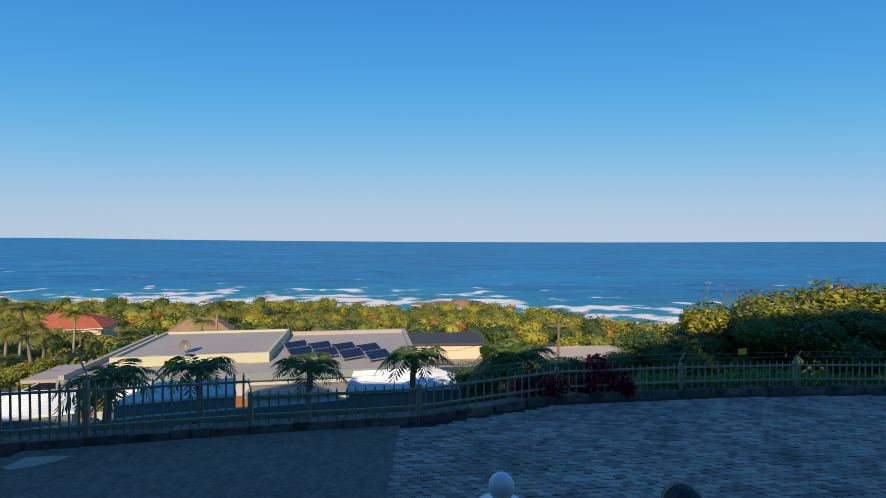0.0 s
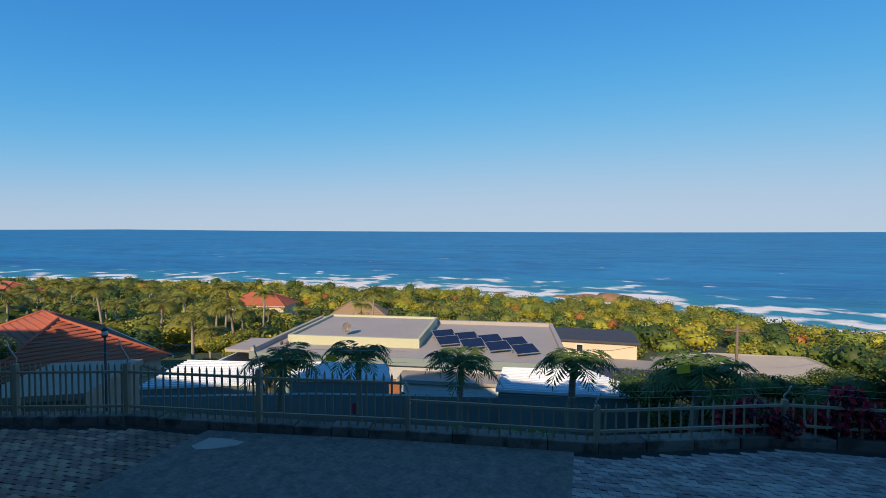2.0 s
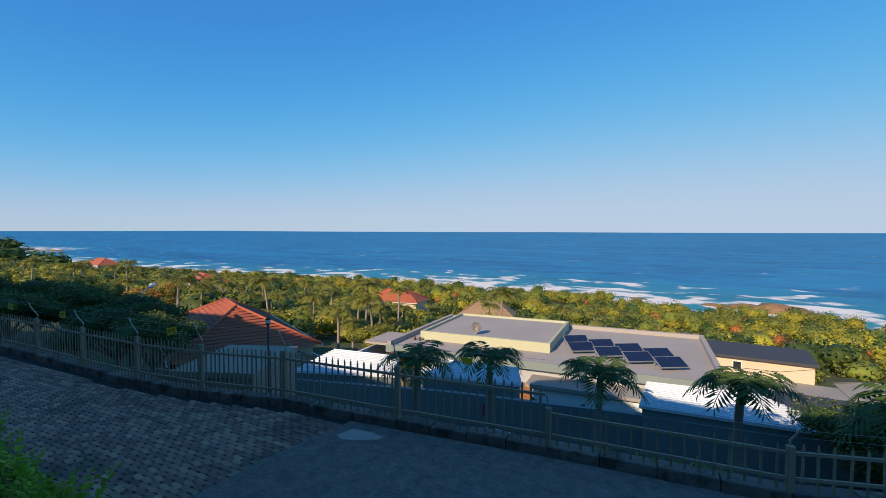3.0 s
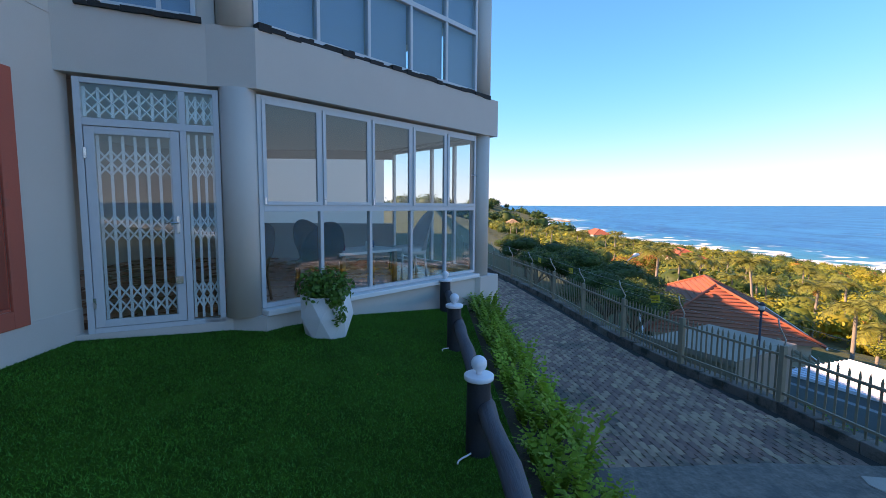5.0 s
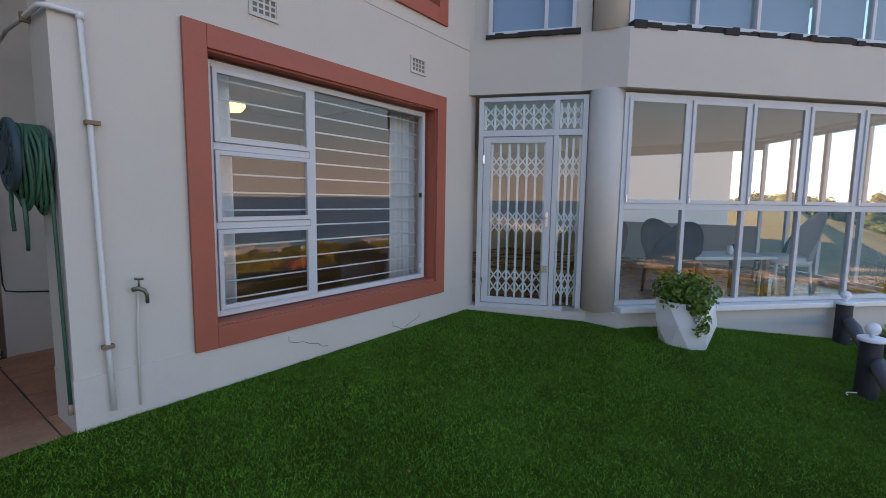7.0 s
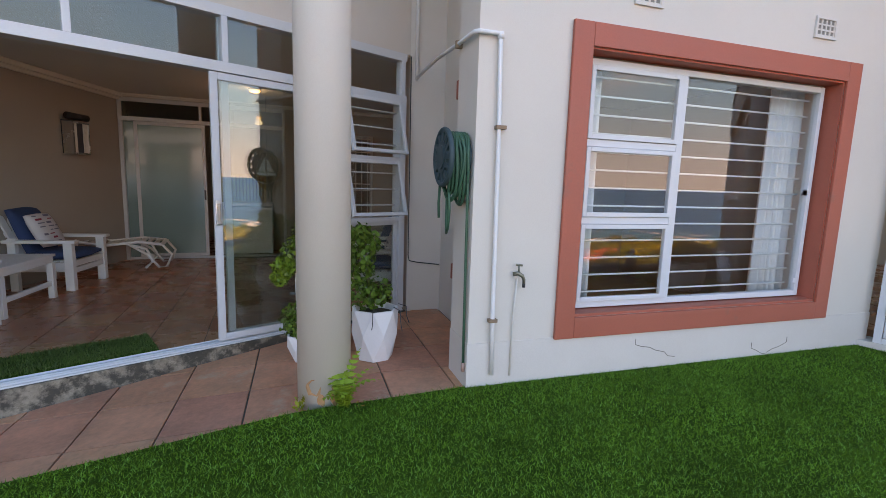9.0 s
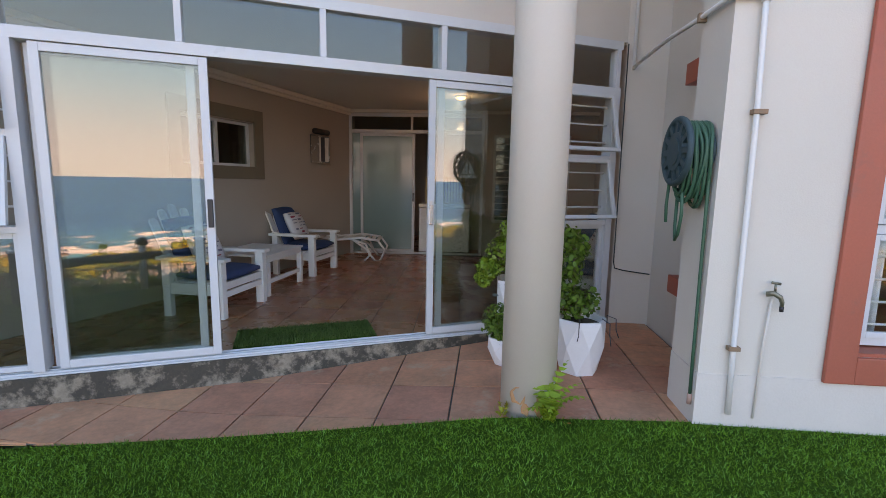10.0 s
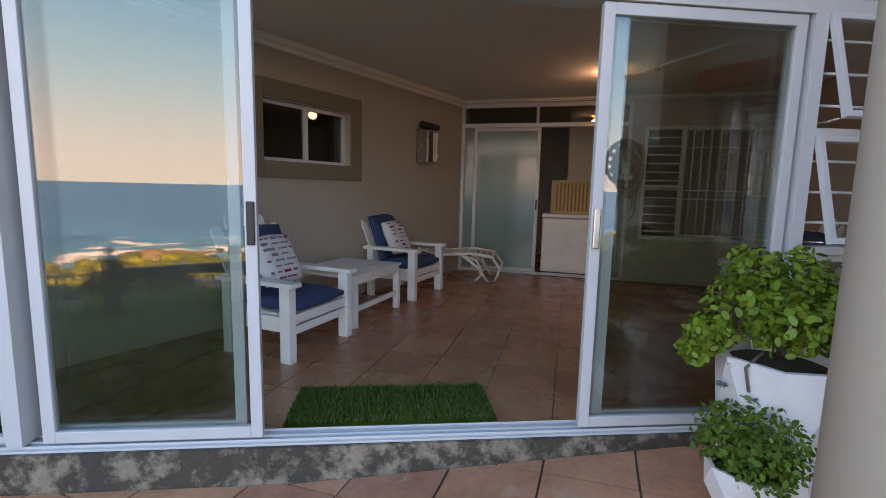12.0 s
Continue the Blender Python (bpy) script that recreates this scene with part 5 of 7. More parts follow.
def ball_plant(t, centres, radii, count, size, material, seed, name="foliage"):
    v, f = round_leaves(centres, radii, count, size, np.random.default_rng(seed))
    return sheet(name, v, f, material, t)


p1 = faceted_pot("planter", pose(4.98, 1.27, -0.12), 0.22, 0.29, 0.275, 0.47, "white faceted planter with a trailing green plant")
ball_plant(p1, [(0, 0, 0.58), (-0.15, 0.06, 0.55), (0.17, 0.0, 0.55), (0.0, -0.14, 0.54), (-0.24, -0.14, 0.5), (0.2, 0.14, 0.54), (0.0, 0.16, 0.56)], [0.21, 0.19, 0.19, 0.18, 0.12, 0.15, 0.18], 260, 0.023, LEAF_POT, 1)
ball_plant(p1, [(-0.25, -0.17, 0.4), (-0.24, -0.2, 0.31), (-0.25, -0.18, 0.24)], [0.09, 0.08, 0.07], 45, 0.018, LEAF_POT, 2, "trailing_stem")
tube("trailing_string", [(0.2, -0.19, 0.47), (0.24, -0.22, 0.41), (0.24, -0.22, 0.31), (0.23, -0.21, 0.27)], 0.008, LEAF_JADE, p1, 6)
pz = lambda x: patio_z(x, 4.2)
p2 = faceted_pot("planter", pose(0.07, 4.3, pz(0.08)), 0.14, 0.18, 0.185, 0.4, "white faceted patio planter with a leafy shrub")
ball_plant(p2, [(-0.08, 0.0, 0.5), (-0.1, 0.05, 0.64), (0.02, 0.0, 0.52), (-0.1, 0.0, 0.8), (-0.04, 0.06, 0.9), (-0.12, -0.05, 0.98)], [0.13, 0.12, 0.12, 0.12, 0.1, 0.09], 190, 0.02, LEAF_POT, 3)
tube("stem", [(0, 0, 0.36), (-0.05, 0.02, 0.6), (-0.08, 0.0, 0.95)], [0.014, 0.011, 0.006], BARK, p2, 6)
for k, (x, y) in enumerate(((0.15, -0.17), (0.22, -0.05), (-0.05, -0.22))):
    tube("trailing_stem", [(x * 0.8, y * 0.8, 0.43), (x * 1.08, y * 1.08, 0.41), (x * 1.1, y * 1.1, 0.33), (x * 1.2, y * 1.05, 0.25 + 0.02 * k)], 0.0035, DARK_TRIM, p2, 5)
p3 = faceted_pot("planter", pose(-0.44, 4.44, pz(-0.44)), 0.1, 0.15, 0.16, 0.22, "small white planter with a round leafy bush")
ball_plant(p3, [(0, 0, 0.32), (0.05, -0.04, 0.33), (-0.06, 0.03, 0.31), (0.02, -0.09, 0.28)], [0.19, 0.16, 0.16, 0.13], 520, 0.014, LEAF_POT, 4)
p4 = faceted_pot("tall_planter", pose(-0.3, 4.66, pz(-0.3)), 0.19, 0.22, 0.25, 0.62, "tall white faceted planter with a jade plant")
ball_plant(p4, [(0.0, 0, 0.84), (-0.18, -0.06, 0.82), (0.18, 0.05, 0.84), (-0.05, -0.17, 0.8), (-0.3, -0.1, 0.72), (0.08, 0.14, 0.94), (-0.12, 0.06, 0.96), (0.12, -0.12, 0.8), (-0.34, -0.06, 0.62)], [0.17, 0.15, 0.16, 0.14, 0.1, 0.14, 0.13, 0.13, 0.07], 380, 0.019, LEAF_JADE, 5)
for a, b in (((0.02, 0, 0.62), (-0.16, -0.08, 0.82)), ((0, 0.02, 0.62), (0.14, 0.04, 0.84)), ((0, 0, 0.62), (-0.06, -0.14, 0.72)), ((0, 0, 0.62), (0.0, 0.06, 0.92))):
    tube("stem", [a, ((a[0] + b[0]) / 2 + 0.02, (a[1] + b[1]) / 2, (a[2] + b[2]) / 2 - 0.02), b], [0.014, 0.01, 0.006], BARK, p4, 6)
tube("trailing_stem", [(-0.1, -0.12, 0.66), (-0.17, -0.17, 0.6), (-0.15, -0.17, 0.5)], 0.007, BARK, p4, 6)
succ = leafy("blue_grey_succulent", (0.16, 0.24, 0.24), rough=0.5, glow=0.05)
for k, (x, y, z) in enumerate(((-0.14, -0.18, 0.47), (-0.24, -0.14, 0.5), (-0.2, -0.1, 0.58))):
    v, f = fronds(np.array([x, y, z]), 12, 0.05, np.random.default_rng(60 + k), 0.7, 0.022, 3)
    sheet("succulent_rosette", v, f, succ, p4)

# fern growing at the pillar's foot
v, f = fronds(np.array([-0.24, 3.5, -0.03]), 20, 0.36, np.random.default_rng(71), 1.2, 0.05, 10, 0.8)
ob = sheet("fern", v, f, LEAF_FERN)
tagged(ob, "young green fern sprouting at the pillar foot", "fern")
v, f = leaves([(-0.5, 3.58, 0.0)], [0.05], 26, 0.018, np.random.default_rng(72))
tagged(sheet("weed", v, f, LEAF_GOLD), "small weed sprouting beside the pillar", "weed")
v, f = leaves([(-0.14, 3.5, -0.02)], [(0.06, 0.03, 0.02)], 20, 0.02, np.random.default_rng(73))
tagged(sheet("dead_leaves", v, f, LEAF_DRY), "brown dead leaves at the pillar foot", "leaves", kind="stuff")
# stray leaves on the turf and tiles
for k, (x, y) in enumerate(((1.95, 1.25), (3.2, 1.0), (-3.2, 2.9), (1.6, 2.0), (4.0, 0.6))):
    v, f = leaves([(0, 0, 0)], [(0.012, 0.012, 0.003)], 2, 0.012, np.random.default_rng(80 + k), flat=3)
    o = sheet("fallen_leaf", v, f, LEAF_DRY)
    o.matrix_world = pose(x, y, float(lawn_z(np.array(x), np.array(y))) + 0.026)
    tagged(o, "dry fallen leaf on the turf", "leaf", "fallen leaves")

# ---------------------------------------------------------------- wall fittings
hr = thing("hose_reel", pose(0.565, 3.71, 1.52), "blue-grey wall reel with a coiled green garden hose", "hose reel")
bm = bmesh.new()
RR = 0.175
spokes = 12
bm_tube(bm, [(-0.155, RR * math.cos(a), RR * math.sin(a)) for a in np.linspace(0, 2 * math.pi, 40)[:-1]], 0.018, 8, close=True)
part("flange_rim", bm, REEL, hr, smooth=True)
def disc(name, x, r, d, material, parent):
    bm = bmesh.new()
    bmesh.ops.create_cone(bm, cap_ends=True, segments=32, radius1=r, radius2=r, depth=d, matrix=Matrix.Translation((x, 0, 0)) @ Matrix.Rotation(radians(90), 4, "Y"))
    return part(name, bm, material, parent)
disc("hub", -0.155, 0.105, 0.03, REEL, hr)
disc("hub_cap", -0.172, 0.075, 0.012, REEL, hr)
for k in range(spokes):
    a = 2 * math.pi * k / spokes
    boxes("spoke", [((-0.168, -0.016, 0.09), (-0.142, 0.016, 0.17))], REEL, hr, m=Matrix.Rotation(a, 4, "X"))
disc("drum", -0.08, 0.09, 0.13, REEL, hr)
disc("back_flange", -0.008, 0.12, 0.014, REEL, hr)
rh = random.Random(4)
for k in range(9):
    x = -0.13 + 0.013 * k
    sag = 0.1 + 0.018 * (k % 4) + rh.uniform(-0.02, 0.02)
    pts = [(x + 0.008 * math.sin(3 * a + k), (0.105 + 0.03 * (k % 3) / 2 + 0.02 * max(0, -math.sin(a))) * math.cos(a), 0.15 * math.sin(a) + 0.01 - (sag * max(0, -math.sin(a)) ** 1.2)) for a in np.linspace(0, 2 * math.pi, 30)[:-1]]
    tube("hose_coil", pts, 0.0095, HOSE, hr, 8, close=True)
tube("hose_loop", [(-0.12, -0.03, -0.15), (-0.12, -0.05, -0.35), (-0.11, 0.0, -0.46), (-0.1, 0.06, -0.5), (-0.09, 0.1, -0.42), (-0.09, 0.1, -0.2)], 0.0095, HOSE, hr)
tube("hose_end", [(-0.14, 0.1, -0.12), (-0.145, 0.11, -0.3), (-0.142, 0.105, -0.4)], 0.0095, HOSE, hr)
tube("hose_tail", [(-0.03, -0.08, 0.05), (-0.02, -0.11, -0.1), (-0.015, -0.105, -0.5), (-0.012, -0.11, -1.0), (-0.01, -0.115, -1.36)], 0.0095, HOSE, hr)
tube("hose_connector", [(-0.01, -0.115, -1.36), (-0.01, -0.116, -1.42)], 0.014, surface("pink_plastic", (0.5, 0.25, 0.2), 0.5), hr)

pp = thing("water_pipe", I4, "white plastic water pipe clipped round the wall corner", "pipe")
tube("pipe", [(0.74, 3.535, 0.08), (0.73, 3.535, 0.5), (0.715, 3.535, 1.7), (0.7, 3.535, 2.24), (0.69, 3.535, 2.265), (0.56, 3.535, 2.265), (0.54, 3.56, 2.265), (0.545, 3.9, 2.28), (0.56, 4.4, 2.32), (0.66, 5.49, 2.4)], 0.014, PVC, pp, 10)
for z in (1.71, 0.46):
    boxes("clip", [((0.69 + (0.01 if z < 1 else 0), 3.515, z - 0.012), (0.76, 3.555, z + 0.012))], surface("rusty_clip", (0.3, 0.16, 0.1), 0.8), pp, bevel=0.003)
boxes("clip", [((0.525, 3.86, 2.25), (0.57, 3.89, 2.3))], surface("rusty_saddle", (0.3, 0.16, 0.1), 0.8), pp, bevel=0.003)
lathe("elbow", [(0.02, -0.02), (0.02, 0.02)], PVC, pp, 12, at=(0.7, 3.535, 2.255))
dp = tube("drain_pipe", [(0.66, 5.49, 2.38), (0.655, 5.49, 4.5)], 0.016, PVC, None, 10)
tagged(dp, "thin white drain pipe down the recess wall", "pipe")
cb = tube("cable", [(0.6, 5.49, 2.6), (0.605, 5.49, 0.6), (0.62, 5.5, 0.54), (0.7, 5.5, 0.52), (0.95, 5.5, 0.49)], 0.006, BLACK, None, 6)
tagged(cb, "black cable run down the recess wall", "cable")
tap = thing("garden_tap", pose(0.9, 3.552, 0.76) @ Matrix.Diagonal((0.72, 0.72, 0.9, 1)), "old brass garden tap on a thin riser pipe", "tap")
tube("riser", [(-0.03, -0.01, -0.78), (-0.02, -0.012, -0.3), (0.0, -0.015, -0.02)], 0.009, PLASTER, tap, 8)
tube("body", [(-0.045, -0.02, 0.01), (-0.01, -0.05, 0.02), (0.03, -0.06, 0.0), (0.045, -0.062, -0.03), (0.046, -0.062, -0.06)], [0.016, 0.017, 0.016, 0.015, 0.013], BRASS, tap, 10)
tube("spindle", [(-0.005, -0.05, 0.03), (-0.005, -0.05, 0.075)], 0.009, BRASS, tap, 8)
tube("handle", [(-0.035, -0.05, 0.085), (0.028, -0.05, 0.078)], 0.008, BRASS, tap, 8)
tube("nozzle", [(0.046, -0.062, -0.055), (0.046, -0.062, -0.085)], 0.015, BLACK, tap, 8)
# hairline cracks in the wall foot
for k, (x, z, n, sgn) in enumerate(((1.92, 0.24, 8, 1), (3.1, 0.12, 6, 1), (3.5, 0.14, 5, -1))):
    rk = random.Random(k)
    pts = [(x, 3.5515, z)]
    for i in range(n):
        q = pts[-1]
        pts.append((q[0] + sgn * rk.uniform(0.01, 0.1) * (i > 1), 3.5515, q[2] - rk.uniform(0.0, 0.045)))
    tagged(tube("plaster_crack", pts, 0.0022, SOIL, None, 4), "hairline crack in the plaster foot", "crack", "plaster cracks")

# ---------------------------------------------------------------- veranda furniture
def picket(x_at, y, w, z0, z1, lean, parent, m):
    bm = bmesh.new()
    pts = [(-w / 2, 0), (w / 2, 0), (w / 2, z1 - z0 - w * 0.35)] + [(w / 2 * math.cos(a), z1 - z0 - w * 0.35 + w * 0.45 * math.sin(a)) for a in np.linspace(0.3, math.pi - 0.3, 7)] + [(-w / 2, z1 - z0 - w * 0.35)]
    f, b = [bm.verts.new((0.009, p, q)) for p, q in pts], [bm.verts.new((-0.009, p, q)) for p, q in pts]
    bm.faces.new(f)
    bm.faces.new(b[::-1])
    for i in range(len(pts)):
        j = (i + 1) % len(pts)
        bm.faces.new((f[j], f[i], b[i], b[j]))
    bmesh.ops.transform(bm, matrix=m, verts=bm.verts)
    return part("back_slat", bm, WHITE_PAINT, parent)


def cushion(name, lo, hi, parent, material, m=None, puff=0.03):
    bm = bmesh.new()
    n = 10
    c, s = [(l + h) / 2 for l, h in zip(lo, hi)], [(h - l) / 2 for l, h in zip(lo, hi)]
    grid = {}
    for side in (1, -1):
        for i in range(n + 1):
            for j in range(n + 1):
                u, v = -1 + 2 * i / n, -1 + 2 * j / n
                e = max(abs(u), abs(v))
                bulge = (1 - u ** 4) * (1 - v ** 4)
                z = side * s[2] * (0.35 + 0.65 * bulge ** 0.5) + side * puff * bulge
                pinch = 1 - 0.05 * (1 - bulge) * (abs(u * v))
                grid[side, i, j] = bm.verts.new((c[0] + s[0] * u * pinch, c[1] + s[1] * v * pinch, c[2] + z))
    for side in (1, -1):
        for i in range(n):
            for j in range(n):
                q = [grid[side, i, j], grid[side, i + 1, j], grid[side, i + 1, j + 1], grid[side, i, j + 1]]
                bm.faces.new(q if side > 0 else q[::-1])
    for i in range(n):
        for a, b in (((i, 0), (i + 1, 0)), ((i + 1, n), (i, n)), ((0, i + 1), (0, i)), ((n, i), (n, i + 1))):
            bm.faces.new((grid[-1, *a], grid[-1, *b], grid[1, *b], grid[1, *a]))
    if m is not None:
        bmesh.ops.transform(bm, matrix=m, verts=bm.verts)
    return part(name, bm, material, parent, smooth=True)


def garden_chair(m):
    """A white slatted armchair that faces +x."""
    t = thing("garden_armchair", m, "white painted wooden armchair with navy cushions", "armchair", "veranda armchairs")
    for y in (-0.345, 0.345):
        boxes("leg", [((-0.07, y - 0.035, 0.0), (0.02, y + 0.035, 0.55))], WHITE_PAINT, t, bevel=0.005)
        boxes("leg", [((-0.62, y - 0.03, 0.0), (-0.54, y + 0.03, 0.6))], WHITE_PAINT, t, bevel=0.005)
        boxes("armrest", [((-0.66, y - 0.055, 0.55), (0.06, y + 0.055, 0.585))], WHITE_PAINT, t, bevel=0.008)
        boxes("side_rail", [((-0.54, y - 0.018, 0.22), (-0.07, y + 0.018, 0.33))], WHITE_PAINT, t, bevel=0.004)
    boxes("front_apron", [((-0.02, -0.31, 0.2), (0.005, 0.31, 0.26)), ((-0.02, -0.31, 0.275), (0.005, 0.31, 0.335))], WHITE_PAINT, t, bevel=0.003)
    for k in range(7):
        boxes("seat_slat", [((-0.56 + 0.083 * k, -0.31, 0.315 + 0.002 * k), (-0.49 + 0.083 * k, 0.31, 0.333 + 0.002 * k))], WHITE_PAINT, t)
    for k, (y, z) in enumerate(((-0.24, 0.82), (-0.12, 0.9), (0.0, 0.95), (0.12, 0.9), (0.24, 0.82))):
        picket(0, y, 0.1, 0.3, 0.3 + z - 0.15, 0, t, Matrix.Translation((-0.52, y, 0.3)) @ Matrix.Rotation(radians(-20), 4, "Y") @ Matrix.Rotation(radians(-y * 22), 4, "X"))
    boxes("back_rail", [((-0.035, -0.3, 0.34), (-0.012, 0.3, 0.4))], WHITE_PAINT, t, m=Matrix.Translation((-0.52, 0, 0.3)) @ Matrix.Rotation(radians(-20), 4, "Y"))
    cushion("seat_cushion", (-0.55, -0.3, 0.345), (0.02, 0.3, 0.44), t, NAVY, puff=0.012)
    cushion("back_cushion", (-0.29, -0.28, -0.045), (0.29, 0.28, 0.045), t, NAVY, Matrix.Translation((-0.57, 0, 0.66)) @ Matrix.Rotation(radians(70), 4, "Y"), puff=0.012)
    return t


def scatter_pillow(m, seed):
    t = thing("scatter_pillow", m, "white scatter pillow printed with red and grey words", "pillow", "printed pillows")
    c = cushion("cover", (-0.21, -0.21, -0.04), (0.21, 0.21, 0.04), t, PRINT, puff=0.03)
    rs = random.Random(seed)
    for r in range(8):
        y = -0.165 + 0.33 * r / 7
        x = -0.17
        while x < 0.13:
            w = rs.uniform(0.03, 0.12)
            big = rs.random() < 0.4
            e = max(abs(x + w / 2), abs(y)) / 0.21
            bulge = max(0.0, (1 - ((x + w / 2) / 0.21) ** 4) * (1 - (y / 0.21) ** 4))
            z = 0.04 * (0.35 + 0.65 * bulge ** 0.5) + 0.03 * bulge + 0.002
            hgt = 0.012 if big else 0.006
            if rs.random() < 0.85 and x + w < 0.18:
                boxes("printed_bar", [((x, y - hgt, z - 0.004), (x + w, y + hgt, z + 0.001))], INK_RED if rs.random() < 0.22 else INK_GREY, c)
            x += w + rs.uniform(0.012, 0.04)
    return t


ch1 = garden_chair(pose(-3.06, 5.35, 0.0, 0, 0, -4))
ch2 = copy_thing(ch1, pose(-2.96, 7.42, 0.0, 0, 0, -6))
ch3 = copy_thing(ch1, pose(0.2, 6.35, 0.0, 0, 0, 176))
copy_thing(ch1, pose(0.25, 7.6, 0.0, 0, 0, 183))
tilt = Matrix.Rotation(radians(64), 4, "Y") @ Matrix.Rotation(radians(90), 4, "Z")
scatter_pillow(pose(-3.06, 5.35, 0.0, 0, 0, -4) @ Matrix.Translation((-0.43, 0.0, 0.67)) @ tilt, 1)
scatter_pillow(pose(-2.96, 7.42, 0.0, 0, 0, -6) @ Matrix.Translation((-0.43, -0.02, 0.67)) @ tilt, 2)
scatter_pillow(pose(0.2, 6.35, 0.0, 0, 0, 176) @ Matrix.Translation((-0.43, 0.0, 0.67)) @ tilt, 3)

tb = thing("side_table", pose(-3.4, 6.34, 0.0, 0, 0, -3), "white painted slatted wooden side table", "table")
for k in range(6):
    boxes("top_slat", [((-0.36 + 0.12 * k, -0.45, 0.455), (-0.246 + 0.12 * k, 0.45, 0.48))], WHITE_PAINT, tb, bevel=0.003)
for x in (0.31, -0.335):
    boxes("apron", [((x, -0.43, 0.39), (x + 0.025, 0.43, 0.455))], WHITE_PAINT, tb)
for x in (-0.32, 0.32):
    for y in (-0.41, 0.41):
        boxes("leg", [((x - 0.03, y - 0.03, 0.0), (x + 0.03, y + 0.03, 0.39))], WHITE_PAINT, tb, bevel=0.004)
    boxes("stretcher", [((x - 0.015, -0.38, 0.14), (x + 0.015, 0.38, 0.19))], WHITE_PAINT, tb, bevel=0.003)

ln = thing("sun_lounger", pose(-2.95, 8.62, 0.0, 0, 0, 8), "white plastic sun lounger with curved legs", "sun lounger")
for y in (-0.28, 0.28):
    tube("side_rail", [(-0.75, y, 0.62), (-0.5, y, 0.42), (-0.2, y, 0.36), (0.2, y, 0.4), (0.5, y, 0.36)], 0.022, WHITE_PAINT, ln, 8)
    tube("leg_loop", [(0.5, y, 0.36), (0.62, y, 0.2), (0.55, y, 0.03), (0.45, y, 0.02), (0.3, y, 0.22), (0.1, y, 0.36)], 0.018, WHITE_PAINT, ln, 8)
    tube("leg_loop", [(0.05, y, 0.38), (0.3, y, 0.3), (0.38, y, 0.12), (0.28, y, 0.02)], 0.018, WHITE_PAINT, ln, 8)
    tube("leg", [(-0.5, y, 0.42), (-0.6, y, 0.02)], 0.02, WHITE_PAINT, ln, 8)
for k in range(12):
    u = k / 11
    x = -0.45 + 0.95 * u
    z = float(np.interp(x, [-0.5, -0.2, 0.2, 0.5], [0.42, 0.36, 0.4, 0.36]))
    boxes("seat_slat", [((x - 0.03, -0.27, z - 0.006), (x + 0.03, 0.27, z + 0.006))], WHITE_PAINT, ln)
tube("back_hoop", [(-0.5, -0.26, 0.42), (-0.72, -0.26, 0.66), (-0.74, 0.0, 0.68), (-0.72, 0.26, 0.66), (-0.5, 0.26, 0.42)], 0.018, WHITE_PAINT, ln, 8)

lamp = thing("wall_lantern", LWM @ pose(1.02, 0.0, 1.83), "dark wall lantern with pale glass panels", "wall lamp")
boxes("back_plate", [((-0.14, 0.0, -0.22), (0.14, 0.02, 0.22))], BLACK, lamp, bevel=0.005)
boxes("lantern_frame", frame_bars(-0.15, 0.15, -0.22, 0.2, 0.02, 0.02, 0.16), CHROME, lamp)
boxes("glass_panel", [((-0.13, 0.05, -0.2), (-0.05, 0.15, 0.18))], FRIDGE, lamp)
boxes("glass_panel", [((0.07, 0.05, -0.2), (0.13, 0.15, 0.18))], FRIDGE, lamp)
boxes("lantern_core", [((-0.05, 0.04, -0.2), (0.07, 0.14, 0.18))], DARK_TRIM, lamp)
tube("roller", [(-0.2, 0.1, 0.27), (0.16, 0.1, 0.27)], 0.045, BLACK, lamp, 14)

# artificial grass mat inside the sliding doors
MT = pose(-2.15, 4.7, 0.0, 0, 0, 24.6)
mat_ = thing("grass_mat", MT, "green artificial grass door mat", "mat", kind="stuff")
boxes("backing", [((-0.57, -0.23, 0.0), (0.57, 0.23, 0.012))], TURF, mat_, bevel=0.003)
rng = np.random.default_rng(5)
n = 9000
px, py = rng.uniform(-0.565, 0.565, n), rng.uniform(-0.225, 0.225, n)
a = rng.uniform(0, 6.28, n)
b0 = np.stack([px, py, np.full(n, 0.011)], -1)
sd = np.stack([np.cos(a), np.sin(a), 0 * a], -1) * 0.003
tp = b0 + np.stack([rng.normal(0, 0.008, n), rng.normal(0, 0.008, n), rng.uniform(0.015, 0.03, n)], -1)
vv = np.stack([b0 - sd, b0 + sd, tp], 1).reshape(-1, 3)
sheet("pile", vv, np.arange(len(vv)).reshape(-1, 3), MAT_BLADE, mat_)

orn = thing("ship_ornament", pose(-0.89, 7.43, 1.5), "round metal wall ornament with a small sailing ship", "ornament")
tube("ring", [(0.21 * math.cos(a), 0, 0.21 * math.sin(a)) for a in np.linspace(0, 2 * math.pi, 40)[:-1]], 0.009, GALV, orn, 6, close=True)
tube("ring", [(0.17 * math.cos(a) + 0.03, 0.01, 0.25 * math.sin(a) - 0.08) for a in np.linspace(2.2, 4.3, 16)], 0.006, GALV, orn, 6)
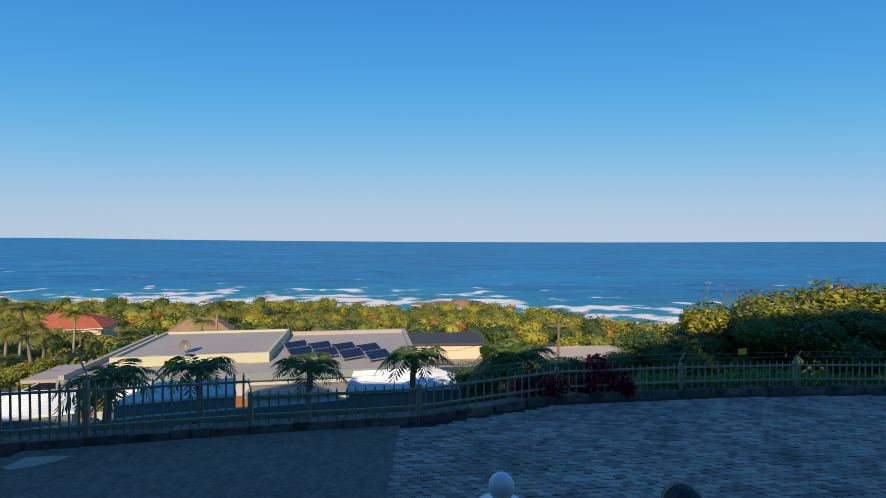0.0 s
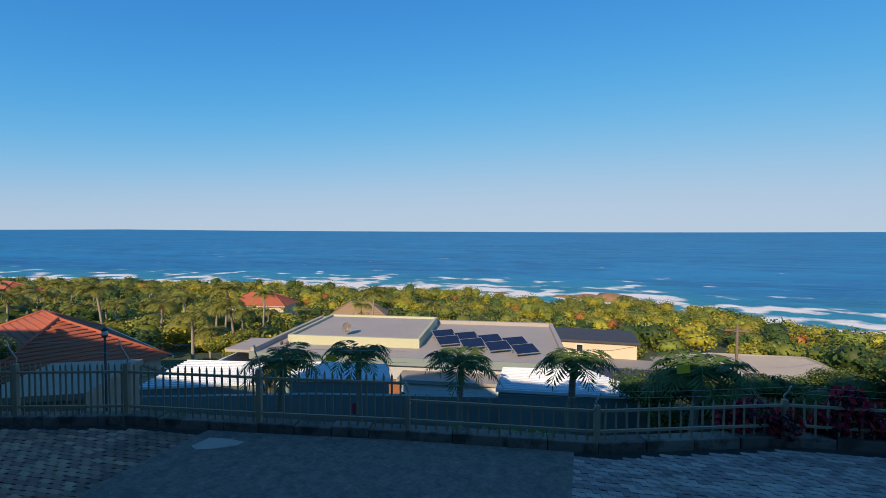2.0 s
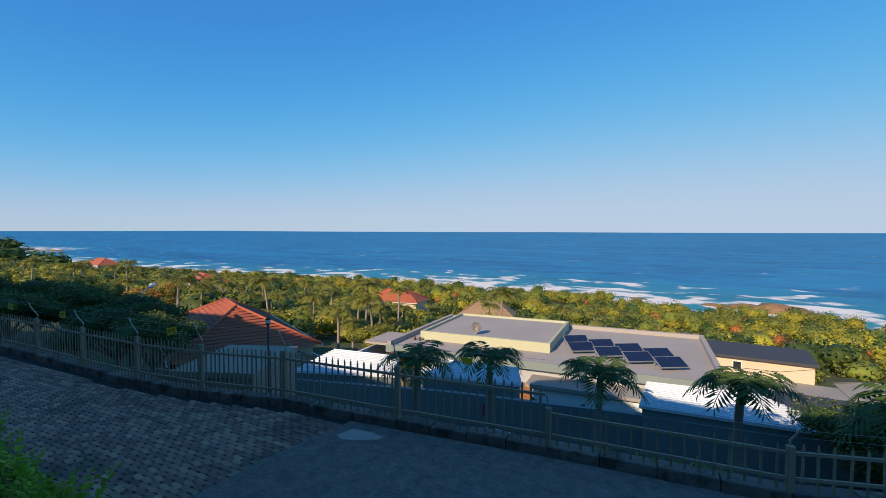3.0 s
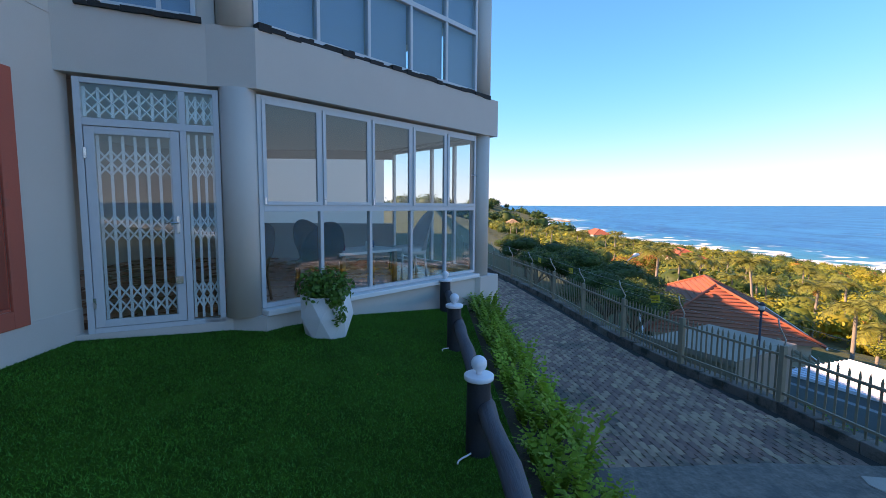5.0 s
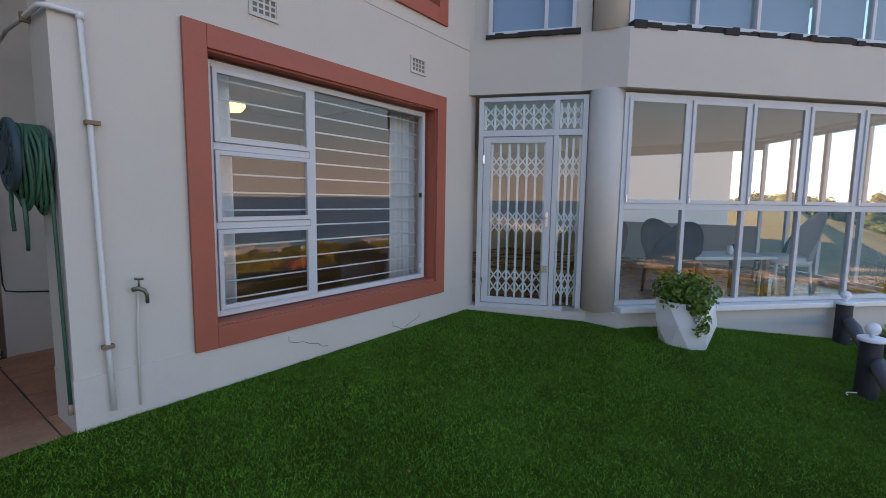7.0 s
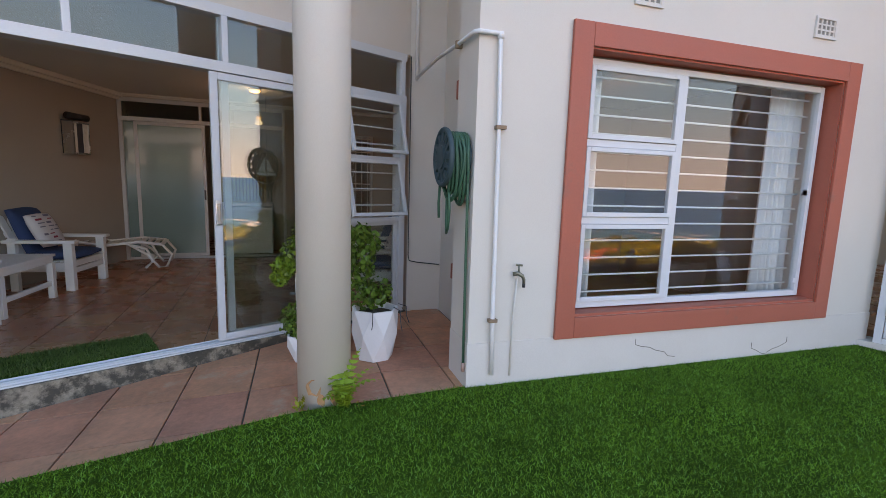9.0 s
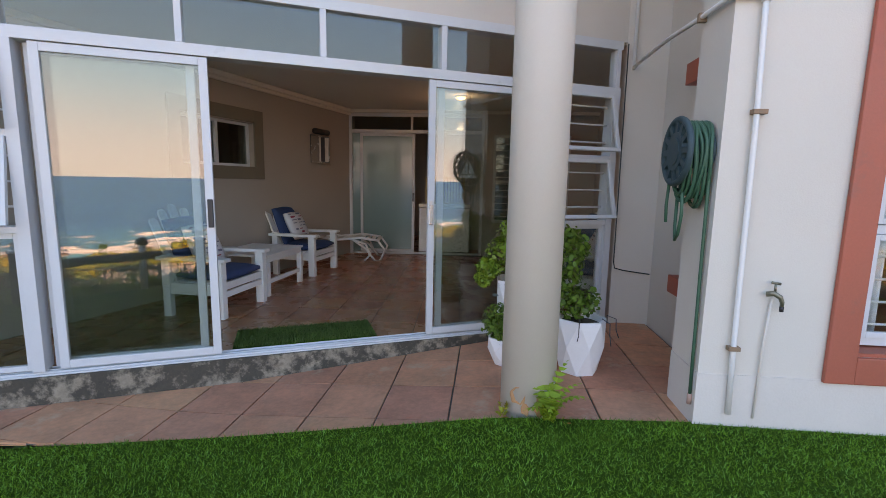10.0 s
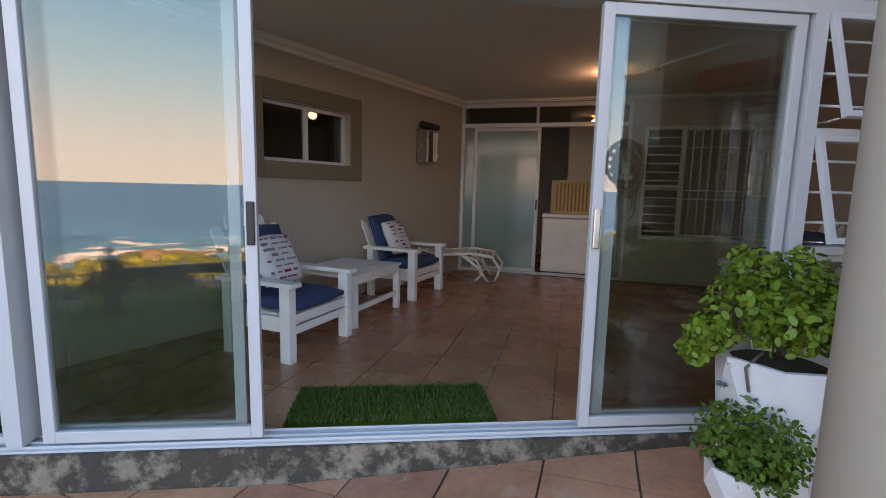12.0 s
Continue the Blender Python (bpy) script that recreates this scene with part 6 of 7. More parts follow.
for pts in (((-0.02, 0.15), (-0.02, -0.05), (-0.11, -0.05)), ((0.0, 0.13), (0.0, -0.05), (0.09, -0.05))):
    bm = bmesh.new()
    f = [bm.verts.new((x, -0.004, z)) for x, z in pts]
    g = [bm.verts.new((x, 0.004, z)) for x, z in pts]
    bm.faces.new(f)
    bm.faces.new(g[::-1])
    for i in range(3):
        bm.faces.new((f[i], g[i], g[(i + 1) % 3], f[(i + 1) % 3]))
    part("sail", bm, WHITE_STEEL, orn)
boxes("hull", [((-0.12, -0.008, -0.1), (0.11, 0.008, -0.06))], WHITE_STEEL, orn)
tube("hanging_cord", [(0, 0, 0.21), (0, 0, 1.1)], 0.002, BLACK, orn, 4)
cl = thing("ceiling_lamp", pose(-1.06, 7.99, 2.6), "small glowing round ceiling lamp in the veranda", "lamp")
lathe("rim", [(0.08, -0.02), (0.085, 0.0)], WHITE_PAINT, cl, 20)
lathe("diffuser", [(0.03, -0.05), (0.06, -0.04), (0.072, -0.02)], EMBER, cl, 20)

vlamp = new("veranda_lamp_light", bpy.data.lights.new("veranda_lamp_light", "POINT"))
vlamp.data.energy, vlamp.data.color, vlamp.data.shadow_soft_size = 0.5, (1.0, 0.9, 0.78), 0.07
vlamp.matrix_world = pose(-1.06, 7.99, 2.46)
# freezer and louvred box in the inner hall
fz = thing("chest_freezer", BK @ pose(1.62, 0.42, 0.0), "white enamel chest freezer in the inner hall", "freezer")
boxes("body", [((-0.35, -0.28, 0.03), (0.6, 0.3, 0.86))], FRIDGE, fz, bevel=0.02)
boxes("lid", [((-0.36, -0.29, 0.87), (0.61, 0.31, 0.93))], FRIDGE, fz, bevel=0.015)
lb = thing("louvred_box", BK @ pose(1.72, 0.42, 0.935), "tan louvred heater box on the freezer", "heater")
boxes("case", frame_bars(-0.34, 0.4, 0.0, 0.5, 0.04, -0.2, 0.2), TAN, lb, bevel=0.006)
for k in range(12):
    boxes("louvre", [((-0.3 + 0.055 * k, -0.19, 0.04), (-0.265 + 0.055 * k, -0.17, 0.46))], TAN, lb)
boxes("backing", [((-0.3, -0.16, 0.04), (0.36, -0.14, 0.46))], WICKER, lb)

# ---------------------------------------------------------------- dining room things
def tub_chair(m, material, label, name="wicker_chair"):
    t = thing(name, m, label, "chair", "dining room chairs")
    bm = bmesh.new()
    n, rows = 18, 6
    g = []
    for j in range(rows + 1):
        v = j / rows
        ring = []
        for i in range(n + 1):
            a = math.pi * (0.12 + 0.76 * i / n) + math.pi
            top = 0.22 + 0.38 * math.sin(math.pi * i / n) ** 0.8
            r = 0.3 + 0.06 * v
            ring.append(bm.verts.new((r * math.cos(a), r * math.sin(a) - 0.05 * v, 0.4 + v * top)))
        g.append(ring)
    for j in range(rows):
        for i in range(n):
            bm.faces.new((g[j][i], g[j][i + 1], g[j + 1][i + 1], g[j + 1][i]))
    bmesh.ops.solidify(bm, geom=bm.faces[:], thickness=0.03)
    part("backrest", bm, material, t, smooth=True)
    lathe("seat", [(0.28, 0.34), (0.3, 0.38), (0.29, 0.43), (0.2, 0.46)], material, t, 20)
    for x in (-0.2, 0.2):
        for y in (-0.2, 0.2):
            tube("leg", [(x, y, 0.36), (x * 1.15, y * 1.15, 0.0)], 0.02, material, t, 8)
    return t


c1 = tub_chair(pose(6.5, 1.74, 0.1, 0, 0, -50), WICKER, "brown wicker tub chair in the dining room")
copy_thing(c1, pose(7.45, 1.95, 0.1, 0, 0, -110))
copy_thing(c1, pose(5.8, 2.5, 0.1, 0, 0, -30))
tub_chair(pose(7.9, 0.5, 0.1, 0, 0, 25) @ Matrix.Diagonal((1, 1, 1.15, 1)), CLOTH, "white high-backed wicker chair by the bay window", "white_wicker_chair")
tub_chair(pose(8.55, 0.65, 0.1, 0, 0, 10), surface("green_plastic", (0.02, 0.12, 0.05), 0.5), "green plastic chair near the corner window", "green_chair")
dt = thing("dining_table", pose(7.1, 1.25, 0.1, 0, 0, -43), "low table with a white cloth and small items", "table")
boxes("tabletop", [((-0.6, -0.35, 0.5), (0.6, 0.35, 0.54))], CLOTH, dt, bevel=0.008)
for x in (-0.5, 0.5):
    for y in (-0.28, 0.28):
        boxes("leg", [((x - 0.03, y - 0.03, 0), (x + 0.03, y + 0.03, 0.5))], TIMBER, dt)
for k, (x, y, mt) in enumerate(((-0.3, 0.0, INK_RED), (0.1, -0.1, FRIDGE), (0.35, 0.1, NAVY))):
    o = lathe("jar", [(0.04, 0), (0.045, 0.06), (0.035, 0.1), (0.03, 0.12)], mt, None, 12)
    o.matrix_world = pose(7.1, 1.25, 0.1, 0, 0, -43) @ pose(x, y, 0.54)
    tagged(o, "small jar standing on the white table", "jar", "jars on the table")

# ---------------------------------------------------------------- boundary fence and kerb
rf = random.Random(12)
KERB_TOP = DRIVE_Z + 0.1
for i, ((xa, ya), (xb, yb)) in enumerate(zip(FENCE_LINE, FENCE_LINE[1:])):
    dx, dy = xb - xa, yb - ya
    L = math.hypot(dx, dy)
    m = pose(xa, ya, KERB_TOP, 0, 0, math.degrees(math.atan2(dy, dx)))
    t = thing("palisade_panel", m, "weathered beige steel palisade fence panel", "fence", "boundary fence panels")
    low = float(np.interp(xa, [1.8, 4.0], [0.7, 1.14]))
    boxes("post", [((-0.036, -0.036, -0.3), (0.036, 0.036, 0.71 * low))], FENCE, t, bevel=0.006)
    boxes("rail", [((0.045, -0.022, 0.575 * low), (L - 0.045, 0.008, 0.575 * low + 0.035))], FENCE, t)
    boxes("rail", [((0.045, -0.022, 0.12), (L - 0.045, 0.008, 0.155))], FENCE, t)
    n = 17
    for k in range(n):
        x = 0.045 + (L - 0.09) * (k + 0.5) / n
        bm = bmesh.new()
        w = 0.015
        le = rf.uniform(-0.012, 0.012)
        top = 0.66 * low + rf.uniform(-0.008, 0.008)
        fr = [(x - w, 0.0), (x + w, 0.0), (x + w + le, top), (x + le, top + 0.055), (x - w + le, top)]
        f, b = [bm.verts.new((p, 0.012, q)) for p, q in fr], [bm.verts.new((p, 0.020, q)) for p, q in fr]
        bm.faces.new(f)
        bm.faces.new(b[::-1])
        for s in range(5):
            bm.faces.new((f[s], b[s], b[(s + 1) % 5], f[(s + 1) % 5]))
        part("pale", bm, FENCE, t)
    tube("arm", [(0, 0, 0.69 * low), (0.0, 0.03, 0.77 * low), (0.0, -0.1, 0.95 * low), (0.0, -0.13, 1.05 * low)], 0.011, GALV, t, 6)
    # strand wires on the leaning arms
    for z, y in ((0.87, -0.05), (1.03, -0.125)):
        tube("wire", [(0, y, z * low), (L / 2, y, z * low - 0.015), (L, y, z * low)], 0.0018, GALV, t, 4)
    n = 4
    for k in range(n):
        a, b = L * k / n + 0.006, L * (k + 1) / n - 0.006
        dz = rf.uniform(-0.012, 0.012)
        kb = boxes("kerb_block", [((a, -0.06, -0.28), (b, 0.17 + rf.uniform(-0.01, 0.01), dz - 0.004))], KERB, None, bevel=0.012)
        kb.matrix_world = m @ pose(0, 0, 0, 0, 0, rf.uniform(-0.4, 0.4))
        tagged(kb, "mossy concrete kerb block along the driveway", "kerb", "driveway kerb")


def sign(x, y, z, ang, roll, s=1.0):
    t = thing("warning_sign", pose(x, y, z, 0, roll, ang), "small yellow electric fence warning plate", "sign", "fence warning signs")
    boxes("plate", [((-0.11 * s, -0.003, -0.07 * s), (0.11 * s, 0.003, 0.07 * s))], YELLOW, t, bevel=0.002)
    for dx, dz, w in ((-0.06, 0.02, 0.05), (0.02, 0.02, 0.1), (-0.05, -0.02, 0.07), (0.05, -0.025, 0.05)):
        boxes("printed_bar", [(((dx - w / 2) * s, -0.0045, (dz - 0.008) * s), ((dx + w / 2) * s, -0.003, (dz + 0.008) * s))], BLACK, t)


sign(-1.95, -6.38, -0.4, 22, 4, 0.85)
sign(2.9, -5.46, -0.42, 12, -6, 0.7)
sign(8.45, -4.15, -0.42, 200, -12)
sign(12.2, -3.68, -0.42, 190, -6)
sign(14.6, -3.4, -0.42, 190, 8)
sign(-7.2, -7.55, -0.7, 5, 5, 0.85)

# garden lamp post and street lamp beyond the fence
gp = thing("lamp_post", pose(7.75, -5.7, -3.6), "slim black lamp post with a small lantern head", "lamp post")
tube("pole", [(0, 0, -0.3), (0, 0, 3.1)], 0.02, DARK_TRIM, gp, 10)
lathe("lantern", [(0.025, 3.1), (0.05, 3.12), (0.055, 3.14)], DARK_TRIM, gp, 12)
lathe("glass", [(0.045, 3.14), (0.052, 3.22)], FRIDGE, gp, 12)
lathe("cap", [(0.062, 3.22), (0.04, 3.25), (0.012, 3.28)], DARK_TRIM, gp, 12)
st = thing("street_lamp", pose(28.6, -12.3, -8.0), "grey street lamp with a curved arm", "street lamp")
tube("pole", [(0, 0, -0.5), (0, 0, 5.3), (0.3, -0.2, 5.8), (1.0, -0.9, 6.05)], [0.07, 0.05, 0.04, 0.035], GALV, st, 8)
tube("lamp_head", [(1.0, -0.9, 6.05), (1.3, -1.2, 6.12), (1.7, -1.6, 6.1)], [0.06, 0.14, 0.08], FRIDGE, st, 8)

# crimson shrubs and verge plants behind the kerb
def shrub(name, m, centres, radii, count, size, material, label, seed, category="shrub", extra=None):
    t = thing(name, m, label, category)
    bm = bmesh.new()
    for c in centres[:4]:
        bm_tube(bm, [(0, 0, -0.15), (c[0] * 0.5, c[1] * 0.5, c[2] * 0.5), c], [0.02, 0.014, 0.006], 5)
    part("stems", bm, BARK, t)
    v, f = leaves(centres, radii, count, size, np.random.default_rng(seed), shell=0.4)
    sheet("foliage", v, f, material, t)
    if extra:
        v, f = leaves(centres, np.array(radii) * 1.03, count // 2, size, np.random.default_rng(seed + 1), shell=0.85)
        sheet("young_leaves", v, f, extra, t)
    return t


LEAF_WINE = leafy("dark_wine_leaves", (0.07, 0.015, 0.025))
shrub("red_leaved_shrub", pose(-4.3, -7.35, KERB_TOP - 0.15) @ Matrix.Diagonal((0.85, 0.85, 0.9, 1)), [(0, 0, 0.45), (0.35, 0.05, 0.35), (-0.35, 0, 0.4), (0.1, 0.05, 0.7), (-0.55, 0.05, 0.25), (0.5, 0.0, 0.2)], [0.33, 0.28, 0.3, 0.26, 0.22, 0.2], 170, 0.06, LEAF_WINE, "crimson-leaved shrub behind the kerb", 91, extra=LEAF_RED)
shrub("red_leaved_shrub", pose(-3.05, -7.1, KERB_TOP - 0.1), [(0, 0, 0.3), (0.3, 0, 0.22), (-0.3, 0, 0.25)], [0.28, 0.22, 0.24], 140, 0.055, LEAF_WINE, "dark wine-leaved shrub behind the kerb", 95, extra=LEAF_RED)
rng = np.random.default_rng(33)
vg = []
for x0, x1, n, h in ((-9.6, -5.0, 420, 0.42), (-0.4, 1.2, 70, 0.2), (5.0, 6.0, 30, 0.18), (7.0, 12.0, 50, 0.16), (-15, -9.6, 260, 0.34)):
    for i in range(n):
        x = rng.uniform(x0, x1)
        y = float(fence_y(x)) + rng.uniform(-0.7, -0.04) * (1 if h > 0.25 else 0.4)
        vg.append(fronds(np.array([x, y, KERB_TOP - 0.12]), 5, rng.uniform(0.6, 1.2) * h, rng, 1.2, 0.02, 4))
tagged(sheet("verge_grass", *stack(*vg), GRASS_EDGE), "unmown green verge plants along the fence", "grass", kind="stuff")


# ---------------------------------------------------------------- neighbours below the fence
def palm_crown(count, length, rng, leaflets=16, droop=0.7, lw=0.034, ll=0.3):
    vs, fs, n = [], [], 0
    for i in range(count):
        a = 2 * math.pi * i / count + rng.uniform(-0.25, 0.25)
        L = length * rng.uniform(0.8, 1.1)
        up = rng.uniform(0.45, 1.2)
        out, side = np.array([math.cos(a), math.sin(a), 0]), np.array([-math.sin(a), math.cos(a), 0])
        pts = [out * L * (u * 0.9 - 0.12 * u * u) + np.array([0, 0, L * (up * u * 0.75 - droop * u ** 2.2)]) for u in np.linspace(0, 1, leaflets + 1)]
        for k in range(1, leaflets + 1):
            p, d = pts[k], pts[k] - pts[k - 1]
            u = k / leaflets
            w = ll * L * (math.sin(math.pi * min(1, 0.15 + 0.8 * u)) ** 0.7)
            vs += [pts[k - 1] + side * 0.008 * L, pts[k - 1] - side * 0.008 * L, p - side * 0.006 * L, p + side * 0.006 * L]
            fs.append([n, n + 1, n + 2, n + 3])
            n += 4
            for s in (-1, 1):
                tip = p + side * s * w + d * 1.6 + np.array([0, 0, -0.35 * w + rng.uniform(-0.05, 0.05) * L])
                g = d / (np.linalg.norm(d) + 1e-9) * lw * L
                mid = p + (tip - p) * 0.5 + np.array([0, 0, 0.04 * w])
                vs += [p - g, mid - g * 0.9, tip, mid + g * 0.9]
                fs.append([n, n + 1, n + 2, n + 3])
                n += 4
    return np.array(vs), np.array(fs)


def palm(m, h, length, count, seed, material, label, group, trunk=0.1, droop=0.72, white=True):
    t = thing("palm_tree", m, label, "palm tree", group)
    r = random.Random(seed)
    lean = r.uniform(-0.08, 0.08)
    tube("trunk", [(lean * (k / 6) ** 2 * h, 0.02 * math.sin(k), -0.4 + (h + 0.4) * k / 6) for k in range(7)], [trunk * (1.25 - 0.45 * k / 6) for k in range(7)], PALM_TRUNK, t, 10)
    v, f = palm_crown(count, length, np.random.default_rng(seed), droop=droop)
    sheet("crown", v + [lean * h, 0, h], f, material, t)
    if white:
        lathe("crownshaft", [(trunk * 0.7, h - 0.45), (trunk * 0.95, h - 0.3), (trunk * 0.6, h - 0.05)], LEAF_PALM, t, 10, at=(lean * h, 0, 0))
    return t


for k, (x, y, zt, L) in enumerate(((6.75, -9.35, -1.95, 1.15), (5.95, -12.2, -2.5, 1.2), (2.8, -12.35, -2.6, 1.25), (-0.33, -12.3, -2.1, 1.2), (-3.3, -12.4, -2.2, 1.5))):
    z = float(land_z(x, y))
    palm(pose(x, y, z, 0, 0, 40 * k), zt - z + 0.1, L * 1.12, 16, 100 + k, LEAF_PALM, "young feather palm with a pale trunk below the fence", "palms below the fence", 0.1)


def windows_on(t, m, spans, depth=0.05):
    for x0, x1, z0, z1 in spans:
        w = boxes("window", frame_bars(x0, x1, z0, z1, 0.07, -depth, 0.02), WHITE_PAINT, t, m=m)
        boxes("pane", [((x0 + 0.07, -0.01, z0 + 0.07), (x1 - 0.07, 0.01, z1 - 0.07))], DARK_GLASS, w, m=m)


# long flat-roofed house
FH = pose(0.46, -28.1, 0, 0, 0, 9.2)     # x along the front, y towards the drive
fh = thing("flat_roofed_house", FH, "long pale flat-roofed house with solar panels", "house")
boxes("wall", [((0, -11.0, -13), (20.0, 0, -6.95))], HOUSE_WALL, fh)
boxes("roof", [((-0.4, -11.3, -6.95), (20.3, 0.35, -6.6))], ROOF_CONC, fh)
boxes("fascia", [((-0.45, 0.35, -7.0), (20.35, 0.43, -6.5))], GREY_WALL, fh)
for lo, hi in (((20.0, -11.3, -6.6), (20.3, 0.3, -6.25)), ((-0.4, -11.3, -6.6), (-0.1, 0.3, -6.3)), ((-0.1, -11.3, -6.6), (20.0, -11.0, -6.3))):
    boxes("parapet", [(lo, hi)], ROOF_CONC, fh)
boxes("upper_roof", [((9.6, -10.5, -6.6), (18.8, -2.6, -6.12))], ROOF_CONC, fh)
for lo, hi in (((9.4, -2.6, -6.6), (19.0, -2.35, -5.95)), ((18.8, -10.7, -6.6), (19.0, -2.6, -5.95)), ((9.4, -10.7, -6.6), (9.6, -2.6, -5.95)), ((9.6, -10.7, -6.6), (18.8, -10.5, -5.95))):
    boxes("upper_parapet", [(lo, hi)], PARAPET, fh)
windows_on(fh, Matrix.Translation((0, 0.03, 0)) @ Matrix.Rotation(math.pi, 4, "Z"), [(-5.4, -3.4, -9.3, -7.8), (-8.6, -7.2, -9.3, -7.8), (-18.0, -16.8, -9.3, -7.8)])
boxes("door", [((9.9, 0.0, -10.5), (11.0, 0.06, -8.0))], TIMBER, fh)
boxes("porch_wall", [((1.5, 0.0, -13), (9.8, 1.6, -7.6))], WHITE_ROOF, fh)
boxes("porch_roof", [((1.2, -0.0, -7.6), (10.0, 1.9, -7.4))], GREY_ROOF, fh)


# added slabs: the near-black back wall colours in the house's shaded end
cp = thing("side_carport", FH @ pose(20.4, -4.0, 0), "dark slab added as the house's shaded end, with a white wall", "carport")
boxes("back_wall", [((0.0, -2.5, -12), (3.6, -2.3, -7.5))], DARK_TRIM, cp)
boxes("roof", [((0.0, -2.5, -7.5), (3.8, 1.2, -7.3))], ROOF_CONC, cp)
boxes("end_wall", [((3.6, -2.5, -12), (3.8, 3.2, -7.9))], WHITE_ROOF, cp)


def solar_panel(m):
    t = thing("solar_panel", m, "dark blue solar panel tilted on the flat roof", "solar panel", "rooftop solar panels")
    boxes("panel", [((-0.82, -0.5, 0.0), (0.82, 0.5, 0.03))], SOLAR, t)
    boxes("frame", frame_bars(-0.85, 0.85, -0.02, 0.04, 0.02, -0.53, -0.5) + frame_bars(-0.85, 0.85, -0.02, 0.04, 0.02, 0.5, 0.53) + [((-0.85, -0.5, -0.02), (-0.82, 0.5, 0.04)), ((0.82, -0.5, -0.02), (0.85, 0.5, 0.04))], GALV, t)
    boxes("support", [((-0.7, -0.45, -0.5), (-0.66, -0.4, 0.0)), ((0.66, -0.45, -0.5), (0.7, -0.4, 0.0))], GALV, t)
    return t


sp = None
for r in range(2):
    for c in range(4):
        m = FH @ pose(8.1 - 1.75 * c - 0.6 * r, -3.4 - 2.0 * (1 - r) + 0.55 * c, -6.2, -20, 0, 28)
        sp = solar_panel(m) if sp is None else copy_thing(sp, m)
sd_ = thing("satellite_dish", FH @ pose(15.0, -3.6, -6.12), "grey satellite dish on the flat roof", "satellite dish")
tube("mast", [(0, 0, 0), (0, 0, 0.55)], 0.03, GALV, sd_, 8)
bm = bmesh.new()
rings = [[bm.verts.new((0.36 * q * math.cos(a), 0.12 * q * q, 0.55 + 0.4 * q * math.sin(a))) for a in np.linspace(0, 2 * math.pi, 19)[:-1]] for q in (0.1, 0.4, 0.7, 1.0)]
for a, b in zip(rings, rings[1:]):
    for k in range(18):
        bm.faces.new((a[k], a[(k + 1) % 18], b[(k + 1) % 18], b[k]))
bm.faces.new(rings[0])
bmesh.ops.solidify(bm, geom=bm.faces[:], thickness=0.02)
part("dish", bm, ROOF_CONC, sd_)
for x in (0.3, 0.75):
    hb = thing("roof_cowl", FH @ pose(19.6 - x, -2.0, -6.6), "small dark roof cowl", "roof vent", "roof cowls")
    lathe("body", [(0.08, 0), (0.1, 0.12), (0.07, 0.2)], DARK_TRIM, hb, 10)
    lathe("cap", [(0.12, 0.2), (0.04, 0.3)], TIMBER, hb, 10)


# white sheet-roofed sheds against the boundary wall
def shed(name, pts, z, depth, label, material=WHITE_ROOF):
    t = thing(name, I4, label, "shed", "white-roofed sheds")
    c = (sum(p[0] for p in pts) / 4, sum(p[1] for p in pts) / 4)
    inner = [(c[0] + (p[0] - c[0]) * 0.96, c[1] + (p[1] - c[1]) * 0.96) for p in pts]
    prism("wall", inner, z - depth, z - 0.1, GREY_WALL, t)
    prism("roof", pts, z - 0.1, z, material, t)
    (ax, ay), (bx, by), (cx, cy), (dx, dy) = pts
    n = 14
    for k in range(n):
        u = (k + 0.5) / n
        p, q = (ax + (bx - ax) * u, ay + (by - ay) * u, z + 0.012), (dx + (cx - dx) * u, dy + (cy - dy) * u, z + 0.012)
        tube("roof_rib", [p, q], 0.03, material, t, 5)
    return t


shed("lean_to_shed", [(14.8, -11.9), (15.9, -15.3), (12.5, -16.0), (10.9, -13.7)], -4.2, 3.2, "white sheet-roofed shed behind the boundary wall")
shed("lean_to_shed", [(10.4, -14.3), (10.9, -16.6), (7.3, -17.3), (6.3, -15.4)], -4.2, 3.2, "low white-roofed carport behind the boundary wall")
shed("lean_to_shed", [(2.3, -15.5), (2.5, -18.2), (-0.9, -18.9), (-3.2, -16.3)], -4.15, 3.3, "wide white-roofed shed behind the boundary wall")
bwl = thing("boundary_wall", I4, "grey-green rendered boundary wall below the fence", "wall", kind="structure")
WL = [(22, -8.9), (15.0, -11.7), (8.85, -14.0), (2.06, -15.8), (-4.6, -16.9), (-14, -17.5)]
for (xa, ya), (xb, yb) in zip(WL, WL[1:]):
    L = math.hypot(xb - xa, yb - ya)
    o = boxes("wall_run", [((0, -0.1, -4.5), (L, 0.1, 0))], GREY_WALL, bwl, m=pose(xa, ya, -4.5, 0, 0, math.degrees(math.atan2(yb - ya, xb - xa))))
nb = thing("notice_board", pose(7.2, -14.35, -5.0, 0, 0, 195), "small red and white notice on the boundary wall", "notice")
boxes("plate", [((-0.16, -0.02, -0.2), (0.16, 0.0, 0.2))], INK_RED, nb)
boxes("printed_bar", [((-0.12, 0.0, -0.02), (0.12, 0.004, 0.05))], FRIDGE, nb)
pk = thing("parked_crate", pose(6.2, -13.2, float(land_z(6.2, -13.2))), "grey crate standing against the boundary wall", "crate")
boxes("body", [((-0.6, -0.3, 0), (0.6, 0.3, 0.7))], BLUE_SHED, pk, bevel=0.03)
boxes("lid", [((-0.62, -0.32, 0.7), (0.62, 0.32, 0.78))], WHITE_ROOF, pk, bevel=0.02)

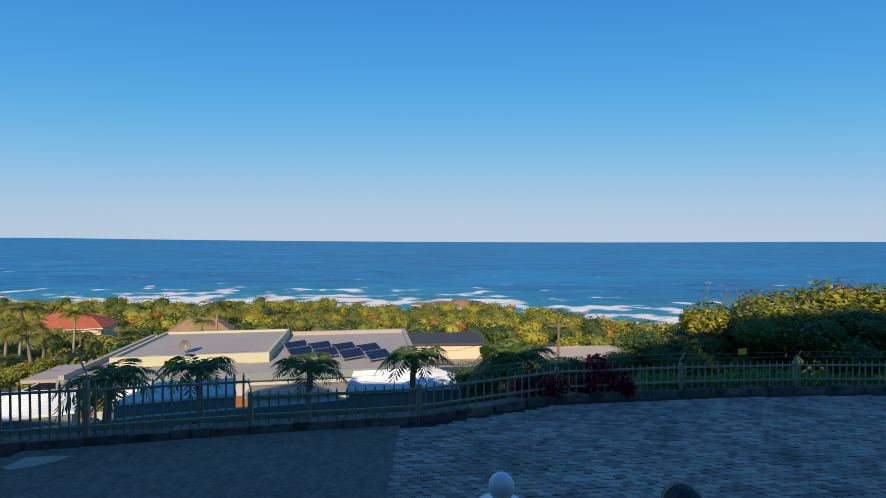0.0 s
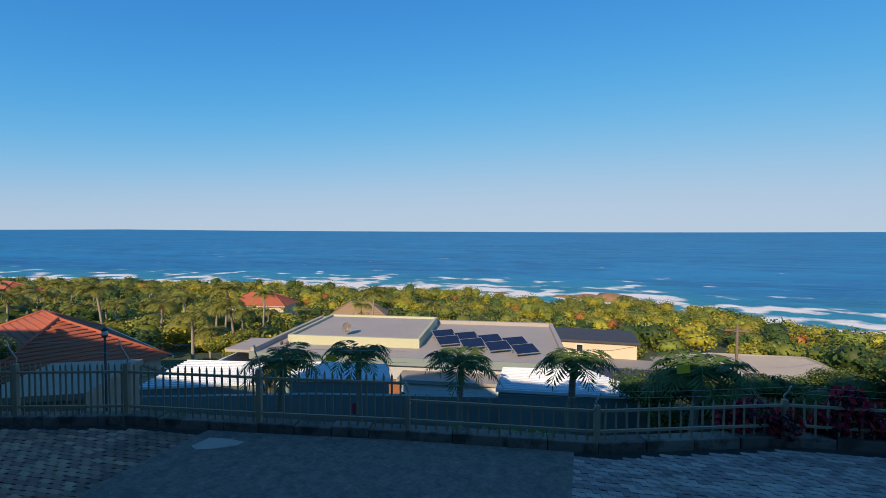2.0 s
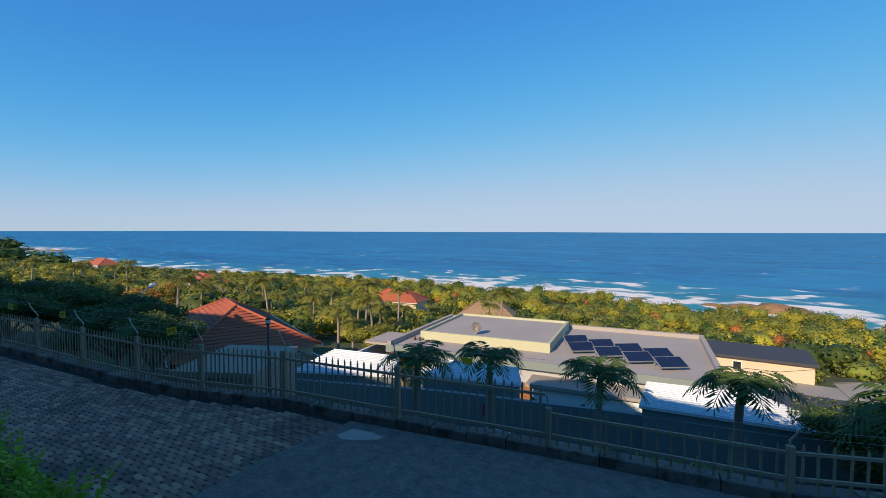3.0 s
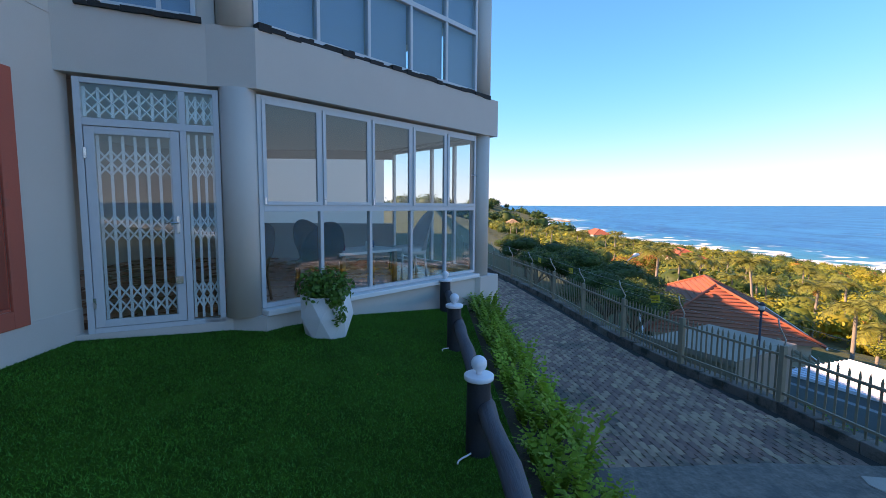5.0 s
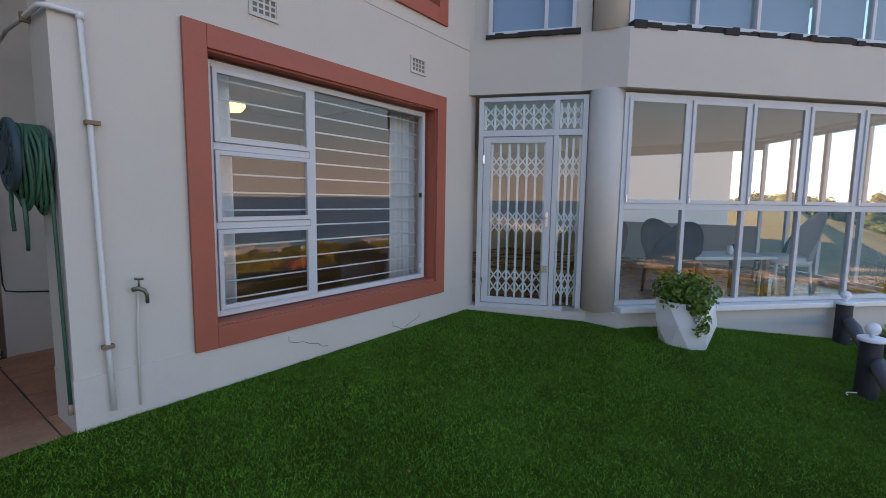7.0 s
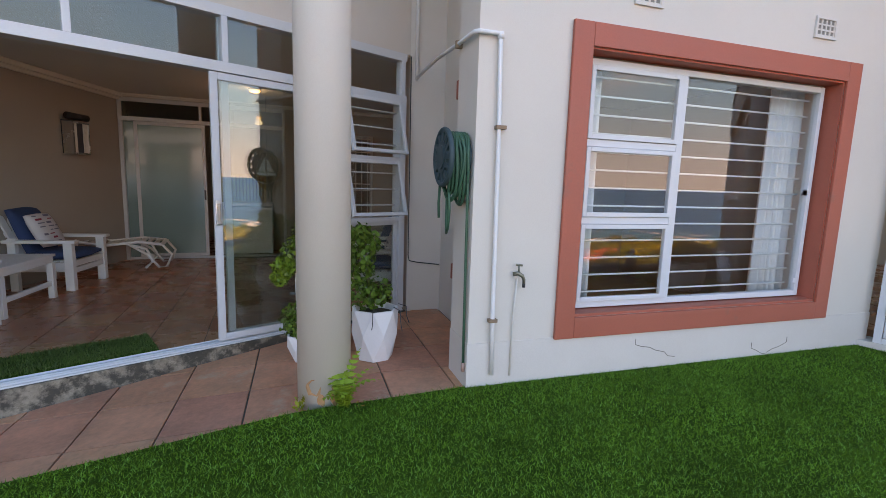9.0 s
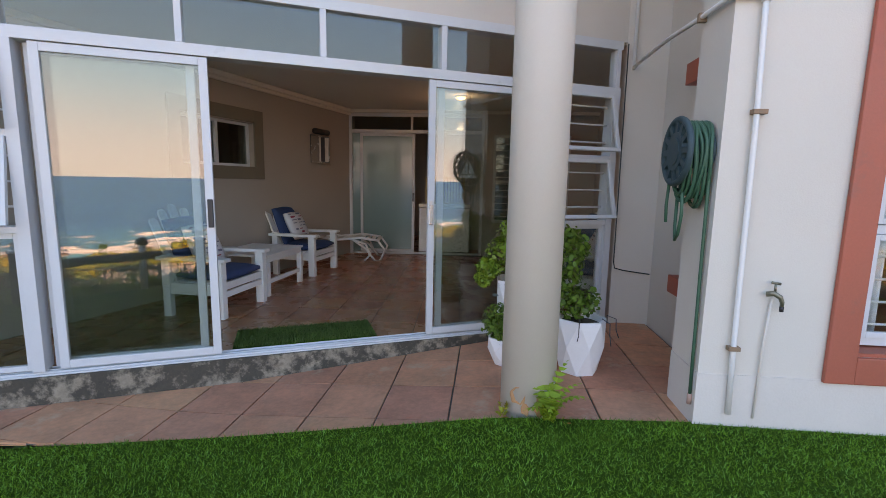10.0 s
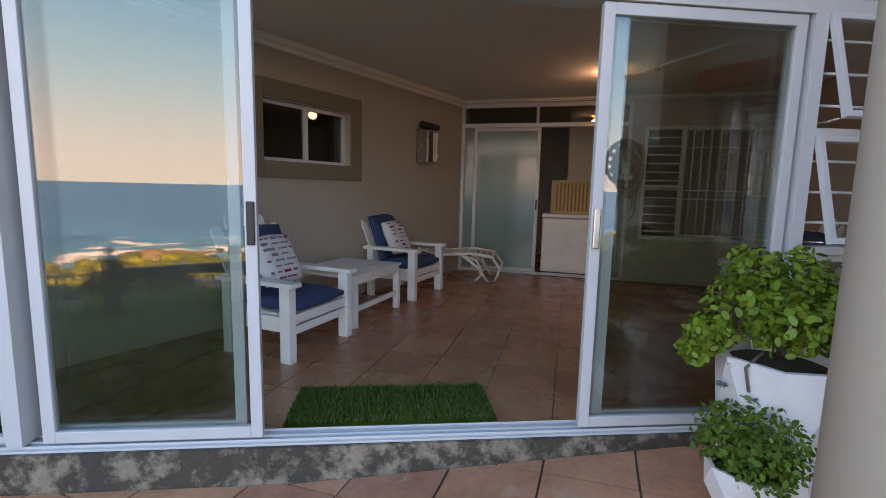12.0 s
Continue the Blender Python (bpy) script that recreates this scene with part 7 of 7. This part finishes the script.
# outbuilding close below the fence
ob_ = thing("outbuilding", pose(10.3, -6.1, -0.3, 0, 0, 28) @ Matrix.Diagonal((0.6, 1, 1, 1)), "beige rendered outbuilding with an open doorway", "outbuilding")
boxes("wall", [((-1.7, 0.0, -6), (-0.2, 0.2, -1.75)), ((0.9, 0, -6), (1.6, 0.2, -1.75)), ((-0.2, 0, -2.3), (0.9, 0.2, -1.75)), ((-1.7, -2.2, -6), (-1.5, 0, -1.75)), ((1.4, -2.2, -6), (1.6, 0, -1.75)), ((-1.5, -2.2, -6), (1.4, -2.0, -1.75))], BEIGE, ob_)
boxes("roof", [((-1.8, -2.3, -1.75), (1.7, 0.3, -1.62))], BEIGE, ob_)
boxes("door_frame", [((-0.2, 0.02, -4.2), (-0.1, 0.1, -2.3)), ((0.8, 0.02, -4.2), (0.9, 0.1, -2.3))], TIMBER, ob_)


def hip_house(name, m, lx, ly, eave, ridge, base, roof, wall, label, rows=0, wins=()):
    t = thing(name, m, label, "house")
    boxes("wall", [((-lx / 2 + 0.5, -ly / 2 + 0.5, base), (lx / 2 - 0.5, ly / 2 - 0.5, eave))], wall, t)
    bm = bmesh.new()
    c = [bm.verts.new(p) for p in ((-lx / 2, -ly / 2, eave), (lx / 2, -ly / 2, eave), (lx / 2, ly / 2, eave), (-lx / 2, ly / 2, eave))]
    r = max(0.2, lx / 2 - ly / 2)
    a, b = bm.verts.new((-r, 0, ridge)), bm.verts.new((r, 0, ridge))
    for f in ((c[0], c[1], b, a), (c[1], c[2], b), (c[2], c[3], a, b), (c[3], c[0], a), tuple(c[::-1])):
        bm.faces.new(f)
    part("roof", bm, roof, t)
    tube("ridge_tiles", [(-r, 0, ridge + 0.03), (r, 0, ridge + 0.03)], 0.12, roof, t, 6)
    for sx, sy in ((-1, -1), (1, -1), (1, 1), (-1, 1)):
        tube("hip_tiles", [(sx * r, 0, ridge + 0.03), (sx * lx / 2, sy * ly / 2, eave + 0.03)], 0.1, roof, t, 6)
    boxes("gutter", [((-lx / 2, ly / 2, eave - 0.14), (lx / 2, ly / 2 + 0.1, eave - 0.01)), ((-lx / 2, -ly / 2 - 0.1, eave - 0.14), (lx / 2, -ly / 2, eave - 0.01))], WHITE_PAINT, t)
    if rows:
        for s in (-1, 1):
            for k in range(1, rows):
                u = k / rows
                hx = lx / 2 + (r - lx / 2) * u
                tube("tile_course", [(-hx, s * ly / 2 * (1 - u), eave + (ridge - eave) * u + 0.015), (hx, s * ly / 2 * (1 - u), eave + (ridge - eave) * u + 0.015)], 0.045, roof, t, 5)
            for k in range(1, rows):
                u = k / rows
                hx = lx / 2 + (r - lx / 2) * u
                hy = ly / 2 * (1 - u)
                tube("tile_course", [(s * hx, -hy, eave + (ridge - eave) * u + 0.015), (s * hx, hy, eave + (ridge - eave) * u + 0.015)], 0.045, roof, t, 5)
    windows_on(t, Matrix.Translation((0, ly / 2 - 0.48, 0)) @ Matrix.Rotation(math.pi, 4, "Z"), wins)
    return t


oh = hip_house("orange_roofed_house", pose(33.0, -20.6, 0, 0, 0, -22), 14, 9.5, -6.6, -4.1, -13, CLAY_ROOF, CREAM_WALL, "cream house with an orange clay tile hip roof", 15, [(-5, -3.4, -9, -7.4), (-1, 0.8, -9, -7.4), (3, 4.4, -9, -7.4)])
for k in range(2):
    m = oh.matrix_world @ Matrix.Translation((-3.4 + 1.8 * k, -2.2, -5.15)) @ Matrix.Rotation(radians(-27), 4, "X") @ Matrix.Rotation(math.pi, 4, "Z")
    copy_thing(sp, oh.matrix_world @ Matrix.Translation((4.9, -0.6 + 1.15 * k, -5.18)) @ Matrix.Rotation(radians(27), 4, "Y") @ Matrix.Rotation(radians(90), 4, "Z"))
hip_house("brown_roofed_wing", pose(26.2, -20.6, 0, 0, 0, -22), 8, 6, -8.3, -6.5, -13, BROWN_ROOF, CREAM_WALL, "low wing with a dark brown tile roof", 8)
hip_house("brown_roofed_cottage", pose(45.5, -88, 0, 0, 0, 20), 12, 8, -16.2, -13.6, -21, BROWN_ROOF, CREAM_WALL, "far cottage with a brown hip roof among trees", 8)
hip_house("red_roofed_house", pose(74, -92, 0, 0, 0, 15), 15, 9, -16.0, -13.4, -22, CLAY_ROOF, CREAM_WALL, "far house with weathered red roofs among trees", 8, [(-4, -2, -18.5, -16.8), (1, 3, -18.5, -16.8)])
hip_house("red_roofed_villa", pose(140, -78, 0, 0, 0, -10), 16, 10, -14, -11.5, -20, CLAY_ROOF, CREAM_WALL, "far villa with a red roof near the shore", 8, [(-4, -2, -17, -15), (1, 3, -17, -15)])
hip_house("white_cottage", pose(70, -62, 0, 0, 0, 5), 8, 6, -16.5, -14.8, -21, GREY_ROOF, HOUSE_WALL, "small white cottage among the palms", 0, [(-2, -0.5, -18.4, -17)])
hip_house("shore_house", pose(300, -110, 0, 0, 0, 0), 22, 12, -17, -13.5, -24, CLAY_ROOF, HOUSE_WALL, "far shore house with a red roof", 0, [(-6, -4, -21, -18.5), (0, 2, -21, -18.5), (5, 7, -21, -18.5)])
hip_house("shore_house", pose(335, -60, 0, 0, 0, -5), 24, 12, -12, -8.5, -22, BROWN_ROOF, CREAM_WALL, "far shore house with a brown roof", 0, [(-6, -4, -16, -13.5), (4, 6, -16, -13.5)])
hip_house("small_gable_roof", pose(9, -66, 0, 0, 0, 5), 4, 4, -13.6, -12.0, -18, BROWN_ROOF, CREAM_WALL, "small brown pyramid roof behind the flat house", 0)

ct = thing("cream_house", pose(-0.5, -54.5, 0, 0, 0, 3), "cream two-storey flat-roofed house with dark eaves", "house")
boxes("wall", [((-6, -6, -20), (6, 0, -11.2))], CREAM_WALL, ct)
boxes("roof", [((-6.3, -6.3, -11.2), (6.3, 0.4, -10.95))], DARK_TRIM, ct)
windows_on(ct, Matrix.Translation((0, 0.04, 0)) @ Matrix.Rotation(math.pi, 4, "Z"), [(-5, -3.8, -12.4, -11.6), (-0.6, 0.2, -12.4, -11.5)])
boxes("lower_wall", [((-4.5, 0.0, -20), (6.5, 4.4, -13.2))], CREAM_WALL, ct)
boxes("lower_roof", [((-9.4, 0.0, -13.2), (6.9, 4.7, -12.95))], GREY_ROOF, ct)
boxes("timber_wall", [((-9.0, 1.0, -17), (-4.5, 4.3, -13.2))], TIMBER, ct)
for k in range(5):
    boxes("roof_panel", [((-2.4 + 0.95 * k, 1.6, -12.9), (-1.5 + 0.95 * k, 2.8, -12.84))], SOLAR, ct)
gr = hip_house("grey_roofed_house", pose(-17.5, -53, 0, 0, 0, 7), 18, 9, -12.9, -11.1, -18, GREY_ROOF, HOUSE_WALL, "low house with a grey sheet roof", 0, [(-6, -4, -15, -13.6), (0, 2, -15, -13.6)])
bs = thing("blue_grey_shed", pose(-5.4, -41.5, 0, 0, 0, 4), "blue-grey clad shed with a dark flat roof", "shed")
boxes("wall", [((-4.0, -3.5, -16), (3.6, 0, -11.6))], BLUE_SHED, bs)
boxes("roof", [((-4.2, -3.8, -11.6), (3.8, 0.3, -11.35))], DARK_TRIM, bs)
boxes("wall_cap", [((3.8, -3.5, -16), (4.2, 3.0, -12.4))], WHITE_ROOF, bs)
gz_ = float(land_z(-11.6, -38.2))
ph = -5.4 - gz_
up = thing("utility_pole", pose(-11.6, -38.2, gz_), "weathered timber utility pole with wires", "pole")
tube("pole", [(0, 0, -0.5), (0, 0, ph)], [0.13, 0.09], BARK, up, 8)
boxes("crossarm", [((-0.8, -0.05, ph - 0.5), (0.8, 0.05, ph - 0.35))], BARK, up)
tube("wire", [(0, 0, ph - 0.4), (9, 3, ph - 1.9), (22, 8, ph - 1.2)], 0.015, BLACK, up, 4)
tube("wire", [(0, 0, ph - 0.4), (-8, -3, ph - 0.9), (-20, -8, ph + 0.5)], 0.015, BLACK, up, 4)

# rocks in the surf and a pale beach under the headland
def rocks(name, items, label, seed):
    r = np.random.default_rng(seed)
    vs, fs, n = [], [], 0
    for x, y, sx, sy, sz in items:
        bm = bmesh.new()
        bmesh.ops.create_icosphere(bm, subdivisions=3, radius=1)
        for v in bm.verts:
            k = 1 + 0.28 * noise.noise(v.co * 1.7 + Vector((x, y, 0))) + 0.12 * noise.noise(v.co * 4.5)
            v.co = Vector((x + v.co.x * sx * k, y + v.co.y * sy * k, -30.3 + max(-0.3, v.co.z) * sz * k))
        bm.verts.index_update()
        vs.append(np.array([v.co[:] for v in bm.verts]))
        fs.append(np.array([[v.index for v in f.verts] for f in bm.faces]) + n)
        n += len(bm.verts)
        bm.free()
    return tagged(sheet(name, np.concatenate(vs), np.concatenate(fs), ROCK), label, "rocks", kind="stuff")


rocks("shore_rocks", [(-14, -222, 11, 6, 3.6), (-4, -226, 9, 5, 2.2), (8, -228, 6, 4, 1.2), (-24, -219, 5, 4, 1.6), (-30, -214, 4, 3, 1.0), (40, -232, 5, 3, 0.8), (-96, -170, 7, 5, 1.5), (-112, -176, 8, 5, 1.2), (900, -262, 50, 12, 3), (840, -190, 30, 10, 2)], "brown rocks washed by the surf", 2)
beach = [(760, -100), (770, -132), (850, -165), (930, -252), (1000, -278), (1060, -262), (1010, -190), (900, -120)]
tagged(prism("beach", beach, -31, -28.6, SAND), "pale sand beach under the headland", "beach", kind="structure")

# ---------------------------------------------------------------- trees and woods
def tree_kind(seed, h, spread, material, tip=None):
    r = np.random.default_rng(seed)
    t = thing("tree", pose(0, 0, -500 - 30 * seed), "broad dark green tree below the driveway", "tree", "hillside trees")
    bm = bmesh.new()
    cs, rs = [], []
    for k in range(9):
        a = 2 * math.pi * k / 9 + r.uniform(-0.4, 0.4)
        q = spread * r.uniform(0.25, 0.85)
        c = np.array([q * math.cos(a), q * math.sin(a), h * r.uniform(0.62, 0.92)])
        cs.append(c)
        rs.append(np.array([1.0, 1.0, 0.75]) * spread * r.uniform(0.34, 0.5))
        bm_tube(bm, [(0, 0, h * 0.3), (c[0] * 0.5, c[1] * 0.5, h * 0.5), tuple(c)], [0.13, 0.09, 0.03], 6)
    cs.append(np.array([0, 0, h * 0.9]))
    rs.append(np.array([1.0, 1.0, 0.7]) * spread * 0.45)
    bm_tube(bm, [(0, 0, -1.0), (0.1, 0.05, h * 0.35), (0.0, 0.1, h * 0.85)], [0.26, 0.18, 0.06], 8)
    part("trunk", bm, BARK, t)
    v, f = leaves(cs, rs, 900, 0.1, r, flat=0.3, shell=0.66, loose=0.5)
    cv_, cf = crown_cores(cs, rs, r, 0.7)
    sheet("crown", np.concatenate([v, cv_]), np.concatenate([np.concatenate([f[:, :3], f[:, [0, 2, 3]]]), cf + len(v)]), material, t)
    # tip colour on the upper crown; the lighter tips stand for sunlit leaves
    if tip:
        v, f = leaves(np.array(cs) + [0, 0, 0.35], np.array(rs) * 0.97, 260, 0.1, r, flat=0.6, shell=0.75)
        sheet("young_foliage", v, f, tip, t)
    return t


# gold kinds and lighter tips colour in the sunlit tops of trees and hedge
kinds = [tree_kind(1, 7.0, 3.0, LEAF_DARK), tree_kind(2, 6.0, 2.6, LEAF_MID, LEAF_GOLD), tree_kind(3, 8.0, 3.4, LEAF_DARK, LEAF_MID), tree_kind(4, 5.0, 2.4, LEAF_MID, LEAF_DRY), tree_kind(5, 6.0, 2.6, LEAF_GOLD, LEAF_MID), tree_kind(6, 5.5, 2.5, LEAF_GOLD, LEAF_MID)]
spots = [(18.5, -8.4, -0.9, 2), (22.0, -8.6, -0.4, 0), (25.5, -10.5, -0.3, 0), (29.5, -9.5, -0.1, 2), (33.5, -9.0, 0.1, 0), (38, -12, -0.6, 2), (43, -9, -0.2, 0), (42, -13.5, -1.7, 3), (48, -15, -1.6, 1), (55, -10, -0.6, 0), (28, -6.5, -0.3, 2), (41, -17, -2.4, 1), (52, -24, -4.6, 3), (62, -20, -3.6, 2), (17.0, -22.0, -6.3, 3), (26.5, -30, -7.0, 1),
         (-7.2, -13.2, -2.2, 0), (-9.2, -12.8, -1.3, 2), (-10.9, -12.0, -0.25, 4), (-12.6, -11.4, 0.1, 5), (-14.6, -11.0, 0.1, 3), (-5.6, -14.6, -2.7, 0), (-3.4, -15.2, -3.4, 2), (-16.8, -10.9, 0.0, 5), (-11.5, -9.8, -1.0, 0), (-14.0, -9.6, -0.9, 2), (-8.6, -11.0, -1.7, 0), (-10.2, -10.4, -1.3, 2), (-12.8, -10.0, -1.0, 0), (-19.5, -11, -0.1, 1), (-12, -24, -7.5, 2), (-16, -30, -8.6, 1), (-8, -33, -10.5, 3), (-24, -40, -10.6, 1)]
heights = [7.0, 6.0, 8.0, 5.0, 6.0, 5.5]
for k, (x, y, top_, kd) in enumerate(spots):
    z = float(land_z(x, y))
    top_ -= 1.5 if x > 17 and y > -18 else 0.0
    s = max(0.36, (top_ - z) / heights[kd])
    o = copy_thing(kinds[kd], pose(x, y, z, 0, 0, 77 * k) @ Matrix.Diagonal((s, s, s, 1)))
    o.matrix_world = pose(x, y, z, 0, 0, 77 * k) @ Matrix.Diagonal((min(1.15, s * 1.05 + 0.15), min(1.15, s * 1.05 + 0.15), s, 1))
    o["label"] = ("dense sunlit shrub tree above the fence" if x < 0 else "broad dark green tree below the driveway")
for t in kinds:
    for o in (*t.children_recursive, t):
        bpy.data.objects.remove(o, do_unlink=True)
# bare dry twigs over the hedge
bm = bmesh.new()
rt = random.Random(9)
for k in range(16):
    x = rt.uniform(-11.5, -9.2)
    p = Vector((x, -12.0 + rt.uniform(-0.5, 0.5), -0.4))
    pts = [p]
    for i in range(5):
        pts.append(pts[-1] + Vector((rt.uniform(-0.16, 0.16), rt.uniform(-0.1, 0.1), rt.uniform(0.07, 0.17))))
    bm_tube(bm, pts, [0.02, 0.016, 0.012, 0.01, 0.006, 0.004], 4)
tagged(part("bare_twigs", bm, BARK), "bare dry twigs sticking out of the hedge", "twigs", kind="stuff")

HOUSES = [(10, -31, 13), (33, -20.6, 9), (25.4, -21.8, 4), (45.5, -88, 7), (74, -92, 8), (140, -78, 9), (70, -62, 5), (-0.5, -54.5, 8), (-17.5, -53, 9.5), (-5.4, -41.5, 5), (0, -47, 7), (300, -110, 14), (335, -60, 14), (9, -66, 2.5), (4, -16.5, 8), (13, -15, 5)]
rng = np.random.default_rng(77)


def wood(name, n, x0, x1, near, r0, r1, count, size, material, label, lift=0.5):
    cs, rs = [], []
    while len(cs) < n:
        x = rng.uniform(x0, x1)
        cy = float(coast_y(x)) + 7
        y = cy + (near - cy) * rng.random() ** 0.85
        r = rng.uniform(r0, r1)
        if any((x - hx) ** 2 + (y - hy) ** 2 < (hr_ + r * 0.6) ** 2 for hx, hy, hr_ in HOUSES):
            continue
        if y > -30 and x < 24:
            continue
        # keep the views over the roofs open
        d = math.hypot(x, y)
        if d < 60 and abs(x) < 26 and y > -62 and y < -36 and rng.random() < 0.8:
            continue
        z = float(land_z(x, y))
        cs.append((x, y, z + lift * r * rng.uniform(0.3, 1.6)))
        rs.append((r, r, r * rng.uniform(0.6, 0.95)))
    v, f = leaves(cs, rs, count, size, rng, flat=0.35, shell=0.66, loose=0.55)
    cv_, cf = crown_cores(cs, rs, rng, 0.66)
    ob = sheet(name, np.concatenate([v, cv_]), np.concatenate([np.concatenate([f[:, :3], f[:, [0, 2, 3]]]), cf + len(v)]), material)
    return tagged(ob, label, "woods", kind="stuff")


wood("coastal_wood", 1100, -150, 430, -34, 1.6, 3.6, 280, 0.27, LEAF_MID, "green coastal wood on the slope")
wood("coastal_thicket", 1150, -150, 430, -40, 1.4, 3.2, 280, 0.27, LEAF_GOLD, "sunlit yellow-green coastal thicket")
wood("dark_wood", 480, -150, 430, -30, 1.8, 4.0, 210, 0.32, LEAF_DARK, "dark green trees scattered through the wood")
wood("dry_brush", 220, -100, 300, -36, 1.0, 2.2, 110, 0.26, LEAF_DRY, "dry rust-coloured brush between the trees")
wood("far_wood", 420, 430, 1500, 60, 6, 13, 60, 2.2, LEAF_DARK, "distant wooded headland")
rp_ = random.Random(31)
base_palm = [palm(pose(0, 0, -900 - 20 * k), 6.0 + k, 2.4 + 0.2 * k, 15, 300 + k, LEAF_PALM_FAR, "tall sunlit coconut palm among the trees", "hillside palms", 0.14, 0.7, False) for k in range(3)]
fixed = [(55, -52), (118, -75), (40, -45), (33, -32), (126, -82), (110, -45), (60, -33), (44, -22), (120, -40), (105, -52), (36, -70), (26, -54), (62, -70), (85, -60), (52, -38), (75, -45), (48, -60), (95, -80)]
for k in range(95):
    if k < len(fixed):
        x, y = fixed[k]
    else:
        x = rp_.uniform(24, 190)
        y = rp_.uniform(-95, -30)
        if any((x - hx) ** 2 + (y - hy) ** 2 < (hr_ + 2) ** 2 for hx, hy, hr_ in HOUSES):
            continue
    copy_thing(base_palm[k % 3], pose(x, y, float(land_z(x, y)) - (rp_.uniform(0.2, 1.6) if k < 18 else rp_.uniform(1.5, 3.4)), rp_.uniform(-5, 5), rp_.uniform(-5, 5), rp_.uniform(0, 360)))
for t in base_palm:
    for o in (*t.children_recursive, t):
        bpy.data.objects.remove(o, do_unlink=True)

# ---------------------------------------------------------------- pavers
OUT = [(0.0, 0.0), (0.05, 0.012), (0.11, 0.0), (0.16, -0.012), (0.214, 0.0), (0.222, 0.026), (0.214, 0.053), (0.206, 0.08), (0.214, 0.106), (0.16, 0.094), (0.11, 0.106), (0.05, 0.118), (0.0, 0.106), (-0.008, 0.08), (0.0, 0.053), (0.008, 0.026)]
OUT = [(0.75 * a, 0.75 * b) for a, b in OUT]
ANG = radians(7)
ca, sa = math.cos(ANG), math.sin(ANG)
rng = np.random.default_rng(15)
me1 = None
vs, fs3, fs4, old, n = [], [], [], [], 0
single = 0
for j in range(-80, 80):
    for i in range(-100, 147):
        u, v = 0.1665 * i + (0.083 if j % 2 else 0.0), 0.0855 * j - 3.0
        cx, cy = u + 0.08, v + 0.04
        x, y = cx * ca - (cy + 3) * sa, cx * sa + (cy + 3) * ca - 3
        if not (-13.5 < x < 22 and float(fence_y(x)) + 0.3 < y < -1.2):
            continue
        edge = AP1 + np.interp(y, [-3.6, -2.0], [0.08, 0.02])
        if AP0 + 0.1 < x < edge - 0.1:
            continue
        dz = DRIVE_Z + rng.normal(0, 0.0022)
        tx, ty = rng.normal(0, 0.006, 2)
        m2 = [((u + a) * ca - (v + b + 3) * sa, (u + a) * sa + (v + b + 3) * ca - 3, a - 0.08, b - 0.04) for a, b in OUT]
        if 4.9 < x < 7.5 and -3.95 < y < -1.9 and single < 300:
            if me1 is None:
                me1 = bpy.data.meshes.new("paver")
                k = len(OUT)
                pv = [(a - 0.08, b - 0.04, 0) for a, b in OUT] + [(a - 0.08, b - 0.04, -0.03) for a, b in OUT]
                me1.from_pydata(pv, [], [list(range(k))] + [[q, q + k, (q + 1) % k + k, (q + 1) % k] for q in range(k)])
                me1.materials.append(PAVER_ONE)
            o = new("paver", me1)
            o.parent = drive
            o.matrix_world = Matrix.Translation((x, y, dz)) @ Matrix.Rotation(ANG, 4, "Z") @ Matrix.Rotation(tx, 4, "X") @ Matrix.Rotation(ty, 4, "Y")
            single += 1
            continue
        k = len(OUT)
        vs += [(px, py, dz + tx * b - ty * a) for px, py, a, b in m2] + [(px, py, dz - 0.025) for px, py, a, b in m2]
        old.append(int(x > 2))
        fs3.append([n + q for q in range(k)])
        fs4 += [[n + q, n + q + k, n + (q + 1) % k + k, n + (q + 1) % k] for q in range(k)]
        n += 2 * k
me = bpy.data.meshes.new("paving")
me.from_pydata(vs, [], fs3 + fs4)
me.materials.append(PAVER)
me.materials.append(PAVER_OLD)
slot = np.array(old + [q for q in old for _ in OUT], np.int32)
me.polygons.foreach_set("material_index", slot)
pv = new("paving", me)
pv.parent = drive
pv["kind"] = "stuff"
